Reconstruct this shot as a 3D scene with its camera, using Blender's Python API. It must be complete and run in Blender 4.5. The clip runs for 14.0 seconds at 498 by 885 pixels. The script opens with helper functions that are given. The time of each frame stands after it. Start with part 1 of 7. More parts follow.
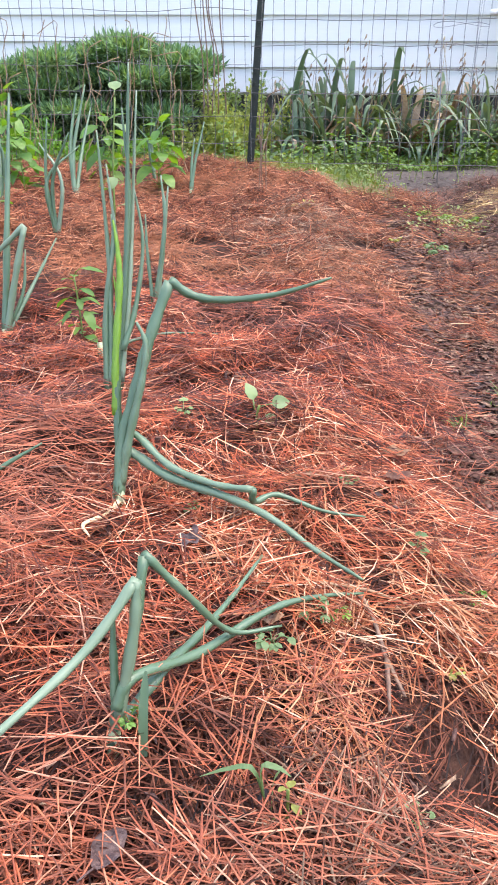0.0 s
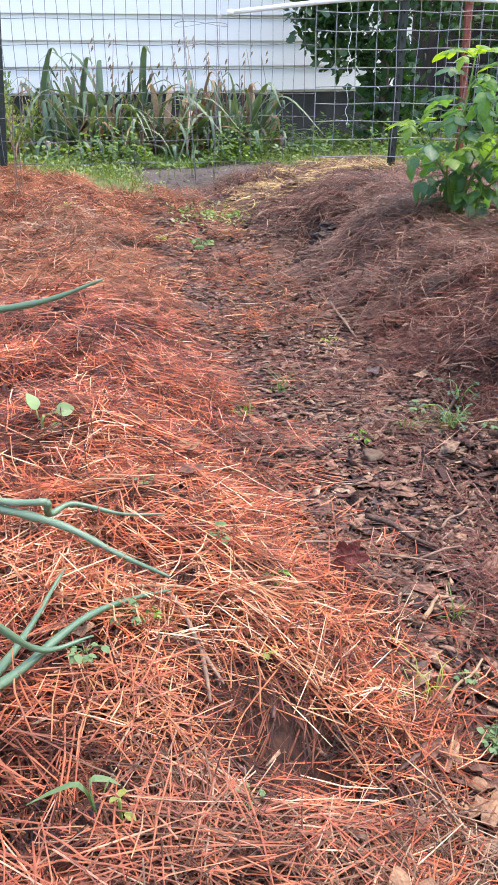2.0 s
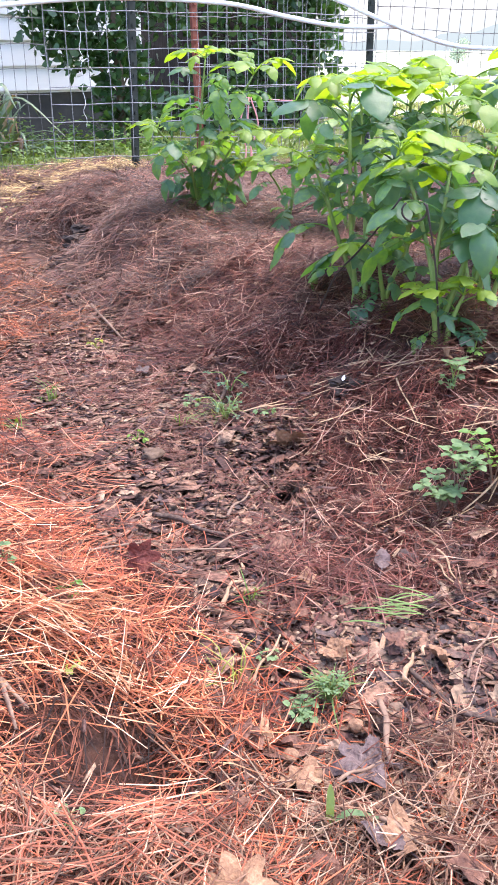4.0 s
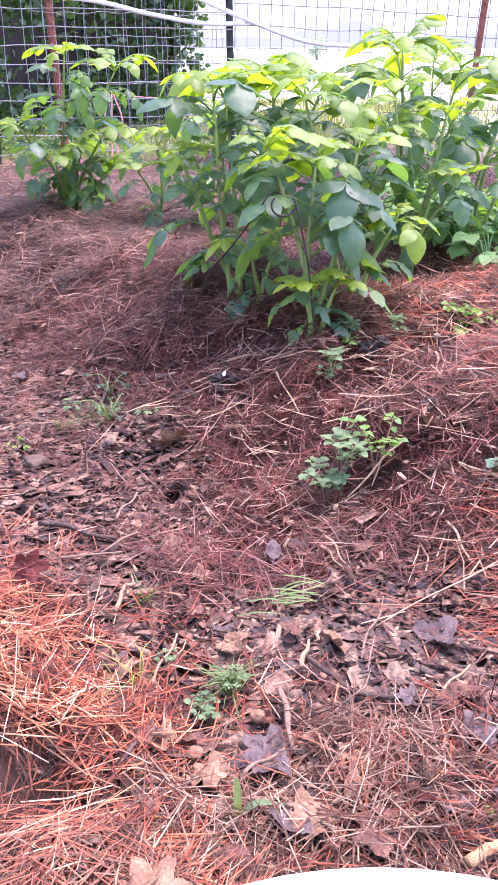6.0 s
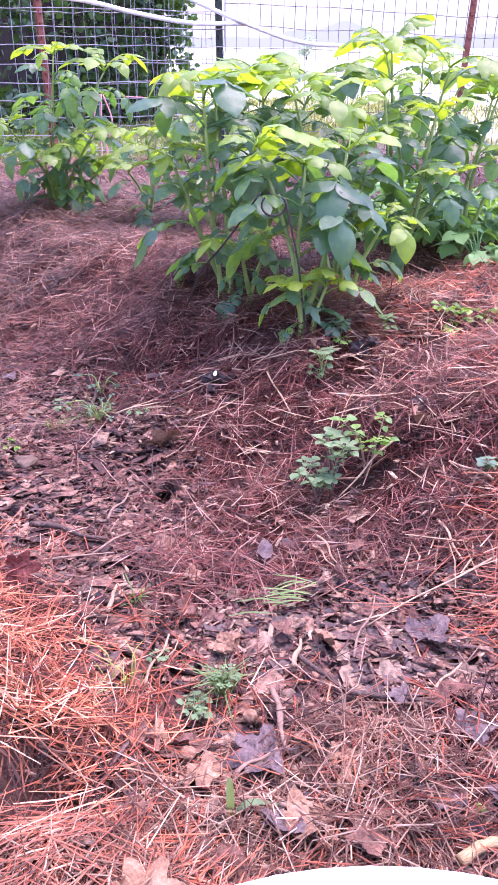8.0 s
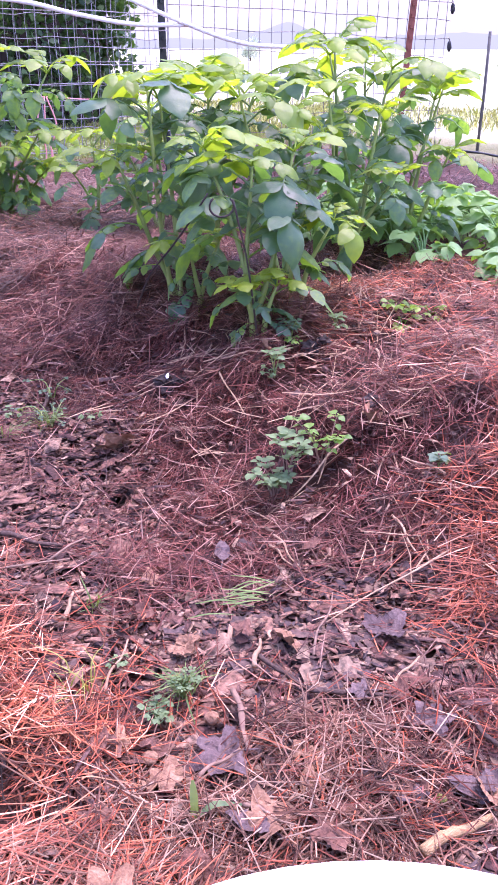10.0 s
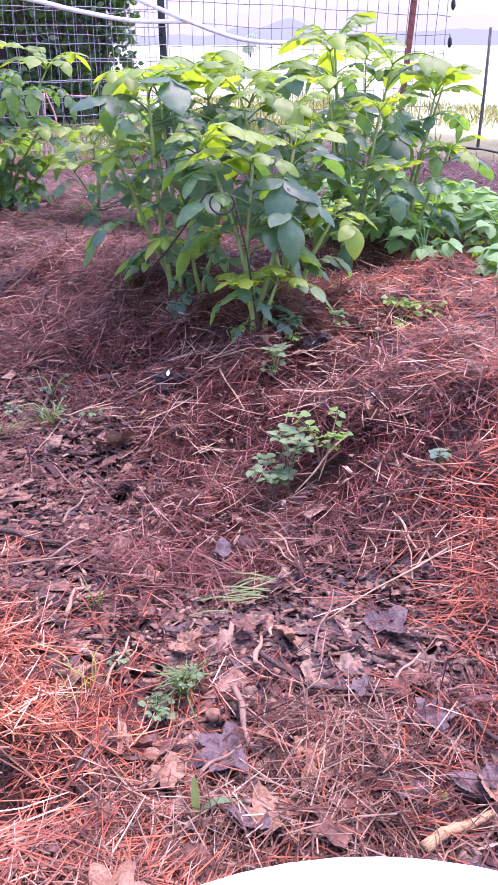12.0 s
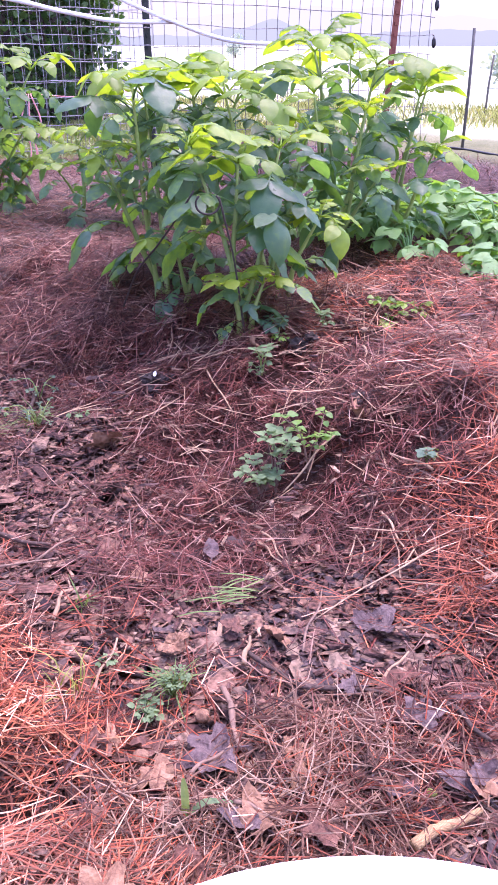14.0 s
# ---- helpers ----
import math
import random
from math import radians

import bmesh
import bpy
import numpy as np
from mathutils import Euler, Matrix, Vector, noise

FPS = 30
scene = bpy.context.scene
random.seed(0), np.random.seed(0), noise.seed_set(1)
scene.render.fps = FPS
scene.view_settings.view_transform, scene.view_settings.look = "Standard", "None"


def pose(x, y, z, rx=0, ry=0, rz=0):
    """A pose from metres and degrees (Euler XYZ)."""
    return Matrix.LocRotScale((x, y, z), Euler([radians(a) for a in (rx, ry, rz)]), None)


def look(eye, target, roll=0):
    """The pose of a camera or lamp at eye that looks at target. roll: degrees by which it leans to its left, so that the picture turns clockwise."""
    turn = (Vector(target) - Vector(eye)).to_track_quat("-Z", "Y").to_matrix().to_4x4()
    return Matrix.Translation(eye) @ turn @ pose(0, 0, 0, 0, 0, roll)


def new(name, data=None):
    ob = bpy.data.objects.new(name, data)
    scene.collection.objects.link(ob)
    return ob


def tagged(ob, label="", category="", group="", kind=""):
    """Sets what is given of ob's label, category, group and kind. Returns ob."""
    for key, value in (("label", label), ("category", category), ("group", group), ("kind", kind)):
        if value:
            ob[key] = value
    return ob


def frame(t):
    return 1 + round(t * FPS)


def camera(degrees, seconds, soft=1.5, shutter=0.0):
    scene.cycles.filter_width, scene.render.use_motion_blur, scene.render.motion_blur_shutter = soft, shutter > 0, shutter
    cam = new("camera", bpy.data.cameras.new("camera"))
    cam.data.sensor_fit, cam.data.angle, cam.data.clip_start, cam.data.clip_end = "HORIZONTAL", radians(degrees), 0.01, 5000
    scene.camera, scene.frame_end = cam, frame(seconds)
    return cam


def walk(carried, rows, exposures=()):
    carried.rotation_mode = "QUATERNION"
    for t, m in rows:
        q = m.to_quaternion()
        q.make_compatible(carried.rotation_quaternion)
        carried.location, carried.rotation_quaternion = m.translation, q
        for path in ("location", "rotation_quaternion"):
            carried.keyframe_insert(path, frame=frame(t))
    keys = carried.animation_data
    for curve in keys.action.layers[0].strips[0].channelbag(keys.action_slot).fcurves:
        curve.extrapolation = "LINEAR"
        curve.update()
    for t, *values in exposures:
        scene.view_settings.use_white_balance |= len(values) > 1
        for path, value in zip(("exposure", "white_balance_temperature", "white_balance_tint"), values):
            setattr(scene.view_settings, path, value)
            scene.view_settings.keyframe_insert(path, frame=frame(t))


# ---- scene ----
EYE = (0.0, 0.0, 0.70)
# seconds, heading, tilt and lean in degrees: a pan on the spot
TURNS = [
    (0.0, 0.00, -25.02, 0.00), (0.5, -8.29, -25.25, -0.32), (0.9, -14.02, -25.30, -0.20), (1.0, -14.16, -25.23, -0.23),
    (1.5, -14.10, -24.96, -0.43), (2.0, -15.62, -25.07, -0.06), (2.5, -15.79, -25.09, -0.15), (2.8, -22.78, -25.05, 0.00),
    (3.0, -25.63, -25.13, 0.04), (3.5, -27.41, -25.12, -0.15), (4.0, -32.13, -25.06, 0.11), (4.2, -33.70, -25.14, 0.16),
    (6.3, -41.24, -25.25, 0.21), (6.5, -41.44, -25.27, 0.20), (7.0, -41.27, -25.03, 0.25), (7.5, -41.20, -25.21, 0.25),
    (8.0, -41.41, -25.23, 0.26), (8.5, -43.79, -25.15, 0.11), (9.0, -44.78, -25.03, 0.17), (11.5, -44.86, -25.32, 0.18),
    (12.0, -44.79, -25.35, 0.07), (12.5, -44.80, -25.35, 0.13), (13.0, -44.89, -25.25, 0.30), (13.5, -44.81, -25.35, 0.10),
    (14.0, -45.74, -25.32, 0.10)]
cam = camera(32.94, 14.0, soft=1.65, shutter=0.08)
walk(cam, [(t, pose(*EYE, 90 + tilt, 0, heading) @ pose(0, 0, 0, 0, 0, lean)) for t, heading, tilt, lean in TURNS],
     exposures=[(0.0, 2.20, 6880, 14), (2.0, 2.28, 6860, 12), (3.0, 2.38, 6780, 12), (4.2, 2.66, 6620, 20), (6.3, 2.74, 6270, 42), (8.5, 2.66, 6010, 52), (9.2, 2.60, 5990, 54), (11.5, 2.44, 6080, 53), (14.0, 2.45, 6080, 52)])

# ---- daylight ----
SUN_HEADING, SUN_HEIGHT = 88, 69          # degrees from +y towards +x, and above the horizon
world = bpy.data.worlds.new("world")
scene.world = world
world.use_nodes = True
wn = world.node_tree.nodes
sky = wn.new("ShaderNodeTexSky")
sky.sky_type, sky.sun_disc = "NISHITA", False
sky.sun_elevation, sky.sun_rotation = radians(SUN_HEIGHT), radians(SUN_HEADING)
sky.air_density, sky.dust_density, sky.ozone_density = 1.0, 1.6, 1.0
wn["Background"].inputs["Strength"].default_value = 0.15
world.node_tree.links.new(sky.outputs["Color"], wn["Background"].inputs["Color"])
sun = new("sun", bpy.data.lights.new("sun", "SUN"))
sun.data.energy, sun.data.angle, sun.data.color = 1.0, radians(45), (1.0, 0.93, 0.84)
sh, se = radians(SUN_HEADING), radians(SUN_HEIGHT)
sun.matrix_world = look((math.sin(sh) * math.cos(se) * 30, math.cos(sh) * math.cos(se) * 30, math.sin(se) * 30), (0, 0, 0))


# ---- materials ----
def material(name, rough=0.7, metal=0.0, spec=0.4):
    m = bpy.data.materials.new(name)
    m.use_nodes = True
    b = m.node_tree.nodes["Principled BSDF"]
    b.inputs["Roughness"].default_value, b.inputs["Metallic"].default_value = rough, metal
    b.inputs["Specular IOR Level"].default_value = spec
    return m, m.node_tree.nodes, m.node_tree.links, b


def ramp(nodes, stops):
    r = nodes.new("ShaderNodeValToRGB")
    e = r.color_ramp.elements
    while len(e) < len(stops):
        e.new(0.5)
    for el, (p, c) in zip(e, stops):
        el.position, el.color = p, (*c, 1)
    return r


def grain(nodes, links, scale, detail=4, stretch=None):
    c = nodes.new("ShaderNodeTexCoord")
    n = nodes.new("ShaderNodeTexNoise")
    n.inputs["Scale"].default_value, n.inputs["Detail"].default_value = scale, detail
    if stretch:
        mp = nodes.new("ShaderNodeMapping")
        mp.inputs["Scale"].default_value = stretch
        links.new(c.outputs["Object"], mp.inputs["Vector"])
        links.new(mp.outputs["Vector"], n.inputs["Vector"])
    else:
        links.new(c.outputs["Object"], n.inputs["Vector"])
    return n


def bump(nodes, links, b, source, strength=0.4, distance=0.005):
    k = nodes.new("ShaderNodeBump")
    k.inputs["Strength"].default_value, k.inputs["Distance"].default_value = strength, distance
    links.new(source, k.inputs["Height"])
    links.new(k.outputs["Normal"], b.inputs["Normal"])


def mixed(nodes, links, factor, a, b, mode="MIX"):
    m = nodes.new("ShaderNodeMix")
    m.data_type, m.blend_type = "RGBA", mode
    for value, k in ((factor, 0), (a, 6), (b, 7)):
        if hasattr(value, "is_linked"):
            links.new(value, m.inputs[k])
        elif k == 0:
            m.inputs[k].default_value = value
        else:
            m.inputs[k].default_value = (*value, 1)
    return m.outputs[2]


def plain(name, stops, scale=20, rough=0.7, metal=0.0, relief=0.3, depth=0.003, stretch=None, spec=0.4):
    """A surface whose colour wanders through the stops by two sizes of noise."""
    m, n, l, b = material(name, rough, metal, spec)
    a, c = grain(n, l, scale, 5, stretch), grain(n, l, scale * 0.17, 3)
    f = mixed(n, l, 0.4, a.outputs["Fac"], c.outputs["Fac"])
    r = ramp(n, stops)
    l.new(f, r.inputs["Fac"])
    l.new(r.outputs["Color"], b.inputs["Base Color"])
    if relief:
        bump(n, l, b, a.outputs["Fac"], relief, depth)
    return m


def pieces(name, stops, rough=0.65, scale=60, relief=0.3, spec=0.4, thin=0.0, stretch=None, drift=None):
    """Loose pieces in one mesh, each with a colour of its own; drift: a colour that some patches lean to."""
    m, n, l, b = material(name, rough, 0, spec)
    g = n.new("ShaderNodeNewGeometry")
    r = ramp(n, stops)
    l.new(g.outputs["Random Per Island"], r.inputs["Fac"])
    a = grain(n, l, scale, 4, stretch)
    # Noise mottle; on the straw its dark end stands in for shade between clumps.
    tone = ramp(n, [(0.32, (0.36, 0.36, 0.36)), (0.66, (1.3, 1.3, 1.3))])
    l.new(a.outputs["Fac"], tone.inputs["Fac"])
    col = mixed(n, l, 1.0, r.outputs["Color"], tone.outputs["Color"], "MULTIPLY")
    if drift:
        patch = ramp(n, [(0.46, (0, 0, 0)), (0.64, (0.75, 0.75, 0.75))])
        l.new(grain(n, l, 2.6, 3).outputs["Fac"], patch.inputs["Fac"])
        old = mixed(n, l, 0.6, col, drift)
        col = mixed(n, l, patch.outputs["Color"], col, old)
    l.new(col, b.inputs["Base Color"])
    if relief:
        bump(n, l, b, a.outputs["Fac"], relief, 0.002)
    if thin:
        see_through(n, l, b, col, thin)
    return m


def see_through(n, l, b, col, share):
    """Light passes through a thin leaf."""
    t = n.new("ShaderNodeBsdfTranslucent")
    w = n.new("ShaderNodeMixShader")
    w.inputs["Fac"].default_value = share
    bright = mixed(n, l, 1.0, col, (2.3, 2.1, 0.45), "MULTIPLY")
    l.new(bright, t.inputs["Color"])
    l.new(b.outputs["BSDF"], w.inputs[1])
    l.new(t.outputs["BSDF"], w.inputs[2])
    l.new(w.outputs["Shader"], n["Material Output"].inputs["Surface"])


def leafy(name, stops, rough=0.45, thin=0.35, spec=0.5, vein=(55, 4)):
    """Living leaves: a tone for each object and for each leaf in it, with mottling."""
    m, n, l, b = material(name, rough, 0, spec)
    g, o = n.new("ShaderNodeNewGeometry"), n.new("ShaderNodeObjectInfo")
    a = grain(n, l, vein[0], 3)
    f = mixed(n, l, 0.5, g.outputs["Random Per Island"], o.outputs["Random"])
    f = mixed(n, l, 0.35, f, a.outputs["Fac"])
    r = ramp(n, stops)
    l.new(f, r.inputs["Fac"])
    l.new(r.outputs["Color"], b.inputs["Base Color"])
    bump(n, l, b, a.outputs["Fac"], 0.35, 0.004)
    see_through(n, l, b, r.outputs["Color"], thin)
    return m


# Lower needles: shade in the gaps is painted in as darker browns.
STRAW_UNDER = pieces("shade_painted_under_straw", [(0.0, (0.012, 0.005, 0.003)), (0.3, (0.045, 0.012, 0.006)), (0.65, (0.101, 0.027, 0.014)), (1.0, (0.169, 0.060, 0.032))], 0.6, 24, 0, 0.2)
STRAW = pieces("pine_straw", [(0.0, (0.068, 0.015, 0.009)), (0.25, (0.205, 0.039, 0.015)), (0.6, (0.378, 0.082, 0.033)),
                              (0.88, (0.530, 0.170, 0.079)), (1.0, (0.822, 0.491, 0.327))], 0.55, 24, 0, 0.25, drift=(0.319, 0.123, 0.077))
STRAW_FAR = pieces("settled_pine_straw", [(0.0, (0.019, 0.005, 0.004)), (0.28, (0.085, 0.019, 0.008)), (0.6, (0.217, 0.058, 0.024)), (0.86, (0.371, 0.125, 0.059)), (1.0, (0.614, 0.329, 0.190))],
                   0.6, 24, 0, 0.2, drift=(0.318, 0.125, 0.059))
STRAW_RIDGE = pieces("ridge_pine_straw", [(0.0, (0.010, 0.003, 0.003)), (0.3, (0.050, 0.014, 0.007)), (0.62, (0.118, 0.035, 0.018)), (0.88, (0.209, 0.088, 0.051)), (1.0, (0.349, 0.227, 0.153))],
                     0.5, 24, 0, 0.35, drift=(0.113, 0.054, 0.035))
# Brighter straw colour with the sunlight painted in.
SUNLIT_STRAW = pieces("sunlit_pine_straw", [(0.0, (0.128, 0.030, 0.012)), (0.3, (0.305, 0.084, 0.033)), (0.65, (0.473, 0.202, 0.099)), (0.9, (0.612, 0.355, 0.217)), (1.0, (0.710, 0.502, 0.355))], 0.6, 24, 0, 0.2, drift=(0.463, 0.197, 0.093))
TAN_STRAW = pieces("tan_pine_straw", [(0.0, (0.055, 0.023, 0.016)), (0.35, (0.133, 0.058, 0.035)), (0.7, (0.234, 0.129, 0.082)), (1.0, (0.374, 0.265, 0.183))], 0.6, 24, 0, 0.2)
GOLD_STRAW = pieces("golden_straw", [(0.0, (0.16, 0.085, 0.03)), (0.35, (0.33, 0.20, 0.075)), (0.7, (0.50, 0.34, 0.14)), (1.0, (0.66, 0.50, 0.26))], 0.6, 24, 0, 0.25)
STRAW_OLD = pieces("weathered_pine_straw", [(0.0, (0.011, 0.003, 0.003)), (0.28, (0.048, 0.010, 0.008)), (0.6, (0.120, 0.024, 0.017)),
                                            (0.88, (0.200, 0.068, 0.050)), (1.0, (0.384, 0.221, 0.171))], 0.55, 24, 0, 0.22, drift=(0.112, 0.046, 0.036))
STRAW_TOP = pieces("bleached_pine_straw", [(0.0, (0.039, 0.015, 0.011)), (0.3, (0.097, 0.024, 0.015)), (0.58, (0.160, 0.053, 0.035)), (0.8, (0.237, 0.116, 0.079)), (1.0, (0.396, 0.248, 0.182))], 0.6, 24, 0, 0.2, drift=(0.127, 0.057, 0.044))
BROAD_CHIPS = pieces("broad_bark_chip", [(0.0, (0.048, 0.025, 0.022)), (0.2, (0.101, 0.048, 0.038)), (0.45, (0.171, 0.085, 0.060)), (0.75, (0.241, 0.135, 0.090)), (1.0, (0.317, 0.208, 0.143))], 0.75, 160, 0.8, 0.2)
CHIPS = pieces("bark_chip", [(0.0, (0.055, 0.031, 0.029)), (0.25, (0.110, 0.058, 0.048)), (0.5, (0.173, 0.088, 0.064)),
                             (0.8, (0.248, 0.140, 0.091)), (1.0, (0.332, 0.219, 0.142))], 0.7, 200, 0.8, 0.25)
FRAGMENT = pieces("broken_leaf", [(0.0, (0.032, 0.020, 0.021)), (0.3, (0.071, 0.043, 0.039)), (0.55, (0.110, 0.059, 0.041)),
                                  (0.8, (0.157, 0.093, 0.056)), (1.0, (0.228, 0.150, 0.097))], 0.6, 160, 0.8, 0.3)
DEAD_LEAF = plain("dead_leaf", [(0.32, (0.060, 0.028, 0.021)), (0.55, (0.146, 0.067, 0.045)), (0.72, (0.249, 0.138, 0.090))], 190, 0.7, relief=1.0, spec=0.25)
TAN_LEAF = plain("tan_leaf", [(0.32, (0.146, 0.073, 0.043)), (0.55, (0.258, 0.142, 0.082)), (0.72, (0.370, 0.232, 0.142))], 190, 0.7, relief=1.0, spec=0.25)
RED_LEAF = plain("dark_red_leaf", [(0.32, (0.075, 0.019, 0.016)), (0.55, (0.150, 0.039, 0.029)), (0.72, (0.255, 0.085, 0.065))], 190, 0.65, relief=1.0, spec=0.25)
DARK_LEAF = plain("wet_dark_leaf", [(0.32, (0.051, 0.032, 0.030)), (0.55, (0.098, 0.062, 0.058)), (0.72, (0.162, 0.112, 0.100))], 190, 0.55, relief=1.0, spec=0.35)
TWIG = plain("twig_bark", [(0.3, (0.10, 0.06, 0.045)), (0.6, (0.24, 0.15, 0.10)), (0.8, (0.40, 0.28, 0.2))], 90, 0.75, relief=0.6)
STALK = plain("dry_stalk", [(0.3, (0.20, 0.12, 0.07)), (0.55, (0.36, 0.24, 0.145)), (0.8, (0.54, 0.41, 0.27))], 90, 0.7, spec=0.25)
POTATO_LEAF = leafy("potato_leaf", [(0.2, (0.044, 0.116, 0.068)), (0.5, (0.077, 0.171, 0.090)), (0.64, (0.132, 0.248, 0.061)),
                                    (0.85, (0.248, 0.369, 0.040))], 0.42, 0.5, 0.6, (60, 4))
YOUNG_POTATO_LEAF = leafy("young_potato_leaf", [(0.2, (0.111, 0.206, 0.040)), (0.5, (0.176, 0.283, 0.037)), (0.85, (0.277, 0.383, 0.044))], 0.45, 0.5, 0.55, (60, 4))
LAWN_LEAF = leafy("lawn_weed_leaf", [(0.1, (0.08, 0.14, 0.045)), (0.5, (0.15, 0.22, 0.08)), (0.9, (0.28, 0.34, 0.14))], 0.6, 0.25)
GRASS_LEAF = leafy("limp_grass_blade", [(0.1, (0.07, 0.135, 0.045)), (0.9, (0.19, 0.26, 0.10))], 0.7, 0.25, 0.2)
# Distance haze is painted into these pale leaf colours.
HAZY_LEAF = leafy("haze_painted_leaf", [(0.1, (0.28, 0.36, 0.30)), (0.9, (0.42, 0.48, 0.40))], 0.8, 0.1)
STEM = leafy("green_stem", [(0.2, (0.12, 0.2, 0.05)), (0.8, (0.25, 0.33, 0.09))], 0.5, 0.15)
ONION = leafy("onion_leaf", [(0.2, (0.041, 0.086, 0.041)), (0.5, (0.094, 0.164, 0.094)), (0.8, (0.246, 0.316, 0.221))], 0.4, 0.08, 0.6, (14, 3))
ONION_YOUNG = leafy("young_onion_leaf", [(0.2, (0.094, 0.216, 0.022)), (0.8, (0.216, 0.360, 0.043))], 0.4, 0.3)
ONION_FOOT = plain("onion_neck", [(0.3, (0.25, 0.32, 0.17)), (0.7, (0.42, 0.45, 0.28))], 40, 0.4, relief=0.1)
ONION_DRY = plain("dried_onion_leaf", [(0.3, (0.62, 0.42, 0.22)), (0.7, (0.78, 0.62, 0.40))], 40, 0.55)
SPROUT = leafy("sprout_leaf", [(0.2, (0.10, 0.18, 0.07)), (0.8, (0.22, 0.32, 0.15))], 0.5, 0.3)
WEED = leafy("weed_leaf", [(0.1, (0.05, 0.13, 0.025)), (0.5, (0.10, 0.22, 0.04)), (0.9, (0.22, 0.33, 0.06))], 0.5, 0.35)
PALE_WEED = leafy("pale_weed_leaf", [(0.1, (0.065, 0.13, 0.055)), (0.9, (0.17, 0.25, 0.115))], 0.6, 0.25, 0.3)
LOW_WEED = leafy("low_weed_leaf", [(0.1, (0.035, 0.085, 0.02)), (0.5, (0.07, 0.15, 0.035)), (0.9, (0.16, 0.25, 0.06))], 0.55, 0.3)
BLUE_WEED = leafy("blue_green_weed_leaf", [(0.1, (0.05, 0.105, 0.065)), (0.5, (0.085, 0.15, 0.095)), (0.9, (0.16, 0.23, 0.15))], 0.65, 0.25, 0.3)
YELLOW_WEED = leafy("yellowing_weed_leaf", [(0.1, (0.16, 0.19, 0.04)), (0.9, (0.3, 0.32, 0.08))], 0.55, 0.3)
BERRY_LEAF = leafy("strawberry_leaf", [(0.1, (0.068, 0.176, 0.054)), (0.9, (0.176, 0.338, 0.108))], 0.6, 0.3)
IRIS = leafy("iris_leaf", [(0.15, (0.038, 0.072, 0.043)), (0.45, (0.081, 0.132, 0.076)), (0.8, (0.204, 0.264, 0.162))], 0.5, 0.15, 0.5, (10, 3))
IRIS_DRY = leafy("dry_iris_leaf", [(0.15, (0.08, 0.04, 0.025)), (0.45, (0.24, 0.14, 0.085)), (0.8, (0.55, 0.44, 0.31))], 0.7, 0.1)
JUNIPER = leafy("juniper_spray", [(0.3, (0.041, 0.097, 0.053)), (0.5, (0.086, 0.180, 0.086)), (0.7, (0.218, 0.343, 0.149))], 0.6, 0.2)
# Darker copy of the juniper greens, with inner shade painted in.
JUNIPER_SHADED = leafy("shaded_juniper_spray", [(0.3, (0.028, 0.053, 0.028)), (0.5, (0.072, 0.120, 0.057)), (0.7, (0.204, 0.240, 0.120))], 0.7, 0.1)
VINE = leafy("vine_leaf", [(0.1, (0.02, 0.055, 0.02)), (0.5, (0.035, 0.09, 0.03)), (0.9, (0.07, 0.14, 0.04))], 0.4, 0.25)
WALL_PAINT = plain("white_siding_paint", [(0.2, (0.70, 0.685, 0.66)), (0.8, (0.77, 0.75, 0.725))], 6, 0.55, relief=0.08, stretch=(1, 1, 14))
CONCRETE = plain("dark_foundation", [(0.25, (0.035, 0.034, 0.032)), (0.75, (0.09, 0.083, 0.078))], 9, 0.9, relief=0.6, depth=0.01)
DARK_WOOD = plain("dark_weathered_boards", [(0.25, (0.017, 0.014, 0.014)), (0.75, (0.076, 0.061, 0.058))], 14, 0.9, relief=0.6, stretch=(6, 6, 0.6))
POST_GREEN = plain("dark_green_steel", [(0.3, (0.012, 0.018, 0.016)), (0.75, (0.03, 0.036, 0.032))], 40, 0.5, 0.3)
POST_RUST = plain("rusty_red_steel", [(0.3, (0.14, 0.04, 0.03)), (0.75, (0.33, 0.11, 0.07))], 40, 0.75, 0.2)
WIRE = plain("galvanised_wire", [(0.3, (0.19, 0.185, 0.195)), (0.75, (0.36, 0.355, 0.36))], 50, 0.6, 0.2, relief=0)
WIRE_OLD = plain("old_wire", [(0.3, (0.10, 0.095, 0.095)), (0.75, (0.24, 0.22, 0.21))], 50, 0.7, 0.1, relief=0)
ROD = plain("dark_wire_rod", [(0.3, (0.03, 0.025, 0.022)), (0.75, (0.07, 0.05, 0.04))], 50, 0.6, 0.4, relief=0)
PVC = plain("white_pvc", [(0.3, (0.72, 0.71, 0.69)), (0.75, (0.82, 0.81, 0.8))], 12, 0.4, relief=0.05)
PLASTIC = plain("white_bucket_plastic", [(0.3, (0.80, 0.80, 0.80)), (0.75, (0.86, 0.86, 0.85))], 25, 0.45, relief=0.15)
TWINE = plain("pink_twine", [(0.3, (0.55, 0.2, 0.2)), (0.75, (0.72, 0.36, 0.34))], 60, 0.8)
HOSE = plain("black_edging", [(0.3, (0.01, 0.01, 0.011)), (0.75, (0.03, 0.03, 0.032))], 40, 0.5)
BARK = plain("shrub_bark", [(0.3, (0.08, 0.055, 0.04)), (0.75, (0.2, 0.15, 0.11))], 30, 0.9, relief=0.7)
ROOF = plain("grey_shingle", [(0.3, (0.06, 0.06, 0.065)), (0.75, (0.13, 0.13, 0.13))], 20, 0.9)


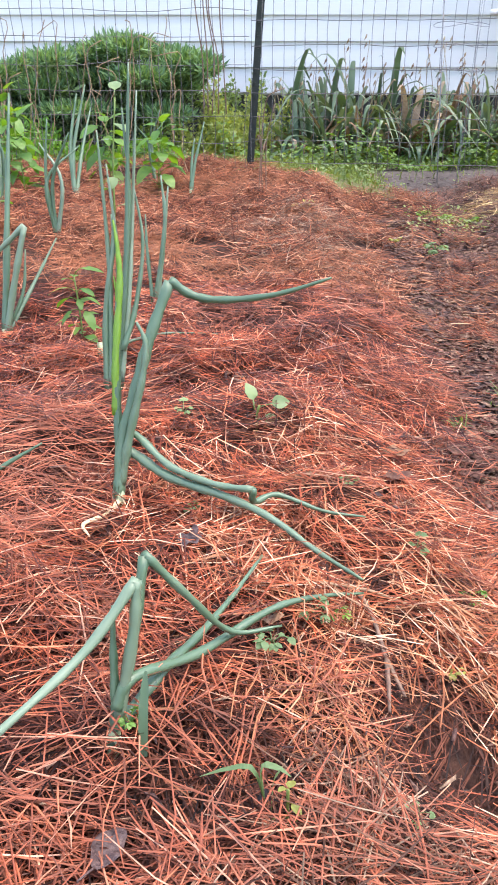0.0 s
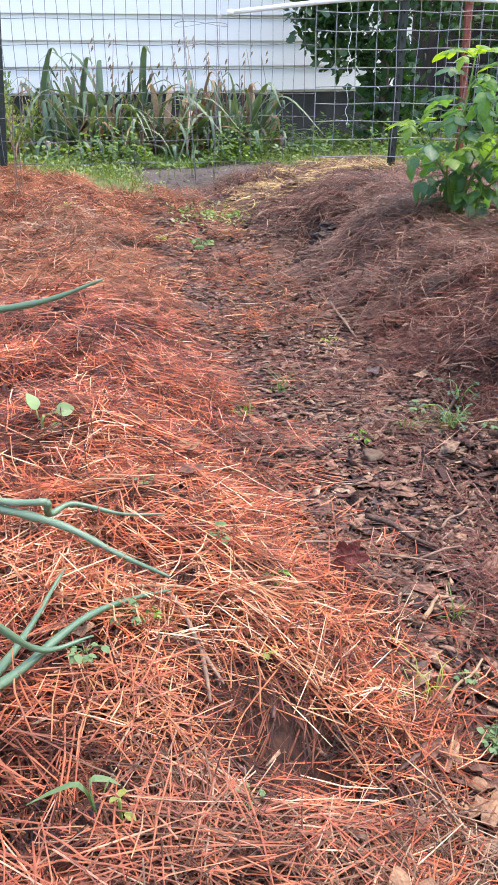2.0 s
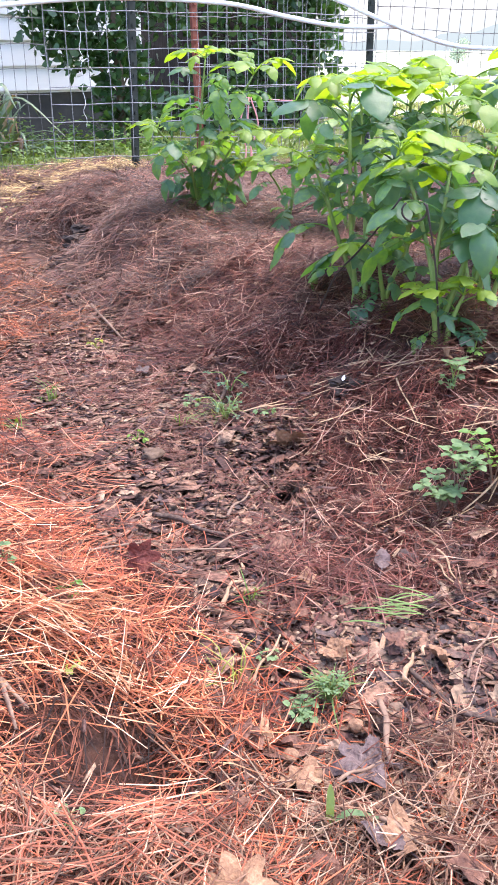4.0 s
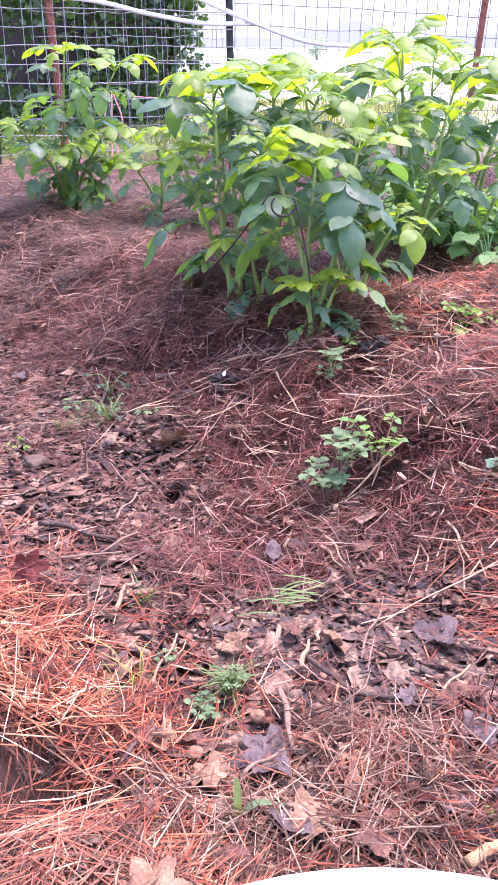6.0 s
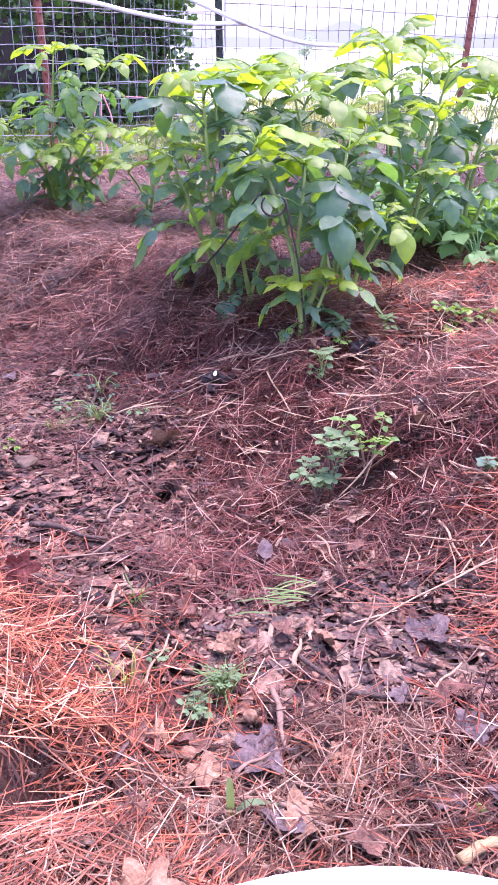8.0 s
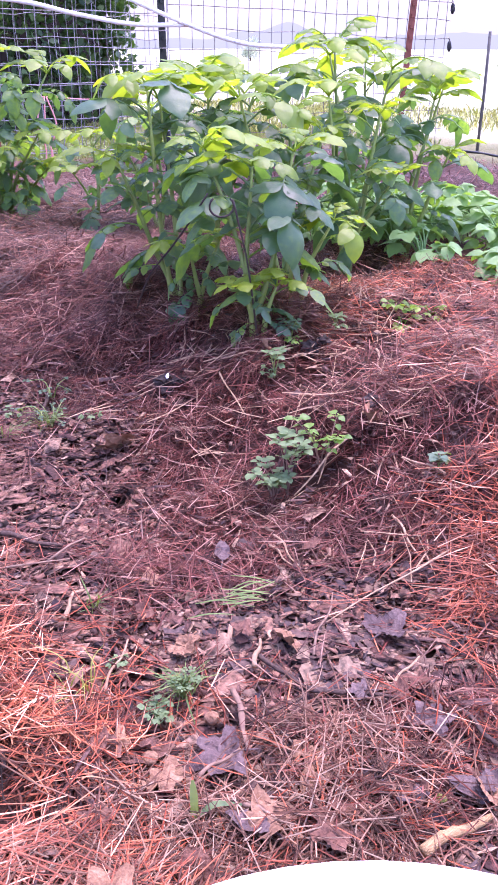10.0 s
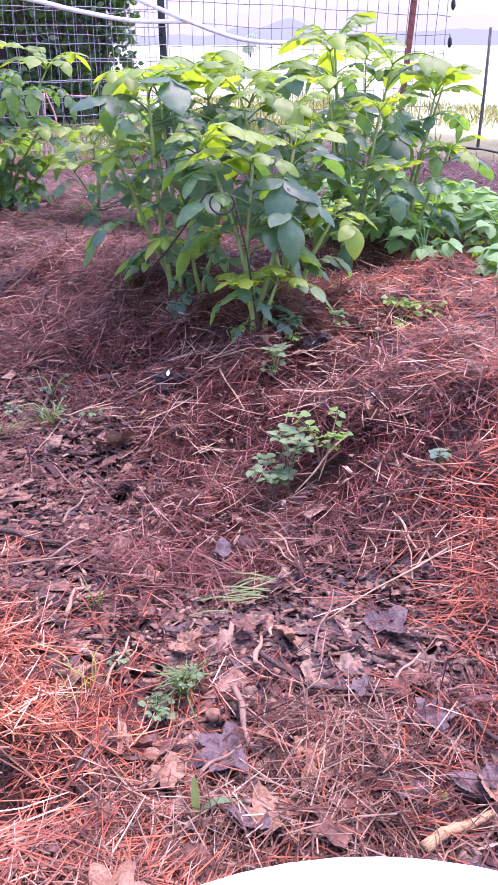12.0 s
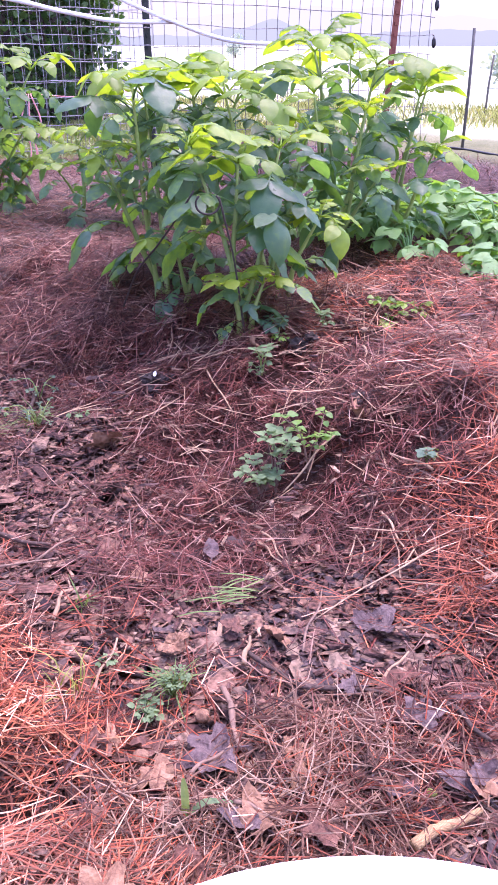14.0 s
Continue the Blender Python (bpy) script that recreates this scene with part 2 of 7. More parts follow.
def lone_pieces(name, stops, rough, scale):
    """Separate pieces: a tone for each object."""
    m, n, l, b = material(name, rough)
    o = n.new("ShaderNodeObjectInfo")
    r = ramp(n, stops)
    l.new(o.outputs["Random"], r.inputs["Fac"])
    a = grain(n, l, scale, 4, (1, 4, 1))
    tone = ramp(n, [(0.25, (0.6, 0.6, 0.6)), (0.75, (1.15, 1.15, 1.15))])
    l.new(a.outputs["Fac"], tone.inputs["Fac"])
    l.new(mixed(n, l, 1.0, r.outputs["Color"], tone.outputs["Color"], "MULTIPLY"), b.inputs["Base Color"])
    bump(n, l, b, a.outputs["Fac"], 0.5, 0.002)
    return m


CHIP = lone_pieces("large_bark_chip", [(0.0, (0.07, 0.038, 0.032)), (0.3, (0.15, 0.075, 0.055)), (0.65, (0.27, 0.145, 0.088)), (1.0, (0.44, 0.28, 0.17))], 0.75, 330)


# ---- lie of the land ----
def smooth(v, a, b):
    s = np.clip((v - a) / (b - a), 0, 1)
    return s * s * (3 - 2 * s)


def vnoise(x, y, seed=0):
    """Smooth value noise, about -1 to 1, one cell a metre."""
    xi, yi = np.floor(x), np.floor(y)
    fx, fy = x - xi, y - yi
    fx, fy = fx * fx * (3 - 2 * fx), fy * fy * (3 - 2 * fy)

    def cell(i, j):
        v = np.sin(i * 127.1 + j * 311.7 + seed * 74.7) * 43758.5453
        return (v - np.floor(v)) * 2 - 1
    return ((cell(xi, yi) * (1 - fx) + cell(xi + 1, yi) * fx) * (1 - fy)
            + (cell(xi, yi + 1) * (1 - fx) + cell(xi + 1, yi + 1) * fx) * fy)


# hollows scraped into the mulch: x, y, radius, depth
HOLLOWS = [(0.24, 0.56, 0.035, 0.03), (1.165, 3.09, 0.12, 0.09), (1.085, 3.0, 0.10, 0.06), (1.19, 0.93, 0.05, 0.03), (1.06, 1.34, 0.06, 0.03),
           (0.0, 0.5, 0.06, 0.02), (1.45, 0.98, 0.05, 0.03), (0.95, 0.84, 0.065, 0.04), (1.6, 1.03, 0.04, 0.03), (1.235, 1.07, 0.035, 0.02), (1.75, 1.25, 0.05, 0.03)]


def toe_left(y):
    return 0.36 + 0.09 * y


def toe_right(y):
    return 0.73 + 0.07 * y


def terrain(x, y):
    """Height of the ground: two mulched beds with a trodden path between them, lawn behind."""
    x, y = np.asarray(x, float), np.asarray(y, float)
    end = 1 - smooth(y, 4.6, 5.3)
    back = smooth(y, -2.2, -1.4)
    w = 0.06 * vnoise(x * 1.3, y * 1.3, 3)
    left = 0.14 * (1 - smooth(x + w, toe_left(y) - 0.44, toe_left(y) + 0.02)) * smooth(x, -2.6, -1.9)
    top = 0.19 + 0.02 * vnoise(x * 1.1, y * 1.1, 5)
    right = top * smooth(x + w, toe_right(y) - 0.04, toe_right(y) + 0.46) * (1 - 0.6 * smooth(x, 2.0, 2.9)) * (1 - 0.5 * smooth(y - 0.5 * (x - 1.0), 2.7, 3.9))
    beds = (left + right) * end * back * (1 - smooth(x, 4.6, 5.2))
    mulch = (1 - smooth(y, 4.9, 5.5)) * (1 - smooth(x, 4.7, 5.2))
    path = smooth(x, toe_left(y) - 0.05, toe_left(y) + 0.1) * (1 - smooth(x, toe_right(y) - 0.1, toe_right(y) + 0.05))
    bump = (0.024 * vnoise(x * 4, y * 4, 1) + 0.018 * vnoise(x * 9, y * 9, 2) + 0.007 * vnoise(x * 19, y * 19, 8)) * (1 - 0.6 * path) * (0.3 + 0.7 * mulch)
    z = beds + bump + 0.02 * vnoise(x * 0.4, y * 0.4, 7)
    for hx, hy, r, d in HOLLOWS:
        z = z - d * np.exp(-((x - hx) ** 2 + (y - hy) ** 2) / (r * r))
    return z


# ---- mesh tools ----
def mesh_of(name, verts, faces, mat, smooth_faces=False):
    """A mesh from vertex and face arrays; faces all have the same number of corners, or come as tuples."""
    me = bpy.data.meshes.new(name)
    if isinstance(faces, np.ndarray):
        k = faces.shape[1]
        me.vertices.add(len(verts))
        me.vertices.foreach_set("co", np.asarray(verts, np.float32).ravel())
        me.loops.add(faces.size)
        me.loops.foreach_set("vertex_index", faces.astype(np.int32).ravel())
        me.polygons.add(len(faces))
        me.polygons.foreach_set("loop_start", np.arange(0, faces.size, k, dtype=np.int32))
        me.update(calc_edges=True)
        me.validate()
    else:
        me.from_pydata([tuple(v) for v in verts], [], faces)
    if smooth_faces:
        me.polygons.foreach_set("use_smooth", [True] * len(me.polygons))
    me.materials.append(mat)
    return me


def part(name, me, parent=None, m=None, label=""):
    """One mesh object under a thing."""
    ob = new(name, me)
    ob.parent = parent
    if m is not None:
        ob.matrix_basis = m
    return tagged(ob, label)


def thing(name, at=(0, 0, 0), label="", category="", group="", turn=0, kind=""):
    """An empty at a thing's base, that holds its parts."""
    ob = new(name)
    ob.matrix_basis = pose(*at, 0, 0, turn)
    ob.empty_display_size = 0.05
    return tagged(ob, label, category, group, kind)


class Build:
    """Gathers vertices and faces of one mesh."""

    def __init__(self):
        self.v, self.f = [], []

    def add(self, verts, faces):
        k = len(self.v)
        self.v += [Vector(p) for p in verts]
        self.f += [tuple(i + k for i in f) for f in faces]

    def tube(self, points, radii, sides=6, flat=1.0, close=True):
        pts = [Vector(p) for p in points]
        rows = []
        ref = Vector((0.31, 0.2, 0.93))
        for i, p in enumerate(pts):
            d = (pts[min(i + 1, len(pts) - 1)] - pts[max(i - 1, 0)]).normalized()
            a = d.cross(ref)
            if a.length < 0.05:
                a = d.cross(Vector((1, 0, 0)))
            a.normalize()
            b = d.cross(a).normalized()
            rows.append([p + radii[i] * (math.cos(t) * a + flat * math.sin(t) * b)
                         for t in [2 * math.pi * s / sides for s in range(sides)]])
        faces = [(r * sides + s, r * sides + (s + 1) % sides, (r + 1) * sides + (s + 1) % sides, (r + 1) * sides + s)
                 for r in range(len(pts) - 1) for s in range(sides)]
        if close:
            faces += [tuple(range(sides))[::-1], tuple((len(pts) - 1) * sides + s for s in range(sides))]
        self.add([q for r in rows for q in r], faces)
        return self

    def blade(self, points, widths, side, fold=0.15):
        """A leaf strip along points, folded along its midrib; side gives the way across."""
        pts, side = [Vector(p) for p in points], Vector(side).normalized()
        rows = []
        for i, p in enumerate(pts):
            d = (pts[min(i + 1, len(pts) - 1)] - pts[max(i - 1, 0)]).normalized()
            a = (side - d * side.dot(d)).normalized()
            n = a.cross(d).normalized()
            w = widths[i]
            rows.append([p - a * w + n * w * fold, p, p + a * w + n * w * fold])
        faces = []
        for r in range(len(pts) - 1):
            for s in range(2):
                faces.append((r * 3 + s, r * 3 + s + 1, (r + 1) * 3 + s + 1, (r + 1) * 3 + s))
        self.add([q for r in rows for q in r], faces)
        return self

    def box(self, a, b):
        (x0, y0, z0), (x1, y1, z1) = a, b
        self.add([(x0, y0, z0), (x1, y0, z0), (x1, y1, z0), (x0, y1, z0), (x0, y0, z1), (x1, y0, z1), (x1, y1, z1), (x0, y1, z1)],
                 [(0, 3, 2, 1), (4, 5, 6, 7), (0, 1, 5, 4), (1, 2, 6, 5), (2, 3, 7, 6), (3, 0, 4, 7)])
        return self

    def mesh(self, name, mat, soft=True):
        return mesh_of(name, self.v, self.f, mat, soft)


def curve_through(points, n):
    """n points on a smooth line through the given ones."""
    p = [Vector(q) for q in points]
    if len(p) == 2:
        return [p[0].lerp(p[1], i / (n - 1)) for i in range(n)]
    p = [p[0] * 2 - p[1]] + p + [p[-1] * 2 - p[-2]]
    out = []
    for i in range(n):
        s = i / (n - 1) * (len(p) - 3)
        k = min(int(s), len(p) - 4)
        t = s - k
        a, b, c, d = p[k:k + 4]
        out.append(0.5 * (2 * b + (c - a) * t + (2 * a - 5 * b + 4 * c - d) * t * t + (3 * b - a - 3 * c + d) * t ** 3))
    return out


def ground(x, y):
    return float(terrain(x, y))


def on(x, y, lift=0.0):
    return Vector((x, y, ground(x, y) + lift))


# ---- the ground: one sheet from the beds to the horizon ----
def spread(lo, hi, step, far, grow=1.16):
    v, s = list(np.arange(lo, hi, step)), step
    while v[-1] < far:
        s *= grow
        v.append(v[-1] + s)
    s = step
    while v[0] > -far:
        s *= grow
        v.insert(0, v[0] - s)
    return np.array(v)


GX, GY = spread(-1.3, 4.6, 0.03, 900), spread(-0.2, 5.4, 0.03, 900)
gx, gy = np.meshgrid(GX, GY)
gz = terrain(gx, gy) - 0.022 * (gy < 5.2) * (np.abs(gx - 1.7) < 3.6) * (gy > -2)
nx, ny = len(GX), len(GY)
idx = np.arange(nx * ny).reshape(ny, nx)
quads = np.stack([idx[:-1, :-1], idx[:-1, 1:], idx[1:, 1:], idx[1:, :-1]], -1).reshape(-1, 4)


def on_path(x, y):
    """The trodden path; close by, its bark thins out into leaf litter and straw."""
    w = 0.06 * vnoise(x * 5, y * 5, 11) + 0.09 * smooth(y, 0.95, 1.35)
    edge = toe_right(y) - 0.15 + 0.29 * smooth(y, 0.75, 1.4)
    tread = smooth(x + w, toe_left(y) - 0.13, toe_left(y) + 0.03) * (1 - smooth(x + w, edge - 0.07, edge + 0.09)) * (1 - smooth(y, 3.8, 4.7)) * smooth(y, -2.2, -1.6)
    litter = 0.55 * smooth(x + w, 0.33, 0.42) * (1 - smooth(x + w, 0.8, 0.98)) * (1 - smooth(y + w, 0.55, 0.8)) * smooth(y, -0.4, 0)
    return np.maximum(tread, litter)


def on_lawn(x, y):
    w = 0.25 * vnoise(x * 2, y * 2, 12)
    return np.maximum.reduce([smooth(y + w * 0.6 + 0.55 * np.exp(-((x - 0.45) / 0.3) ** 2), 4.6, 4.85), smooth(x + w, 4.9, 5.5), smooth(-x + w, 2.2, 2.7), smooth(-y + w, 1.7, 2.2)])


def bare_earth(x, y):
    return smooth(x, 0.70, 0.86) * (1 - smooth(x, 1.5, 1.8)) * smooth(y, 4.5, 4.65) * (1 - smooth(y, 5.55, 5.85))


GROUND, n, l, b = material("earth_and_grass", 0.9, 0, 0.2)
at = n.new("ShaderNodeVertexColor")
at.layer_name = "cover"
sep = n.new("ShaderNodeSeparateColor")
l.new(at.outputs["Color"], sep.inputs["Color"])
fine, broad = grain(n, l, 45, 6), grain(n, l, 3, 4)
soil = ramp(n, [(0.3, (0.022, 0.011, 0.009)), (0.6, (0.06, 0.028, 0.019)), (0.8, (0.12, 0.062, 0.044))])
path_ = ramp(n, [(0.3, (0.10, 0.056, 0.047)), (0.55, (0.20, 0.11, 0.085)), (0.8, (0.31, 0.18, 0.13))])
lawn = ramp(n, [(0.3, (0.07, 0.08, 0.03)), (0.55, (0.14, 0.14, 0.06)), (0.8, (0.24, 0.19, 0.11))])
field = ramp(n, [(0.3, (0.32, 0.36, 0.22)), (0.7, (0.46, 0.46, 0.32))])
for r in (soil, path_):
    l.new(fine.outputs["Fac"], r.inputs["Fac"])
both = mixed(n, l, 0.5, fine.outputs["Fac"], broad.outputs["Fac"])
l.new(both, lawn.inputs["Fac"])
l.new(broad.outputs["Fac"], field.inputs["Fac"])
c = mixed(n, l, sep.outputs["Red"], soil.outputs["Color"], path_.outputs["Color"])
c = mixed(n, l, sep.outputs["Green"], c, lawn.outputs["Color"])
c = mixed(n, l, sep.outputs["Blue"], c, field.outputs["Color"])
worn = ramp(n, [(0.3, (0.045, 0.038, 0.036)), (0.55, (0.095, 0.08, 0.074)), (0.8, (0.17, 0.145, 0.13))])
l.new(both, worn.inputs["Fac"])
c = mixed(n, l, at.outputs["Alpha"], c, worn.outputs["Color"])
l.new(c, b.inputs["Base Color"])
bump(n, l, b, fine.outputs["Fac"], 0.8, 0.012)
ground_mesh = mesh_of("ground", np.stack([gx, gy, gz], -1).reshape(-1, 3), quads, GROUND, True)
cover = ground_mesh.color_attributes.new("cover", "FLOAT_COLOR", "POINT")
bare = bare_earth(gx, gy)
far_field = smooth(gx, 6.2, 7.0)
cols = np.stack([np.maximum(on_path(gx, gy), 0.25 * bare), on_lawn(gx, gy) * (1 - bare), far_field, bare], -1)
cover.data.foreach_set("color", cols.astype(np.float32).ravel())
tagged(new("ground", ground_mesh), "mulched garden beds, trodden path, lawn and open field", "ground", kind="structure")


# ---- loose pine straw ----
def strands(name, count, box, where, length, width, lift, mat, seed, label, wild=0.85, bunch=6, stray=0.3, steep=0.17, patchy=0.9, flat=False):
    """Fallen pine needles, in small bunches that lie alike. where(x, y) gives the share kept; each needle is a small ridge, round on top, or flat where others cover it."""
    rng = np.random.default_rng(seed)
    x0, x1, y0, y1 = box
    m = count // bunch
    cx, cy = rng.uniform(x0, x1, m * 4), rng.uniform(y0, y1, m * 4)
    keep = rng.random(m * 4) < where(cx, cy) * np.clip(0.55 + patchy * vnoise(cx * 13, cy * 13, 51) + patchy * 0.6 * vnoise(cx * 5, cy * 5, 52), 0.04, 1)
    cx, cy = cx[keep][:m], cy[keep][:m]
    m = len(cx)
    n_, k = m * bunch, 3
    ca = vnoise(cx * 2.2, cy * 2.2, seed + 20) * 2.2 + rng.normal(0, wild, m) + 0.5
    px = np.repeat(cx, bunch) + rng.normal(0, 0.02, n_)
    py = np.repeat(cy, bunch) + rng.normal(0, 0.02, n_)
    a = np.repeat(ca, bunch) + rng.normal(0, 0.2, n_)
    a = np.where(rng.random(n_) < stray, rng.uniform(0, 2 * np.pi, n_), a)
    ln, wd = rng.uniform(*length, n_), rng.uniform(*width, n_)
    bend = np.where(rng.random(n_) < 0.25, rng.normal(0, 1.6, n_), rng.normal(0, 0.45, n_)) * ln / 0.15
    heap = 0.014 * vnoise(cx * 11, cy * 11, 71) + 0.010 * vnoise(cx * 24, cy * 24, 72)
    up = np.repeat(rng.random(m) ** 1.4 * lift + heap, bunch) + rng.random(n_) * lift * 0.5
    pitch = rng.normal(0, steep, n_)
    s = np.linspace(-0.5, 0.5, k)
    ang = a[:, None] + bend[:, None] * s
    X = px[:, None] + ln[:, None] * s * np.cos(a[:, None] + bend[:, None] * s * 0.5)
    Y = py[:, None] + ln[:, None] * s * np.sin(a[:, None] + bend[:, None] * s * 0.5)
    G = terrain(X, Y)
    Z = 0.5 * G + 0.5 * G.mean(1, keepdims=True) + up[:, None] + (pitch * ln)[:, None] * s - 0.015
    Z = np.maximum(Z, G - 0.014)
    side = np.stack([-np.sin(ang), np.cos(ang), np.zeros_like(ang)], -1)
    P = np.stack([X, Y, Z], -1)
    taper = (wd[:, None] * np.array([0.75, 1, 0.45]))[..., None] * 0.5
    ring = [P - side * taper, P + side * taper] if flat else [P - side * taper, P + np.array([0, 0, 1.0]) * taper * 1.1, P + side * taper]
    ring = np.stack(ring, 2)
    i = np.arange(n_ * k * len(ring[0, 0])).reshape(n_, k, -1)
    f = np.stack([i[:, :-1, :-1], i[:, :-1, 1:], i[:, 1:, 1:], i[:, 1:, :-1]], -1).reshape(-1, 4)
    return tagged(new(name, mesh_of(name, ring.reshape(-1, 3), f, mat, True)), label, "pine straw", kind="stuff")


def open_ground(x, y):
    """Less straw in the scraped hollows."""
    v = np.ones_like(x)
    for hx, hy, r, d in HOLLOWS:
        v = v - 0.95 * np.exp(-((x - hx) ** 2 + (y - hy) ** 2) / (r * r * 0.8))
    return np.clip(v, 0, 1)


def near_left(x, y):
    return (1 - 0.94 * on_path(x, y)) * (x < toe_left(y) + 0.1) * open_ground(x, y)


def near_right(x, y):
    return (1 - (0.68 + 0.2 * smooth(y, 0.7, 0.95)) * on_path(x, y)) * (x >= toe_left(y) + 0.1) * open_ground(x, y) * (1 - on_lawn(x, y))


def far_left(x, y):
    return (1 - 0.8 * on_path(x, y)) * (x < toe_left(y) + 0.3) * (1 - on_lawn(x, y))


def far_right(x, y):
    return near_right(x, y) * ((y > 2.15) | (x > 2.1))


LEFT, RIGHT = (-0.72, 0.75, 0.25, 2.2), (0.45, 2.0, 0.1, 2.1)
FINE, STOUT = (0.0012, 0.0021), (0.002, 0.0034)
# Dark lower layer paints the crevice shade beneath the brighter needles.
strands("pine_straw", 50000, LEFT, near_left, (0.04, 0.12), FINE, 0.013, STRAW_UNDER, 1, "lower layer of pine straw on the onion bed, shade painted in", 0.9, patchy=0.3, flat=True)
strands("pine_straw", 34000, LEFT, near_left, (0.035, 0.125), FINE, 0.026, STRAW, 11, "loose upper layer of reddish-orange pine straw", 0.75, 7, 0.25, 0.2)
# Sun patch on the bed, painted as two drifts of brighter needles.
strands("sunlit_straw", 6500, (-0.12, 0.46, 0.48, 0.92), lambda x, y: np.exp(-((x - 0.18) ** 2 / 0.014 + (y - 0.71) ** 2 / 0.012)) * near_left(x, y), (0.035, 0.11), FINE, 0.026, SUNLIT_STRAW, 15,
        "brighter orange pine straw on the bed's edge, sunlight painted in", 0.6, 5)
strands("sunlit_straw", 3400, (-0.32, 0.52, 0.5, 1.5), lambda x, y: 0.8 * np.exp(-((x - 0.08) ** 2 / 0.045 + (y - 0.95) ** 2 / 0.07)) * near_left(x, y), (0.04, 0.12), FINE, 0.024, SUNLIT_STRAW, 21,
        "pale pine straw with sunlight painted in", 0.9, 4, 0.4)
strands("pine_straw", 40000, (-1.5, 0.95, 2.1, 4.9), far_left, (0.05, 0.13), (0.0016, 0.0028), 0.034, STRAW_FAR, 2, "loose reddish-orange pine straw mulch around the onions", 1.6, 4, 0.6, 0.3)
strands("pine_straw", 56000, RIGHT, near_right, (0.035, 0.11), FINE, 0.015, STRAW_OLD, 3, "weathered brown-red pine straw on the potato ridge", 1.2, 4, 0.65, 0.25, 0.4, True)
strands("pine_straw", 17000, RIGHT, near_right, (0.025, 0.09), FINE, 0.03, STRAW_TOP, 12, "loose upper layer of weathered pine straw", 1.3, 3, 0.7, 0.42)
strands("pine_straw", 22000, (0.7, 5.0, 1.0, 4.9), far_right, (0.06, 0.14), (0.0018, 0.003), 0.03, STRAW_OLD, 4, "weathered brown-red pine straw behind the potatoes", 1.6, 4, 0.6, 0.3, flat=True)
strands("pine_straw", 1500, (0.7, 1.5, 1.1, 2.4), near_right, (0.05, 0.13), (0.0017, 0.0027), 0.034, STRAW_TOP, 27, "bleached needles on the ridge's slope", 1.6, 3, 0.6, 0.3)
strands("pine_straw", 29000, (0.7, 2.4, 2.0, 4.7), near_right, (0.05, 0.13), (0.0015, 0.0027), 0.036, STRAW_RIDGE, 23, "weathered brown-red pine straw on the far end of the ridge", 1.6, 4, 0.6, 0.3)
strands("pine_straw", 9000, (-2.6, 5.0, -2.0, 2.2), lambda x, y: (1 - on_lawn(x, y)) * (1 - 0.8 * on_path(x, y)) * ((y < 0.25) | (x < -0.7) | (x > 2.0)), (0.10, 0.2), STOUT, 0.026, STRAW_OLD, 14,
        "weathered pine straw spread over the rest of the beds", 1.0, flat=True)
strands("pine_straw", 3500, (0.72, 1.25, 0.15, 0.62), lambda x, y: np.exp(-((x - 0.98) ** 2 / 0.03 + (y - 0.42) ** 2 / 0.02)), (0.06, 0.15), FINE, 0.028, STRAW, 29, "redder loose straw at the foot of the ridge", 0.8, 6)
strands("pine_straw", 1300, (0.36, 1.0, 0.1, 0.8), lambda x, y: (1 - smooth(y, 0.55, 0.8)) * on_path(x, y), (0.05, 0.12), FINE, 0.02, STRAW, 38, "loose needles through the leaf litter", 1.4, 3, 0.6, 0.25)
strands("pine_straw", 4200, (-0.1, 0.62, 0.25, 0.62), lambda x, y: smooth(x - y * 0.5, -0.3, 0.05) * (1 - smooth(y, 0.48, 0.62)) * open_ground(x, y), (0.03, 0.11), FINE, 0.028, TAN_STRAW, 61,
        "dull tan needles over the near end of the bed", 1.2, 4, 0.5, 0.25)
strands("pine_straw", 5000, (-0.3, 0.7, 2.2, 3.9), lambda x, y: np.exp(-((x - 0.2 - 0.1 * (y - 3)) ** 2 / 0.05 + (y - 2.95) ** 2 / 0.25)), (0.05, 0.12), (0.0016, 0.0028), 0.04, TAN_STRAW, 62,
        "dry pinkish-tan needles on the far bed", 1.6, 4, 0.6, 0.3)
# Darker needles mixed in to lower the tone of this stretch.
strands("pine_straw", 6000, (-0.72, 0.6, 1.1, 2.2), lambda x, y: smooth(y, 1.1, 1.4) * near_left(x, y), (0.04, 0.12), FINE, 0.03, STRAW_OLD, 64, "dark red needles across the middle of the bed", 1.0, 5, 0.4, 0.2)
# Sunlit side of the ridge, painted with brighter red and tan needles.
strands("pine_straw", 3600, (1.15, 2.0, 0.6, 1.35), lambda x, y: smooth(x - 0.4 * y, 0.75, 1.15) * near_right(x, y), (0.03, 0.10), FINE, 0.034, STRAW, 65, "redder, brighter needles painting sunlight on the ridge's open side", 1.3, 4, 0.6, 0.3)
strands("pine_straw", 2600, (1.15, 2.0, 0.6, 1.35), lambda x, y: smooth(x - 0.4 * y, 0.75, 1.15) * near_right(x, y), (0.03, 0.10), FINE, 0.036, TAN_STRAW, 66, "brighter tan needles painting sunlight on the ridge's open side", 1.3, 3, 0.6, 0.3)
strands("dry_grass_stalks", 4200, (0.9, 2.4, 3.6, 4.7), lambda x, y: np.exp(-((x - 1.55) ** 2 / 0.2 + (y - 4.1 - 0.15 * (x - 1.55)) ** 2 / 0.05)), (0.05, 0.14), STOUT, 0.05, GOLD_STRAW, 9,
        "yellow straw lying below the wire fence", 1.2)
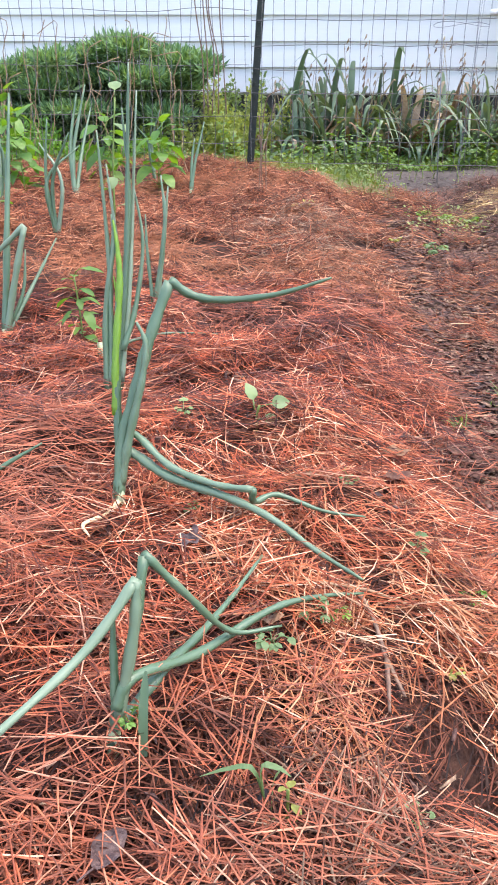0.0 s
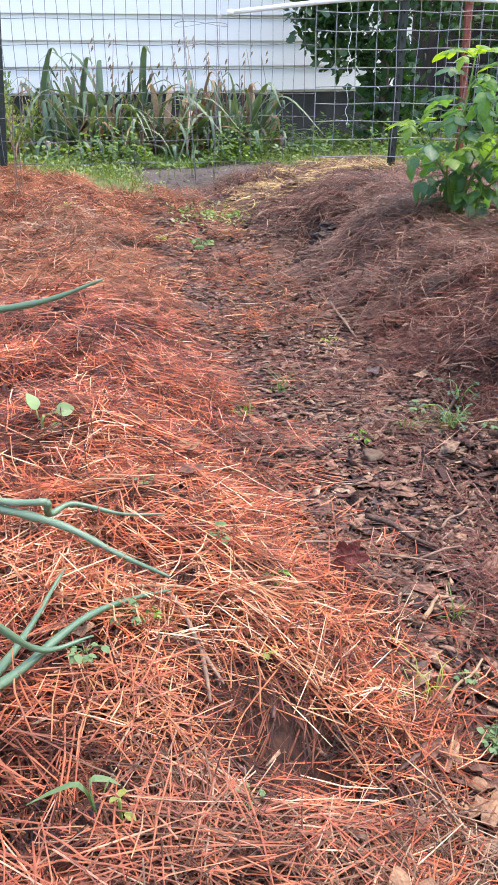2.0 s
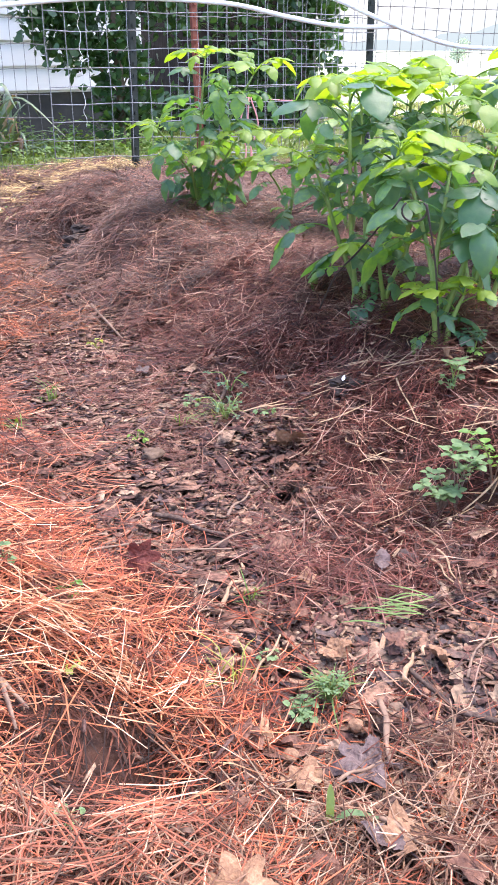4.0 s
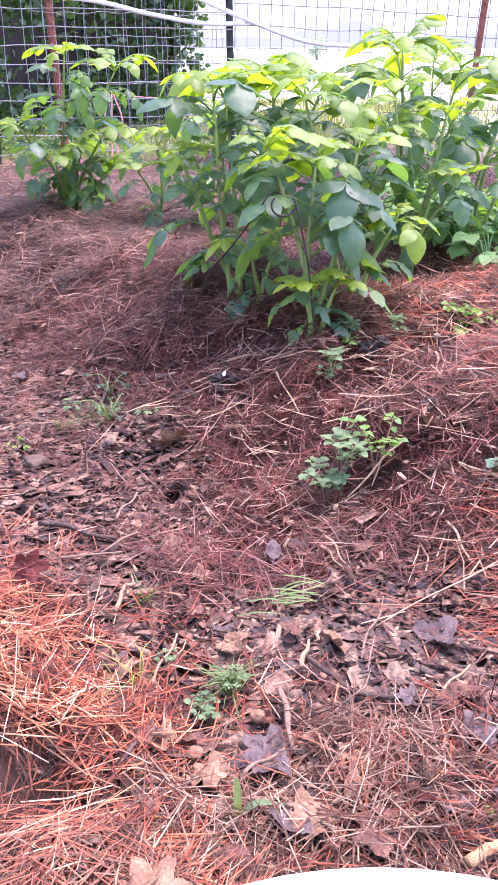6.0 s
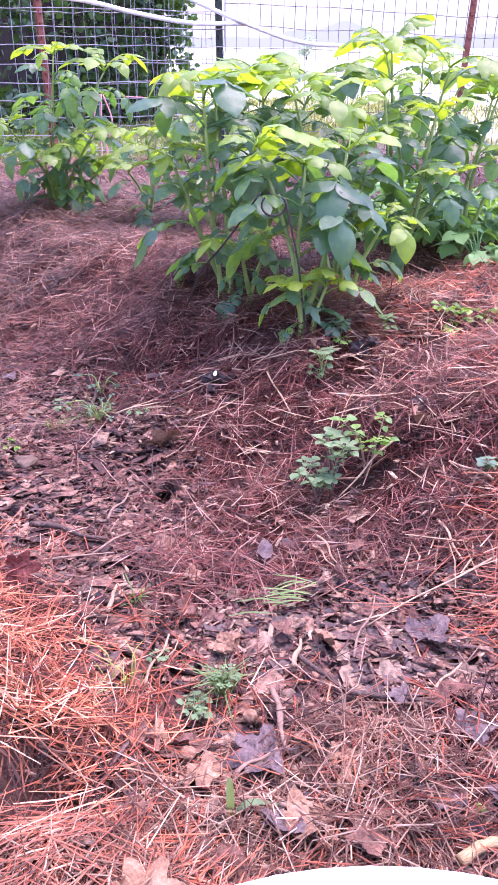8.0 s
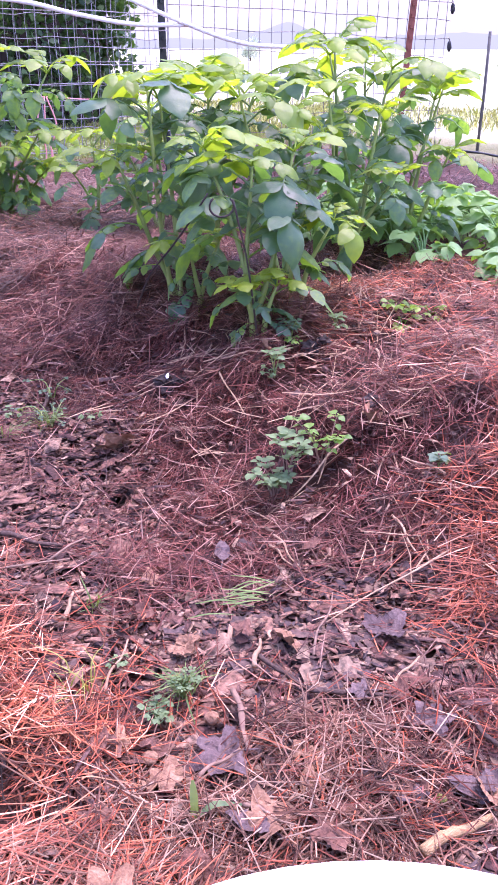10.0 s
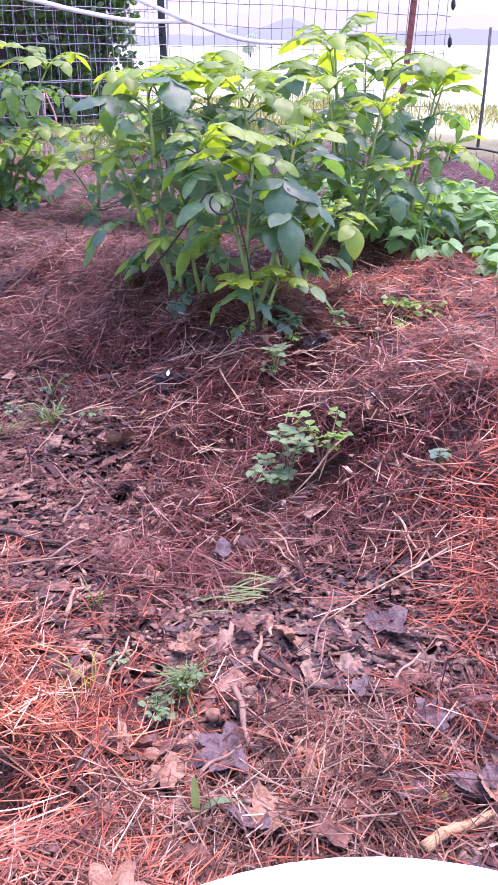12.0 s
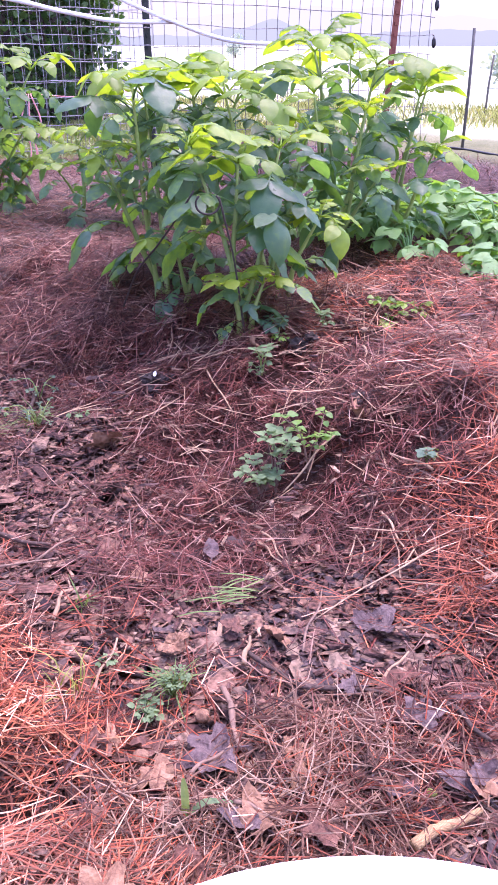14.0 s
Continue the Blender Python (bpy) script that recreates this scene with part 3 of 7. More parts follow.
strands("dry_grass_stalks", 700, (0.85, 1.9, 0.2, 1.3), near_right, (0.05, 0.12), (0.0018, 0.003), 0.028, STALK, 5,
        "scattered pale straw stalks on the ridge", 1.2, 2, 0.5, 0.2, 0.3)


# ---- shredded bark on the path ----
def shreds(name, count, box, where, size, mat, seed, label, slim=(0.12, 0.45), rise=0.002):
    rng = np.random.default_rng(seed)
    x, y = rng.uniform(box[0], box[1], count * 6), rng.uniform(box[2], box[3], count * 6)
    keep = rng.random(count * 6) < where(x, y)
    x, y = x[keep][:count], y[keep][:count]
    m = len(x)
    ln = rng.lognormal(math.log(size), 0.5, m).clip(size * 0.4, size * 3.0)
    wd, th = ln * rng.uniform(*slim, m), rng.uniform(0.0006, 0.0018, m)
    a, p, r = rng.uniform(0, 2 * np.pi, m), rng.normal(0, 0.09, m), rng.normal(0, 0.11, m)
    sx = np.array([-1, 1, 1, -1, -1, 1, 1, -1]) * 0.5
    sy = np.array([-1, -1, 1, 1, -1, -1, 1, 1]) * 0.5
    sz = np.array([0, 0, 0, 0, 1, 1, 1, 1]) * 1.0
    jit = rng.uniform(0.35, 1.25, (3, m, 8))
    X, Y, Z = ln[:, None] * sx * jit[0], wd[:, None] * sy * jit[1], th[:, None] * sz * jit[2]
    Y, Z = Y * np.cos(r)[:, None] - Z * np.sin(r)[:, None], Y * np.sin(r)[:, None] + Z * np.cos(r)[:, None]
    X, Z = X * np.cos(p)[:, None] - Z * np.sin(p)[:, None], X * np.sin(p)[:, None] + Z * np.cos(p)[:, None]
    WX = x[:, None] + X * np.cos(a)[:, None] - Y * np.sin(a)[:, None]
    WY = y[:, None] + X * np.sin(a)[:, None] + Y * np.cos(a)[:, None]
    WZ = terrain(x, y)[:, None] + Z + rng.uniform(-0.017, rise, m)[:, None]
    i = np.arange(m * 8).reshape(m, 8)
    f = np.concatenate([i[:, q] for q in ([4, 5, 6, 7], [0, 1, 5, 4], [1, 2, 6, 5], [2, 3, 7, 6], [3, 0, 4, 7])])
    return tagged(new(name, mesh_of(name, np.stack([WX, WY, WZ], -1).reshape(-1, 3), f, mat)), label, "wood chips", kind="stuff")


shreds("bark_mulch", 15000, (0.2, 1.2, 0.1, 2.2), on_path, 0.0115, CHIPS, 6, "tan and dark brown shredded bark chips on the path", (0.2, 0.6))
shreds("bark_mulch", 9500, (0.2, 1.2, 0.1, 2.2), on_path, 0.020, BROAD_CHIPS, 26, "larger flat bark chips on the path", (0.22, 0.55), 0.005)
shreds("bark_crumbs", 9000, (0.2, 1.15, 0.1, 1.9), on_path, 0.007, CHIPS, 36, "fine crumbs of bark filling the path", (0.3, 0.8), -0.002)
strands("pine_straw", 5000, (0.2, 1.2, 0.3, 2.3), on_path, (0.02, 0.08), FINE, 0.018, STRAW_TOP, 48, "short broken needles scattered over the bark path", 1.6, 3, 0.6, 0.2)
shreds("bark_litter", 6500, (0.7, 1.9, 0.2, 2.6), near_right, 0.014, CHIPS, 49, "broken bits of bark and straw on the ridge", (0.06, 0.35), 0.026)
shreds("bark_litter", 1800, (-0.6, 0.5, 0.3, 2.0), near_left, 0.010, CHIPS, 50, "broken bits of bark through the straw", (0.06, 0.3), 0.012)
shreds("bark_crumbs", 6000, (0.36, 1.0, 0.1, 0.8), lambda x, y: (1 - smooth(y, 0.55, 0.8)) * on_path(x, y), 0.010, BROAD_CHIPS, 63, "small broken bits of bark under the dead leaves", (0.2, 0.6), 0.001)
shreds("bark_fibre", 3500, (0.2, 1.2, 0.1, 2.2), on_path, 0.03, CHIPS, 16, "thin splintered bark fibres on the path", (0.03, 0.08))


def fragments(name, count, box, where, size, mat, seed, label):
    """Torn bits of dead leaf: jagged, thin and curled."""
    rng = np.random.default_rng(seed)
    x, y = rng.uniform(box[0], box[1], count * 8), rng.uniform(box[2], box[3], count * 8)
    keep = rng.random(count * 8) < where(x, y)
    x, y = x[keep][:count], y[keep][:count]
    m, k = len(x), 11
    ang = np.linspace(0, 2 * np.pi, k, endpoint=False)[None, :] + rng.normal(0, 0.12, (m, k))
    rad = size * rng.lognormal(0, 0.4, m).clip(0.4, 2.2)[:, None] * rng.uniform(0.45, 1.1, (m, k))
    slim = rng.uniform(0.22, 0.8, m)[:, None]
    u, v = rad * np.cos(ang), rad * np.sin(ang) * slim
    turn, tip, curl = rng.uniform(0, 2 * np.pi, m)[:, None], rng.normal(0, 0.25, m)[:, None], rng.normal(6, 9, m)[:, None]
    w = curl * (u * u * 0.4 + v * v) + tip * v
    X, Y = x[:, None] + u * np.cos(turn) - v * np.sin(turn), y[:, None] + u * np.sin(turn) + v * np.cos(turn)
    z0 = terrain(x, y)[:, None] + rng.uniform(-0.008, 0.002, m)[:, None]
    rim = np.stack([X, Y, z0 + w], -1)
    mid = np.stack([x, y, z0[:, 0] + rng.normal(0, 0.001, m)], -1)[:, None, :]
    i = np.arange(m * (k + 1)).reshape(m, k + 1)
    f = np.stack([np.repeat(i[:, :1], k, 1), i[:, 1:], np.roll(i[:, 1:], -1, 1)], -1).reshape(-1, 3)
    return tagged(new(name, mesh_of(name, np.concatenate([mid, rim], 1).reshape(-1, 3), f, mat)), label, "leaf litter", kind="stuff")


fragments("leaf_litter", 2200, (0.25, 1.1, 0.15, 2.0), on_path, 0.0095, FRAGMENT, 17, "torn brown and tan bits of dead leaf on the path")
fragments("leaf_litter", 4600, (0.36, 1.0, 0.1, 0.8), lambda x, y: (1 - smooth(y, 0.5, 0.8)) * on_path(x, y), 0.0105, FRAGMENT, 37, "torn and curled dead leaves near the foot of the path")
fragments("leaf_litter", 700, (0.45, 1.6, 0.1, 1.6), near_right, 0.010, FRAGMENT, 18, "torn brown bits of dead leaf in the straw")
fragments("leaf_litter", 160, (-0.7, 0.4, 0.25, 2.0), near_left, 0.010, FRAGMENT, 19, "torn brown bits of dead leaf in the straw")
shreds("bark_mulch", 8000, (0.2, 1.4, 2.0, 4.7), on_path, 0.018, CHIPS, 7, "tan and dark brown shredded bark chips along the far path")
STONE = plain("weathered_stone", [(0.3, (0.070, 0.041, 0.028)), (0.55, (0.117, 0.073, 0.047)), (0.75, (0.176, 0.116, 0.079))], 80, 0.8, relief=0.5)
SOIL = plain("dark_soil", [(0.3, (0.02, 0.014, 0.012)), (0.75, (0.08, 0.055, 0.045))], 120, 0.95, relief=0.9)
shreds("soil_crumbs", 3600, (0.1, 2.0, 0.4, 2.9), lambda x, y: 1 - open_ground(x, y), 0.009, SOIL, 10, "dark crumbs of bare soil in the scraped hollows")
shreds("bark_mulch", 500, (1.0, 1.8, 3.6, 4.4), lambda x, y: np.exp(-((x - 1.35) ** 2 / 0.08 + (y - 3.95) ** 2 / 0.05)), 0.035, CHIPS, 39, "pale coarse chips at the end of the ridge", (0.2, 0.5), 0.03)
shreds("soil_crumbs", 700, (0.7, 1.8, 4.45, 5.8), bare_earth, 0.014, SOIL, 22, "bits of bark and soil on the bare earth")
shreds("bark_litter", 700, (-0.6, 2.0, 0.2, 2.4), lambda x, y: 1 - on_path(x, y), 0.013, CHIPS, 8, "bits of bark scattered through the pine straw")


# the larger chips on the near path, each its own piece
rnd = random.Random(12)
bed = thing("bark_path", (0.5, 0.7, ground(0.5, 0.7)), "larger tan bark chips lying on the garden path", "wood chips", kind="stuff")
chip_meshes = []
for k in range(10):
    n_ = rnd.choice((5, 6, 7))
    ln, wd = rnd.uniform(0.009, 0.022), rnd.uniform(0.002, 0.006)
    rim_ = [(ln * math.cos(a) * rnd.uniform(0.55, 1.15), wd * math.sin(a) * rnd.uniform(0.5, 1.2)) for a in [2 * math.pi * i / n_ for i in range(n_)]]
    bow = rnd.uniform(-4, 4)
    lo = [(x, y, bow * x * x) for x, y in rim_]
    hi = [(x * 0.9, y * 0.85, bow * x * x + rnd.uniform(0.001, 0.0025)) for x, y in rim_]
    chip_meshes.append(mesh_of("chip", lo + hi, [tuple(range(n_))[::-1], tuple(range(n_, 2 * n_))] + [(i, (i + 1) % n_, n_ + (i + 1) % n_, n_ + i) for i in range(n_)], CHIP))
made = 0
while made < 290:
    x, y = rnd.uniform(0.3, 0.95), rnd.uniform(0.2, 1.5)
    if rnd.random() < float(on_path(np.array(x), np.array(y))) ** 1.5:
        part("chip", rnd.choice(chip_meshes), bed, pose(x - 0.5, y - 0.7, ground(x, y) - ground(0.5, 0.7) + rnd.uniform(-0.005, 0.003), rnd.gauss(0, 14), rnd.gauss(0, 12), rnd.uniform(0, 360)) @ Matrix.Scale(rnd.uniform(0.6, 1.15), 4))
        made += 1


# ---- the house wall behind the garden ----
WALL_Y, LAP, SILL = 7.0, 0.178, 0.40
house = thing("house", (-1.5, WALL_Y, 0), "white house with horizontal lap siding on a dark foundation", "house")
x0, x1 = -5.5, 4.75
core = Build().box((x0, 0.03, SILL - 0.02), (x1, 4.0, 2.72))
wall = part("wall", core.mesh("wall", WALL_PAINT, False), house)
part("foundation", Build().box((x0 + 0.02, 0.05, -0.2), (x1 - 0.02, 3.95, SILL - 0.021)).mesh("foundation", CONCRETE, False), house, label="dark grey concrete foundation")
board = Build()
board.add([(x0, 0.028, 0), (x1, 0.028, 0), (x1, -0.012, 0), (x0, -0.012, 0), (x0, 0.028, LAP + 0.012), (x1, 0.028, LAP + 0.012),
           (x1, 0.016, LAP + 0.012), (x0, 0.016, LAP + 0.012)],
          [(0, 1, 2, 3), (7, 6, 5, 4), (3, 2, 6, 7), (0, 4, 5, 1), (1, 5, 6, 2), (0, 3, 7, 4)])
board_mesh = board.mesh("siding_board", WALL_PAINT, False)
for i in range(13):
    part("siding_board", board_mesh, wall, pose(0, 0, SILL + i * LAP))
part("corner_trim", Build().box((x1, -0.02, SILL), (x1 + 0.08, 0.1, 2.72)).mesh("corner_trim", WALL_PAINT, False), house)
roof = Build()
roof.add([(x0 - 0.3, -0.4, 2.66), (x1 + 0.3, -0.4, 2.66), (x1 + 0.3, 2.0, 3.9), (x0 - 0.3, 2.0, 3.9), (x0 - 0.3, 4.4, 2.66), (x1 + 0.3, 4.4, 2.66),
          (x0 - 0.3, -0.4, 2.78), (x1 + 0.3, -0.4, 2.78), (x1 + 0.3, 2.0, 4.02), (x0 - 0.3, 2.0, 4.02), (x0 - 0.3, 4.4, 2.78), (x1 + 0.3, 4.4, 2.78)],
         [(0, 3, 2, 1), (3, 4, 5, 2), (6, 7, 8, 9), (9, 8, 11, 10), (0, 1, 7, 6), (4, 10, 11, 5), (1, 2, 8, 7), (2, 5, 11, 8), (0, 6, 9, 3), (3, 9, 10, 4)])
part("roof", roof.mesh("roof", ROOF, False), house)

# dark shed beside it
shed = thing("shed", (3.55, 7.5, 0), "dark weathered shed of upright boards", "shed")
shed_wall = part("wall", Build().box((0, 0.03, 0), (1.95, 1.8, 2.3)).mesh("wall", DARK_WOOD, False), shed)
plank = Build().box((0, 0, 0), (0.138, 0.028, 2.3)).mesh("plank", DARK_WOOD, False)
for i in range(13):
    part("plank", plank, shed_wall, pose(0.146 * i + 0.01, 0.0 if i % 2 else -0.012, 0))
part("roof", Build().box((-0.2, -0.25, 2.3), (2.0, 2.0, 2.4)).mesh("roof", ROOF, False), shed)


# ---- fences ----
def t_post(at, height, mat, label, lean=(0, 0), turn=0):
    """A studded steel T-post: flange, web, studs and a ground plate."""
    ob = thing("fence_post", at, label, "post")
    ob.matrix_basis = pose(*at, lean[0], lean[1], turn)
    b = Build().box((-0.018, 0, -0.15), (0.018, 0.005, height)).box((-0.003, 0.005, -0.15), (0.003, 0.036, height))
    bar = part("post", b.mesh("post", mat, False), ob)
    s = Build().box((-0.009, -0.007, 0), (0.009, 0, 0.014)).mesh("stud", mat, False)
    for i in range(int(height / 0.055) - 1):
        part("stud", s, bar, pose(0, 0, 0.05 + i * 0.055))
    return ob


POST_A, POST_B, POST_C = (0.006, 4.45), (1.87, 4.04), (3.03, 3.66)
t_post((*POST_A, ground(*POST_A)), 1.5, POST_GREEN, "dark green steel fence post leaning a little", (0, 4.2), 20)
t_post((*POST_B, ground(*POST_B)), 1.5, POST_GREEN, "dark green steel fence post behind the potatoes", (0, 1.8), 15)
t_post((*POST_C, ground(*POST_C)), 1.5, POST_GREEN, "dark green steel fence post in the wire fence", (0, -1.0), -10)
t_post((2.27, 4.08, ground(2.27, 4.08)), 1.5, POST_RUST, "rusty red steel fence post", (0, -2.5), 10)
t_post((4.20, 3.03, ground(4.20, 3.03)), 1.5, POST_RUST, "rusty dark red steel fence post near the fence end", (0, 3.0), -30)
WOOD_POST = plain("grey_field_post", [(0.3, (0.06, 0.055, 0.05)), (0.75, (0.16, 0.15, 0.13))], 30, 0.9)
for px_, py_, ph, lean in ((5.84, 3.48, 0.80, 0), (8.7, 4.95, 0.6, 5)):
    ob = thing("field_post", (px_, py_, ground(px_, py_)), "thin grey post at the edge of the field", "post", "field posts")
    b = Build().tube([(0, 0, -0.1), (0.01, 0, ph * 0.5), (math.tan(radians(lean)) * ph, 0, ph)], [0.012, 0.0115, 0.011], 7)
    part("stake", b.mesh("stake", WOOD_POST), ob)


def wire_fence(name, a, b, foot, top, dx, dz, mat, r, label, wobble=0.004, seed=1, top_b=None):
    """Welded wire between two places on the plan: every upright and every line wire is a part."""
    rnd = random.Random(seed)
    a, b = Vector(a), Vector(b)
    ln = (b - a).length
    turn = math.degrees(math.atan2(b.y - a.y, b.x - a.x))
    ob = thing(name, (a.x, a.y, 0), label, "fence", turn=turn)
    top_b = top_b or top
    ups = []
    for v in range(4):
        pts = [(rnd.uniform(-1, 1) * wobble, rnd.uniform(-1, 1) * wobble, i / 8) for i in range(9)]
        ups.append(Build().tube(curve_through(pts, 17), [r] * 17, 4).mesh("upright_wire", mat))
    n = int(ln / dx)
    for i in range(n + 1):
        h = top + (top_b - top) * i / n
        part("upright_wire", rnd.choice(ups), ob, Matrix.LocRotScale((i * dx, 0, foot), None, (1, 1, h - foot)))
    rows = int((max(top, top_b) - foot) / dz + 0.5)
    for j in range(rows + 1):
        pts = [(ln * i / 12, rnd.uniform(-1, 1) * wobble, foot + (top + (top_b - top) * i / 12 - foot) * j / rows + rnd.uniform(-1, 1) * wobble * 1.3) for i in range(13)]
        part("line_wire", Build().tube(curve_through(pts, 37), [r] * 37, 4).mesh("line_wire", mat), ob)
    return ob


wire_fence("wire_fence", (-2.6, 4.75), (0.0, 4.43), 0.16, 1.35, 0.052, 0.125, WIRE_OLD, 0.0015, "old welded wire fence with small upright mesh", 0.008, 3)
wire_fence("wire_fence", (0.01, 4.43), (1.50, 4.15), 0.19, 1.35, 0.052, 0.105, WIRE_OLD, 0.0015, "thin welded wire fence across the end of the path", 0.004, 4)
wire_fence("wire_fence", (1.48, 4.12), (3.02, 3.63), 0.22, 1.25, 0.095, 0.082, WIRE, 0.0022, "galvanised square-mesh wire panel fence", 0.004, 5)
wire_fence("wire_fence", (2.1, 4.0), (3.05, 3.70), 0.22, 1.15, 0.05, 0.10, WIRE, 0.0016, "second layer of galvanised wire mesh", 0.006, 6)
wire_fence("wire_fence", (3.02, 3.62), (4.52, 2.95), 0.18, 1.2, 0.062, 0.10, WIRE_OLD, 0.0019, "wire mesh fence in front of the field", 0.005, 7, 1.12)


def pipe(points, r, label):
    ob = thing("pvc_pipe", points[0], label, "pipe")
    o = Vector(points[0])
    pts = curve_through([Vector(p) - o for p in points], 28)
    run = part("pipe", Build().tube(pts, [r] * 28, 10).mesh("pipe", PVC), ob)
    part("end_cap", Build().tube([pts[0] - (pts[1] - pts[0]).normalized() * 0.004, pts[0] + (pts[1] - pts[0]).normalized() * 0.025], [r * 1.12] * 2, 10).mesh("end_cap", PVC), run)


pipe([(1.08, 4.21, 0.85), (1.68, 4.0, 0.905), (2.25, 3.84, 0.895), (2.56, 3.73, 0.838), (2.82, 3.65, 0.80), (3.1, 3.55, 0.80)], 0.0105,
     "bent white plastic pipe lying along the fence top")
pipe([(2.78, 3.66, 0.92), (3.06, 3.55, 0.81), (3.36, 3.42, 0.717), (3.7, 3.28, 0.70)], 0.0105, "white plastic pipe sagging across the wire fence")

cage = thing("tomato_cage", (1.13, 5.0, 0), "thin wire tomato cage behind the fence", "plant cage")
for rz, rr in ((0.72, 0.135), (0.60, 0.12), (0.82, 0.145)):
    pts = [(rr * math.cos(a), rr * math.sin(a), rz + 0.012 * math.sin(a * 2)) for a in [2 * math.pi * i / 24 for i in range(25)]]
    part("ring", Build().tube(pts, [0.0018] * 25, 5).mesh("ring", WIRE), cage)
for i in range(4):
    a = 0.6 + i * math.pi / 2
    part("leg", Build().tube([(0.07 * math.cos(a), 0.07 * math.sin(a), -0.05), (0.15 * math.cos(a), 0.15 * math.sin(a), 1.0)], [0.0018] * 2, 5).mesh("leg", WIRE), cage)

twine = thing("twine", (2.2, 3.5, 0.16), "pink twine hanging tied to the wire fence", "twine")
for k, (dx, w) in enumerate(((0, 0.012), (0.03, -0.015), (-0.035, 0.02))):
    pts = curve_through([(dx, 0, 0.02), (dx + w, 0.01, 0.12), (dx - w, 0, 0.22), (dx * 0.3, 0.01, 0.34)], 14)
    part("strand", Build().tube(pts, [0.0035] * 14, 5).mesh("strand", TWINE), twine)
part("strand", Build().tube(curve_through([(0.0, 0, 0.34), (0.25, -0.02, 0.32), (0.55, -0.08, 0.34)], 10), [0.0022] * 10, 5).mesh("strand", TWINE), twine)

cord = thing("cord", (1.62, 4.06, 0.36), "thin white cord hanging twisted on the wire fence", "cord")
pts = curve_through([(0.0 + 0.008 * math.sin(i * 2.3), -0.012, 0.54 * i / 16) for i in range(17)], 50)
part("strand", Build().tube(pts, [0.0012] * 50, 5).mesh("strand", PVC), cord)
for cz in (0.90, 0.71):
    clip = thing("fence_clip", (4.51, 2.94, cz), "small black plastic clip on the fence end", "clip")
    part("body", Build().tube([(0, 0, -0.03), (0.004, 0, -0.012), (0, 0, 0.012), (0, 0, 0.026)], [0.006, 0.013, 0.011, 0.005], 8, 0.6).mesh("body", HOSE), clip)
    part("hook", Build().tube([(0, 0, 0.024), (0.004, 0.004, 0.034), (0, 0.01, 0.036)], [0.003] * 3, 6).mesh("hook", HOSE), clip)

edging = thing("garden_edging", (4.6, 3.45, 0), "black plastic edging along the far bed", "edging")
part("strip", Build().tube(curve_through([(0.9, 0.3, 0.0), (1.08, 0.16, 0.012), (1.06, -0.1, 0.015), (0.93, -0.45, 0.012), (0.8, -1.0, 0.01)], 24), [0.009] * 24, 8).mesh("strip", HOSE), edging)

# round white bucket lid under the camera's stand
b_at = (0.0605, -0.0035)
bz = ground(*b_at)
bucket = thing("bucket", (*b_at, bz), "white plastic bucket with a closed lid", "bucket")
rim = 0.43 - bz
body = Build().tube([(0, 0, -0.02), (0, 0, 0.02), (0, 0, rim - 0.04)], [0.140, 0.143, 0.160], 48)
part("body", body.mesh("body", PLASTIC), bucket)
lid = Build().tube([(0, 0, rim - 0.045), (0, 0, rim - 0.010), (0, 0, rim - 0.003), (0, 0, rim), (0, 0, rim - 0.001), (0, 0, rim - 0.006)], [0.1745, 0.1765, 0.1765, 0.1745, 0.160, 0.155], 64)
part("lid", lid.mesh("lid", PLASTIC), bucket)


# ---- leaves ----
def leaflet(b, m, length, width, droop=0.25, fold=0.25, rows=6, point=0.75, cols=4, quilt=0.0):
    """An oval leaf blade along local x, arched downward and folded at the midrib."""
    v, f = [], []
    for i in range(rows + 1):
        u = i / rows
        w = width * 0.5 * (min(1.0, 2.62 * u ** 0.62 * (1 - u) ** 0.86) if 0 < i < rows else 0.03)
        for s in [2 * j / cols - 1 for j in range(cols + 1)]:
            ripple = 0.03 * width * math.sin(u * 17 + s * 2)
            v.append(m @ Vector((u * length * (1 - 0.12 * droop * u), s * w, -droop * length * u * u + fold * abs(s) * w * (1 - 0.5 * abs(s)) + ripple * abs(s)
                                 + quilt * width * math.cos(30 * (u - 0.3 * abs(s))) * (1 - 0.6 * abs(s)) * abs(s) ** 0.5)))
    for i in range(rows):
        for j in range(cols):
            k = cols + 1
            f.append((i * k + j, i * k + j + 1, (i + 1) * k + j + 1, (i + 1) * k + j))
    b.add(v, f)


def potato_leaflet(b, m, length, width, droop, dome, rows=8, cols=4):
    """A broad pointed leaflet along local x: domed across, its tip hanging, the blade puckered between side veins."""
    v, f, k = [], [], cols + 1
    for i in range(rows + 1):
        u = i / rows
        w = width * 0.5 * (2.49 * u ** 0.5 * (1 - u) ** 0.9 if 0 < i < rows else 0.02)
        for j in range(k):
            a = 2 * j / cols - 1
            pucker = 0.05 * width * math.cos(34 * (u - 0.32 * abs(a))) * abs(a) ** 0.5 * (1.3 - abs(a))
            v.append(m @ Vector((length * (u - 0.22 * droop * u * u), a * w, -droop * length * u * u - dome * w * abs(a) ** 1.6 + 0.12 * w * (1 - abs(a)) ** 6 * -1 + pucker)))
    for i in range(rows):
        for j in range(cols):
            f.append((i * k + j, i * k + j + 1, (i + 1) * k + j + 1, (i + 1) * k + j))
    b.add(v, f)


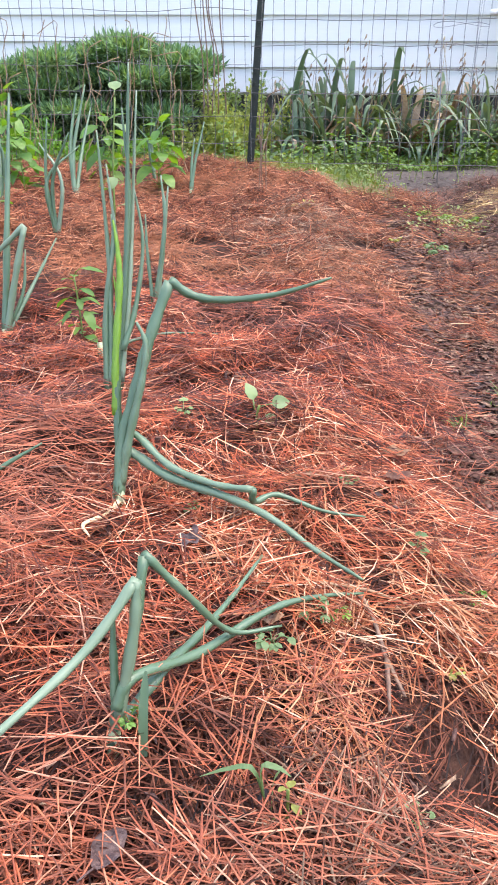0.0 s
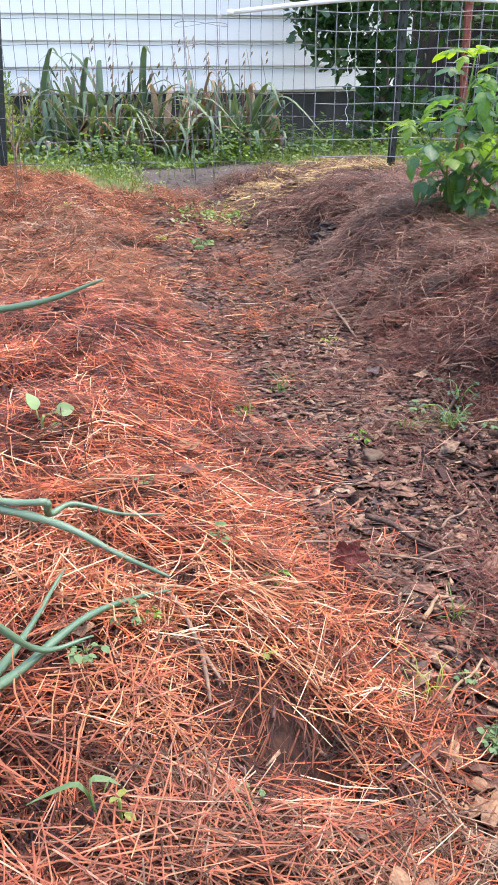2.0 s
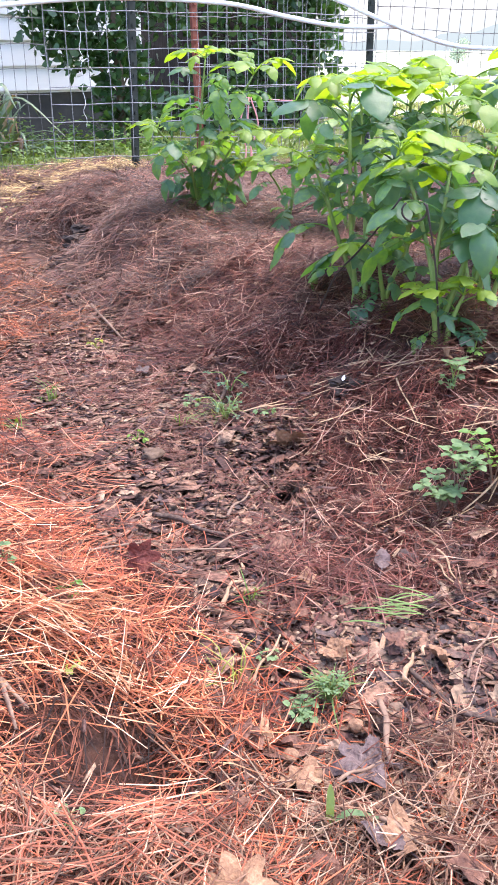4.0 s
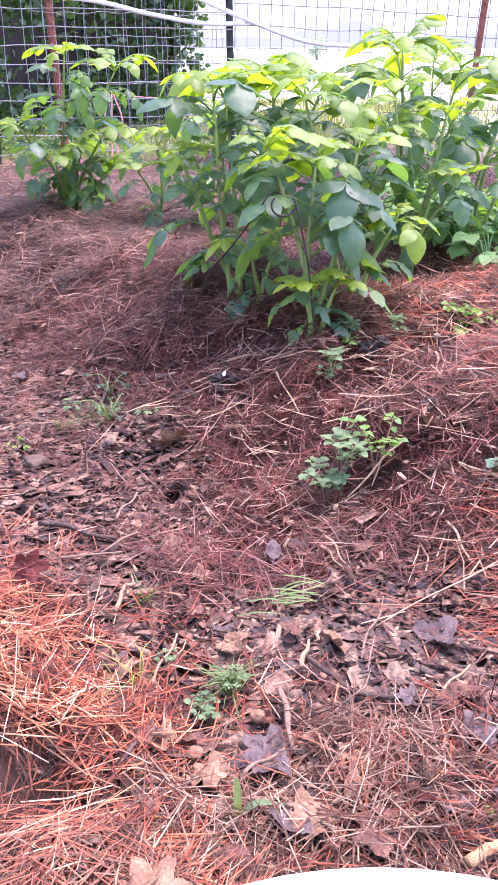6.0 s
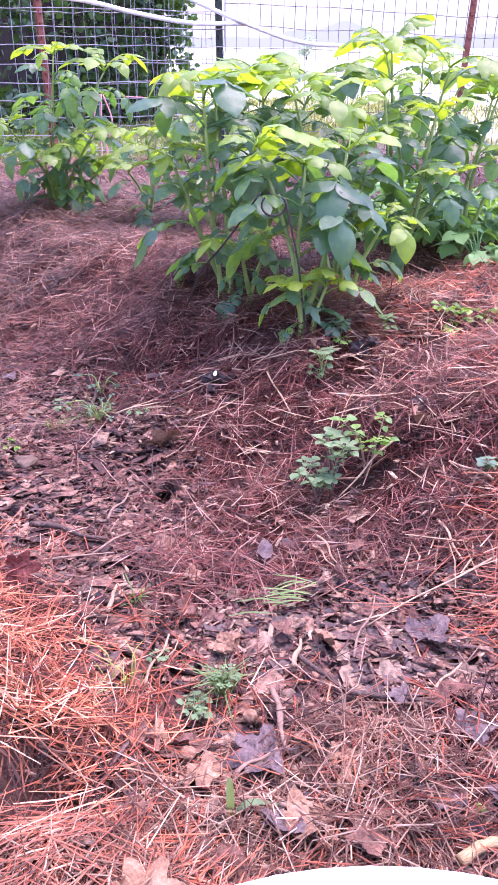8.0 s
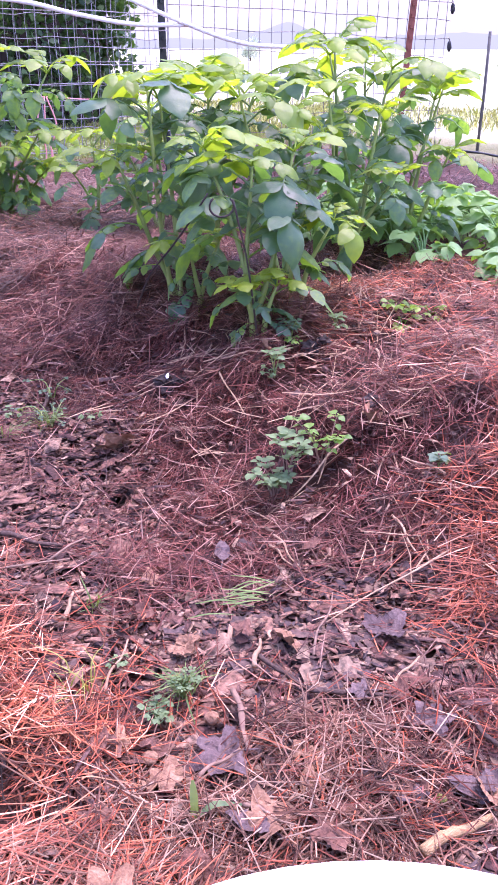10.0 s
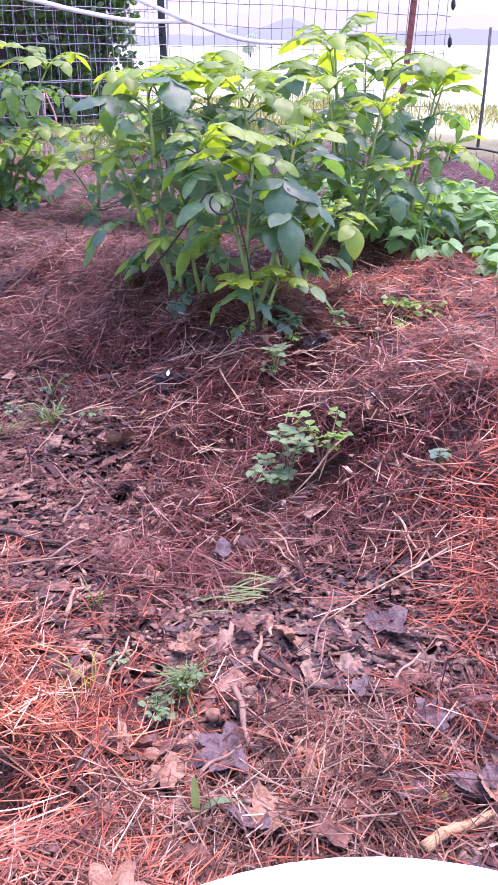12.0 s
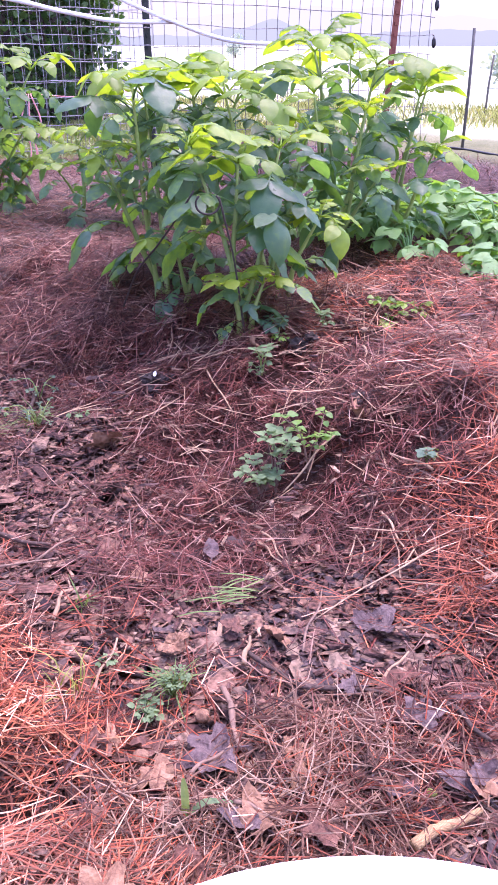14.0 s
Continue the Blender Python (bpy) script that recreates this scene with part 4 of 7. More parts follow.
def compound_leaf(name, mat, seed, reach, blade, up, down, side_drop=30):
    """A stalk that arches over, with three pairs of leaflets growing larger towards a big one at its end, and tiny ones between; it leaves its stem along +x."""
    rnd = random.Random(seed)
    b = Build()
    spine, slope, p = [Vector()], [radians(up)], Vector()
    for i in range(10):
        th = radians(up + (down - up) * ((i + 0.5) / 10) ** 1.3)
        p = p + Vector((math.cos(th), 0.10 * math.sin(0.6 * i + seed), math.sin(th))) * reach / 10
        spine.append(p)
        slope.append(radians(up + (down - up) * ((i + 1) / 10) ** 1.3))
    b.tube(spine, [0.0030 - 0.0002 * i for i in range(11)], 5)

    def frame_at(i):
        return Matrix.Translation(spine[i]) @ pose(0, 0, 0, 0, -math.degrees(slope[i]), 0)
    for i, size, wide in ((4, 0.42, 0.62), (6, 0.66, 0.64), (9, 0.86, 0.66)):
        for side in (-1, 1):
            ln = blade * size * rnd.uniform(0.85, 1.15)
            potato_leaflet(b, frame_at(i) @ pose(0, 0, 0, -side * rnd.uniform(0.4, 1.1) * side_drop, rnd.uniform(0, 18), side * rnd.uniform(50, 74)), ln, ln * wide,
                           rnd.uniform(0.05, 0.4), rnd.uniform(0.05, 0.4))
    for i in (5, 8):
        for side in (-1, 1):
            ln = blade * 0.17 * rnd.uniform(0.7, 1.2)
            potato_leaflet(b, frame_at(i) @ pose(0, 0, 0, -side * 20, 10, side * 70), ln, ln * 0.8, 0.2, 0.2, 4, 2)
    potato_leaflet(b, frame_at(10) @ pose(0, 0, 0, rnd.uniform(-14, 14), rnd.uniform(-4, 14), rnd.uniform(-8, 8)), blade * 1.15, blade * 0.8, rnd.uniform(0.2, 0.6), rnd.uniform(0.2, 0.55))
    return b.mesh(name, mat)


POTATO_LEAVES = [compound_leaf("leaf", POTATO_LEAF, k, 0.15 + 0.014 * (k % 4), 0.080 + 0.008 * (k % 3), 34 + 9 * (k % 3), -6 - 17 * (k % 4), 16) for k in range(12)]
LOW_LEAVES = [compound_leaf("leaf", POTATO_LEAF, k + 20, 0.13 + 0.012 * (k % 3), 0.070 + 0.006 * (k % 3), 12, -22 - 12 * (k % 3), 10) for k in range(6)]
TOP_LEAVES = [compound_leaf("leaf", YOUNG_POTATO_LEAF, k + 40, 0.10 + 0.014 * (k % 3), 0.062 + 0.005 * (k % 3), 46 - 8 * (k % 3), 10 - 18 * (k % 3), 4) for k in range(6)]


def potato_plant(x, y, stems, seed, label="bushy green potato plant with large drooping leaves", full=1.0, bare=0.30):
    """stems: how far each leans to x and y and how high it stands."""
    rnd = random.Random(seed)
    ob = thing("potato_plant", (x, y, ground(x, y)), label, "plant", "potato plants")
    for k, (dx, dy, h) in enumerate(stems):
        bow = rnd.uniform(-0.02, 0.02)
        pts = curve_through([(0.012 * math.cos(2.4 * k), 0.012 * math.sin(2.4 * k), -0.03), (dx * 0.30 + bow, dy * 0.30 - bow, h * 0.36), (dx * 0.66 + bow, dy * 0.66, h * 0.72), (dx, dy, h)], 14)
        stem = part("stem", Build().tube(pts, [0.0072 - 0.00036 * i for i in range(14)], 8).mesh("stem", STEM), ob)
        n = max(4, int(full * h * (1 - bare) / 0.024))
        turn = rnd.uniform(0, 360)
        for i in range(n):
            u = bare + (0.95 - bare) * (i + rnd.uniform(0, 0.7)) / n
            p = pts[min(13, int(u * 13))]
            turn += 137.5 + rnd.uniform(-28, 28)
            low = u < 0.42
            part("leaf", rnd.choice(LOW_LEAVES if low else POTATO_LEAVES), stem, Matrix.Translation(p) @ pose(0, 0, 0, rnd.uniform(-14, 14), rnd.uniform(-12, 16), turn) @ Matrix.Scale(rnd.uniform(0.45, 0.92) * min(1.0, 0.55 + 1.2 * h), 4))
        for i in range(5):
            turn += 137.5
            part("leaf", rnd.choice(TOP_LEAVES), stem, Matrix.Translation(pts[13]) @ pose(0, 0, 0, rnd.uniform(-12, 12), rnd.uniform(-22, 12), turn) @ Matrix.Scale(rnd.uniform(0.55, 1.1) * min(1.0, 0.5 + 1.1 * h), 4))
    return ob


potato_plant(1.21, 1.20, [(0.02, 0.03, 0.31), (0.13, 0.02, 0.33), (-0.03, 0.12, 0.34)], 3, bare=0.42)
potato_plant(1.27, 1.52, [(-0.11, 0.06, 0.30), (-0.05, 0.02, 0.45), (0.04, 0.09, 0.42)], 4, bare=0.22)
potato_plant(1.50, 1.64, [(0.0, 0.02, 0.45), (0.12, -0.04, 0.44), (-0.10, 0.0, 0.42)], 5, bare=0.34)
potato_plant(1.50, 1.40, [(0.01, -0.01, 0.38), (0.12, -0.02, 0.34), (-0.08, 0.06, 0.42)], 6, full=0.8, bare=0.42)
potato_plant(1.70, 1.36, [(-0.02, 0.06, 0.42), (0.07, -0.03, 0.38), (0.02, -0.12, 0.24)], 7, full=0.6, bare=0.36)
potato_plant(1.85, 1.48, [(-0.06, 0.02, 0.50), (0.09, -0.05, 0.46), (0.04, 0.12, 0.49)], 8, full=0.5, bare=0.45)
potato_plant(1.90, 1.32, [(0.05, -0.02, 0.40), (0.02, -0.10, 0.28), (0.15, 0.02, 0.43)], 9, full=0.6, bare=0.34)
potato_plant(1.19, 1.17, [(0.03, -0.02, 0.10), (-0.02, 0.02, 0.09)], 10, "small young potato shoot below the larger plants", 1.4)
potato_plant(1.36, 1.22, [(0.07, -0.04, 0.17), (-0.03, -0.02, 0.15)], 11, "short potato plant with dark leaves")
potato_plant(1.24, 1.40, [(-0.05, -0.02, 0.13), (0.02, -0.04, 0.15)], 12, "short potato plant with dark leaves")
potato_plant(1.52, 2.72, [(0.0, -0.02, 0.51), (-0.20, -0.04, 0.30), (0.14, -0.10, 0.46), (0.05, -0.16, 0.28), (-0.12, -0.12, 0.20), (0.10, -0.14, 0.18)], 21, "tall potato plant beside the green fence post", 1.15, 0.2)
potato_plant(1.60, 2.34, [(0.02, 0.0, 0.27), (-0.07, -0.03, 0.17)], 22, "short yellow-green potato plant")
potato_plant(1.70, 2.12, [(0.0, 0.02, 0.36), (0.10, -0.04, 0.30), (-0.10, 0.0, 0.24)], 23, "short yellow-green potato plant")
potato_plant(2.30, 1.80, [(0.0, 0.0, 0.48), (0.12, -0.08, 0.44), (-0.12, 0.05, 0.46)], 24, full=0.5)

# bent wire support standing among the potatoes
hoop = thing("wire_support", (1.18, 1.158, ground(1.18, 1.158)), "bent dark wire plant support with a loop", "plant support")
pts = curve_through([(0.004, 0, -0.05), (-0.029, 0.001, 0.145), (-0.05, 0.008, 0.24), (-0.058, 0.015, 0.284)], 12)
part("rod", Build().tube(pts, [0.0021] * 12, 6).mesh("rod", ROD), hoop)
pts = [(-0.074 + 0.018 * math.cos(a), 0.029 - 0.014 * math.cos(a), 0.272 + 0.02 * math.sin(a)) for a in [math.pi * (0.25 - 1.5 * i / 14) for i in range(15)]]
part("loop", Build().tube(pts, [0.0021] * 15, 6).mesh("loop", ROD), hoop)
pts = curve_through([(-0.09, 0.05, 0.294), (-0.091, 0.112, 0.225), (-0.092, 0.165, 0.172), (-0.087, 0.239, 0.107), (-0.08, 0.30, 0.02)], 14)
part("rod", Build().tube(pts, [0.0021] * 14, 6).mesh("rod", ROD), hoop)


# ---- onions ----
def hollow_leaf(b, points, r, taper=0.35):
    """A round hollow leaf that thins towards its tip; a kink is where two runs meet."""
    n = 6 * (len(points) - 1) + 1
    pts = curve_through(points, n)
    b.tube(pts, [r * (1 - (1 - taper) * (i / (n - 1)) ** 2) * (0.9 + 0.1 * math.sin(i * 1.7)) for i in range(n)], 9, 0.85)


def onion(at, leaves, label, neck=0.0075):
    """leaves: a radius, a material and one or two runs of points from the neck to the tip, all from the onion's foot."""
    ob = thing("onion_plant", at, label, "plant", "onion plants")
    for r, mat, *runs in leaves:
        b = Build()
        runs = [[(x, y, max(z, ground(at[0] + x, at[1] + y) + 0.026 - at[2]) if math.hypot(x, y) > 0.06 else z) for x, y, z in run] for run in runs]
        for k, run in enumerate(runs):
            last = k == len(runs) - 1
            hollow_leaf(b, run, r * (1 if k == 0 else 0.85), 0.25 if last else 0.85)
        part("leaf", b.mesh("leaf", mat), ob)
    part("neck", Build().tube([(0, 0, -0.02), (0, 0.002, 0.008), (0, 0.006, 0.022)], [neck * 1.05, neck * 1.0, neck * 0.85], 10).mesh("neck", ONION_FOOT), ob, label="pale onion neck")
    return ob


onion((-0.115, 0.54, 0.152), [
    (0.0062, ONION, [(0, 0, 0.01), (0.001, 0.016, 0.035), (-0.001, 0.036, 0.079), (-0.002, 0.054, 0.117)]),
    (0.0064, ONION, [(0.002, 0.01, 0.022), (0.015, 0.047, 0.088), (0.024, 0.08, 0.150)], [(0.024, 0.08, 0.152), (0.058, 0.092, 0.102), (0.098, 0.111, 0.046), (0.147, 0.131, -0.008)]),
    (0.0064, ONION, [(0.003, 0.012, 0.026), (0.018, 0.034, 0.104), (0.021, 0.048, 0.146)], [(0.021, 0.05, 0.147), (-0.017, 0.005, 0.108), (-0.073, -0.055, 0.081), (-0.12, -0.10, 0.06)]),
    (0.0062, ONION, [(0.002, 0.012, 0.04), (0.016, 0.028, 0.061), (0.067, 0.086, 0.035), (0.137, 0.16, 0.017), (0.187, 0.199, -0.001), (0.241, 0.232, -0.028)]),
    (0.0062, ONION, [(0.004, 0.012, 0.022), (0.037, 0.061, 0.018), (0.065, 0.117, 0.016), (0.091, 0.178, 0.018), (0.130, 0.262, 0.034)])],
    "small onion plant with bent blue-green leaves", 0.0068)
onion((-0.175, 0.992, 0.144), [
    (0.0095, ONION, [(0, 0.002, 0.01), (0.005, 0.028, 0.075), (0.024, 0.055, 0.145), (0.043, 0.079, 0.208), (0.07, 0.106, 0.278)],
     [(0.07, 0.106, 0.28), (0.10, 0.108, 0.259), (0.144, 0.10, 0.255), (0.212, 0.088, 0.266), (0.281, 0.078, 0.29)]),
    (0.008, ONION, [(0.003, 0.01, 0.025), (0.015, 0.023, 0.085), (0.034, 0.039, 0.16), (0.041, 0.049, 0.21), (0.03, 0.055, 0.239)]),
    (0.0085, ONION, [(0.0, 0.004, 0.02), (0.001, 0.029, 0.066), (-0.003, 0.065, 0.142), (-0.002, 0.106, 0.231), (0.001, 0.125, 0.27)]),
    (0.0065, ONION_YOUNG, [(-0.004, 0.05, 0.11), (-0.004, 0.08, 0.18), (0.001, 0.125, 0.27), (-0.002, 0.145, 0.315), (-0.008, 0.161, 0.348)]),
    (0.0065, ONION, [(0.004, 0.03, 0.085), (0.022, 0.039, 0.087), (0.071, -0.004, 0.061), (0.131, -0.04, 0.053), (0.18, -0.06, 0.056)],
     [(0.18, -0.06, 0.056), (0.182, -0.045, 0.03), (0.212, -0.028, -0.008), (0.271, -0.045, -0.016), (0.325, -0.049, -0.004)]),
    (0.0088, ONION, [(0.004, 0.02, 0.07), (0.021, 0.028, 0.063), (0.07, -0.008, 0.047), (0.146, -0.05, 0.04), (0.202, -0.088, 0.031), (0.255, -0.138, 0.008), (0.304, -0.192, -0.018)]),
    (0.0042, ONION_DRY, [(0.001, -0.001, 0.008), (-0.01, -0.039, 0.008), (-0.031, -0.085, 0.012), (-0.013, -0.139, 0.006)])],
    "large onion plant with kinked blue-green leaves and one dried leaf", 0.009)
onion((-0.251, 1.43, 0.128), [
    (0.0075, ONION, [(0.001, 0.0, 0.011), (0.004, 0.031, 0.14), (0.002, 0.061, 0.264), (-0.008, 0.09, 0.448)]),
    (0.007, ONION, [(0.009, 0.002, 0.021), (0.021, 0.034, 0.159), (0.017, 0.064, 0.273), (0.004, 0.092, 0.393)]),
    (0.0075, ONION, [(0.017, 0.003, 0.01), (0.029, 0.035, 0.18), (0.044, 0.068, 0.34), (0.036, 0.097, 0.483)]),
    (0.008, ONION, [(0.012, 0.002, 0.01), (0.035, 0.036, 0.22), (0.042, 0.067, 0.359), (0.051, 0.099, 0.553)]),
    (0.007, ONION, [(0.019, 0.003, 0.021), (0.038, 0.036, 0.179), (0.046, 0.068, 0.292), (0.062, 0.1, 0.51)]),
    (0.006, ONION, [(0.026, 0.004, 0.085), (0.049, 0.038, 0.158), (0.063, 0.07, 0.262), (0.049, 0.099, 0.354)]),
    (0.008, ONION, [(-0.007, -0.001, 0.0), (-0.005, 0.03, 0.14), (0.012, 0.063, 0.263), (0.007, 0.092, 0.307)]),
    (0.006, ONION_YOUNG, [(-0.002, 0, 0), (0.012, 0.015, 0.099), (0.017, 0.03, 0.17), (0.012, 0.04, 0.21)])],
    "tall upright onion plant with many green leaves", 0.009)
onion((-0.212, 1.874, 0.166), [
    (0.0075, ONION, [(-0.002, -0.0, 0.007), (0.024, 0.033, 0.178), (0.017, 0.062, 0.283)]),
    (0.0075, ONION, [(0.003, 0.0, 0.007), (0.02, 0.032, 0.141), (0.032, 0.064, 0.259)]),
    (0.006, ONION, [(-0.006, -0.001, 0.007), (-0.017, 0.028, 0.116), (-0.021, 0.058, 0.198)])], "upright onion plant with three green leaves")
onion((-0.722, 3.6, 0.136), [
    (0.012, ONION, [(0, 0, 0), (-0.008, 0.083, 0.174), (0.039, 0.202, 0.43)]),
    (0.011, ONION, [(0, 0, 0), (-0.02, 0.093, 0.196), (0.004, 0.187, 0.398)]),
    (0.01, ONION, [(0.004, 0, 0), (0.017, 0.135, 0.169), (0.044, 0.27, 0.338)])], "upright onion plant with stout green leaves")
onion((-0.254, 3.793, 0.123), [
    (0.01, ONION, [(0, 0, 0), (0.017, 0.058, 0.123), (0.059, 0.136, 0.291)]),
    (0.009, ONION, [(0, 0, 0), (0.005, 0.068, 0.145), (0.017, 0.105, 0.224)])], "small upright onion plant")
onion((-0.539, 1.787, 0.118), [
    (0.01, ONION, [(0, 0, 0), (0.003, 0.105, 0.226), (0.007, 0.23, 0.493)]),
    (0.01, ONION, [(0, 0.005, 0), (0.026, 0.029, 0.119), (0.054, 0.054, 0.236)], [(0.054, 0.054, 0.238), (0.0, 0.05, 0.19), (-0.07, 0.04, 0.14)]),
    (0.006, ONION, [(0, 0, 0), (0.049, 0.107, 0.099), (0.09, 0.195, 0.184)]),
    (0.006, ONION, [(-0.006, 0.01, 0), (0.038, 0.042, 0.091), (0.044, 0.084, 0.181)])], "onion plant with a folded leaf")
onion((-0.40, 1.0, 0.143), [(0.006, ONION, [(0, 0, 0), (0.05, 0.045, 0.025), (0.11, 0.07, 0.057)])], "onion plant with a low leaning leaf")
onion((-0.30, 1.62, 0.142), [(0.005, ONION, [(0, 0, 0.0), (0.066, 0.035, 0.012), (0.133, 0.072, 0.006), (0.25, 0.127, -0.005)])], "onion plant with one fallen leaf")
for ox, oy, oh in ((-0.95, 3.3, 0.4), (-1.1, 2.7, 0.42), (-0.62, 2.75, 0.36), (-0.45, 4.2, 0.35)):
    rnd = random.Random(int(ox * 100))
    onion((ox, oy, ground(ox, oy)), [(0.009, ONION, [(0, 0, 0), (rnd.uniform(-0.03, 0.03), 0.02, oh * 0.5), (rnd.uniform(-0.08, 0.08), rnd.uniform(-0.05, 0.1), oh * rnd.uniform(0.7, 1.1))]) for k in range(4)],
          "upright onion plant among the mulch")


# ---- other garden plants ----
def leafy_plant(name, x, y, height, leaves, size, mat, label, category, seed, width=0.7, lean=0.1, group=""):
    """A stem with broad single leaves round it."""
    rnd = random.Random(seed)
    ob = thing(name, (x, y, ground(x, y)), label, category, group)
    dx, dy = rnd.uniform(-lean, lean) * height, rnd.uniform(-lean, lean) * height
    pts = curve_through([(0, 0, -0.02), (dx * 0.3, dy * 0.3, height * 0.5), (dx, dy, height)], 9)
    stem = part("stem", Build().tube(pts, [0.0012 + 0.006 * height * (1 - 0.06 * i) for i in range(9)], 6).mesh("stem", STEM), ob)
    kinds = []
    for k in range(3):
        b = Build()
        st = size * 0.45
        b.tube([(0, 0, 0), (st * 0.5, 0, st * 0.25), (st, 0, st * 0.3)], [size * 0.02, size * 0.018, size * 0.015], 5)
        leaflet(b, pose(st, 0, st * 0.3, rnd.uniform(-12, 12), rnd.uniform(5, 30), 0), size, size * width, rnd.uniform(0.25, 0.5), rnd.uniform(0.1, 0.3))
        kinds.append(b.mesh("leaf", mat))
    turn = rnd.uniform(0, 360)
    for i in range(leaves):
        s = 0.15 + 0.85 * i / max(1, leaves - 1)
        turn += 137.5 + rnd.uniform(-20, 20)
        part("leaf", kinds[i % 3], stem, Matrix.Translation(pts[min(8, int(s * 8))]) @ pose(0, 0, 0, 0, rnd.uniform(-40, 10) - 25 * (s > 0.9), turn) @ Matrix.Scale(rnd.uniform(0.7, 1.1), 4))
    return ob


leafy_plant("pepper_plant", -0.349, 1.70, 0.14, 20, 0.044, WEED, "young pepper plant with small glossy leaves", "plant", 1, 0.5)
leafy_plant("squash_plant", -0.40, 3.85, 0.28, 30, 0.095, WEED, "broad-leaved bright green vegetable plant", "plant", 2, 0.62)
leafy_plant("squash_plant", -0.62, 3.95, 0.26, 26, 0.095, WEED, "broad-leaved bright green vegetable plant", "plant", 3, 0.62)
leafy_plant("squash_plant", -0.95, 3.7, 0.32, 30, 0.10, WEED, "broad-leaved bright green vegetable plant", "plant", 4, 0.62)
leafy_plant("squash_plant", -1.1, 4.0, 0.34, 30, 0.10, WEED, "broad-leaved bright green vegetable plant", "plant", 5, 0.62)
leafy_plant("squash_plant", -0.88, 2.75, 0.22, 10, 0.11, WEED, "broad-leaved bright green vegetable plant", "plant", 8, 0.8)
leafy_plant("okra_plant", -0.47, 3.0, 0.40, 7, 0.055, SPROUT, "slender okra seedling with pale leaves at the top", "plant", 6, 0.9)

bean = thing("bean_seedling", (0.013, 1.26, ground(0.013, 1.26)), "bean seedling with two pale heart-shaped leaves", "seedling")
part("stem", Build().tube(curve_through([(0, 0, -0.01), (0.0, 0, 0.02), (0.004, 0.002, 0.035)], 6), [0.0022] * 6, 6).mesh("stem", STEM), bean)
for m, s in ((pose(-0.004, 0.0, 0.028, 0, -62, 130), 0.031), (pose(0.008, 0.0, 0.034, 48, -8, 8), 0.031), (pose(0.0, -0.004, 0.012, 40, -5, -10), 0.024)):
    b = Build()
    b.tube([(0, 0, 0), (s * 0.5, 0, s * 0.15)], [0.0012] * 2, 5)
    leaflet(b, Matrix.Translation((s * 0.5, 0, s * 0.15)), s, s * 0.8, 0.2, 0.5, 6, 0.6)
    part("leaf", b.mesh("leaf", SPROUT), bean, m)

maize = thing("corn_seedling", (0.013, 0.479, ground(0.013, 0.479)), "tiny seedling with narrow pale leaves", "seedling")
for pts, w in (([(0, 0, 0), (-0.01, 0.012, 0.026), (-0.03, 0.014, 0.024), (-0.052, 0.012, 0.018)], 0.003), ([(0, 0, 0), (-0.004, 0.01, 0.03), (0.01, 0.014, 0.026), (0.02, 0.01, 0.02)], 0.0035),
               ([(0.004, 0, -0.01), (0.006, 0.006, 0.02), (0.012, 0.01, 0.028)], 0.0035)):
    q = curve_through(pts, 9)
    part("leaf", Build().blade(q, [w * math.sin(math.pi * (0.15 + 0.82 * i / 8)) for i in range(9)], (0.2, 1, 0)).mesh("leaf", PALE_WEED), maize)
sprig = leafy_plant("weed_sprig", 0.03, 0.472, 0.03, 5, 0.012, YELLOW_WEED, "small yellow-green weed sprig", "weed", 9)

blade_ = thing("grass_sprout", (0.383, 0.460, ground(0.383, 0.460)), "single upright pale green grass shoot", "sprout")
q = curve_through([(0, 0, -0.005), (0.002, 0.002, 0.022), (0.004, 0.006, 0.045)], 8)
part("leaf", Build().blade(q, [0.003, 0.0036, 0.004, 0.004, 0.004, 0.0037, 0.003, 0.0012], (1, -0.8, 0)).mesh("leaf", SPROUT), blade_)
q = curve_through([(0.004, -0.002, 0.004), (0.02, -0.01, 0.014), (0.045, -0.03, 0.008)], 8)
part("leaf", Build().blade(q, [0.002, 0.0035, 0.004, 0.004, 0.0038, 0.003, 0.002, 0.0008], (0.5, 1, 0)).mesh("leaf", PALE_WEED), blade_)
neck = thing("grass_sprout", (-0.088, 0.527, ground(-0.088, 0.527)), "narrow green shoot beside the onion", "sprout")
q = curve_through([(0, 0, -0.005), (0.0, 0.012, 0.03), (0.002, 0.028, 0.062)], 8)
part("leaf", Build().blade(q, [0.003, 0.0036, 0.004, 0.004, 0.004, 0.0037, 0.003, 0.001], (1, 0.2, 0)).mesh("leaf", ONION), neck)


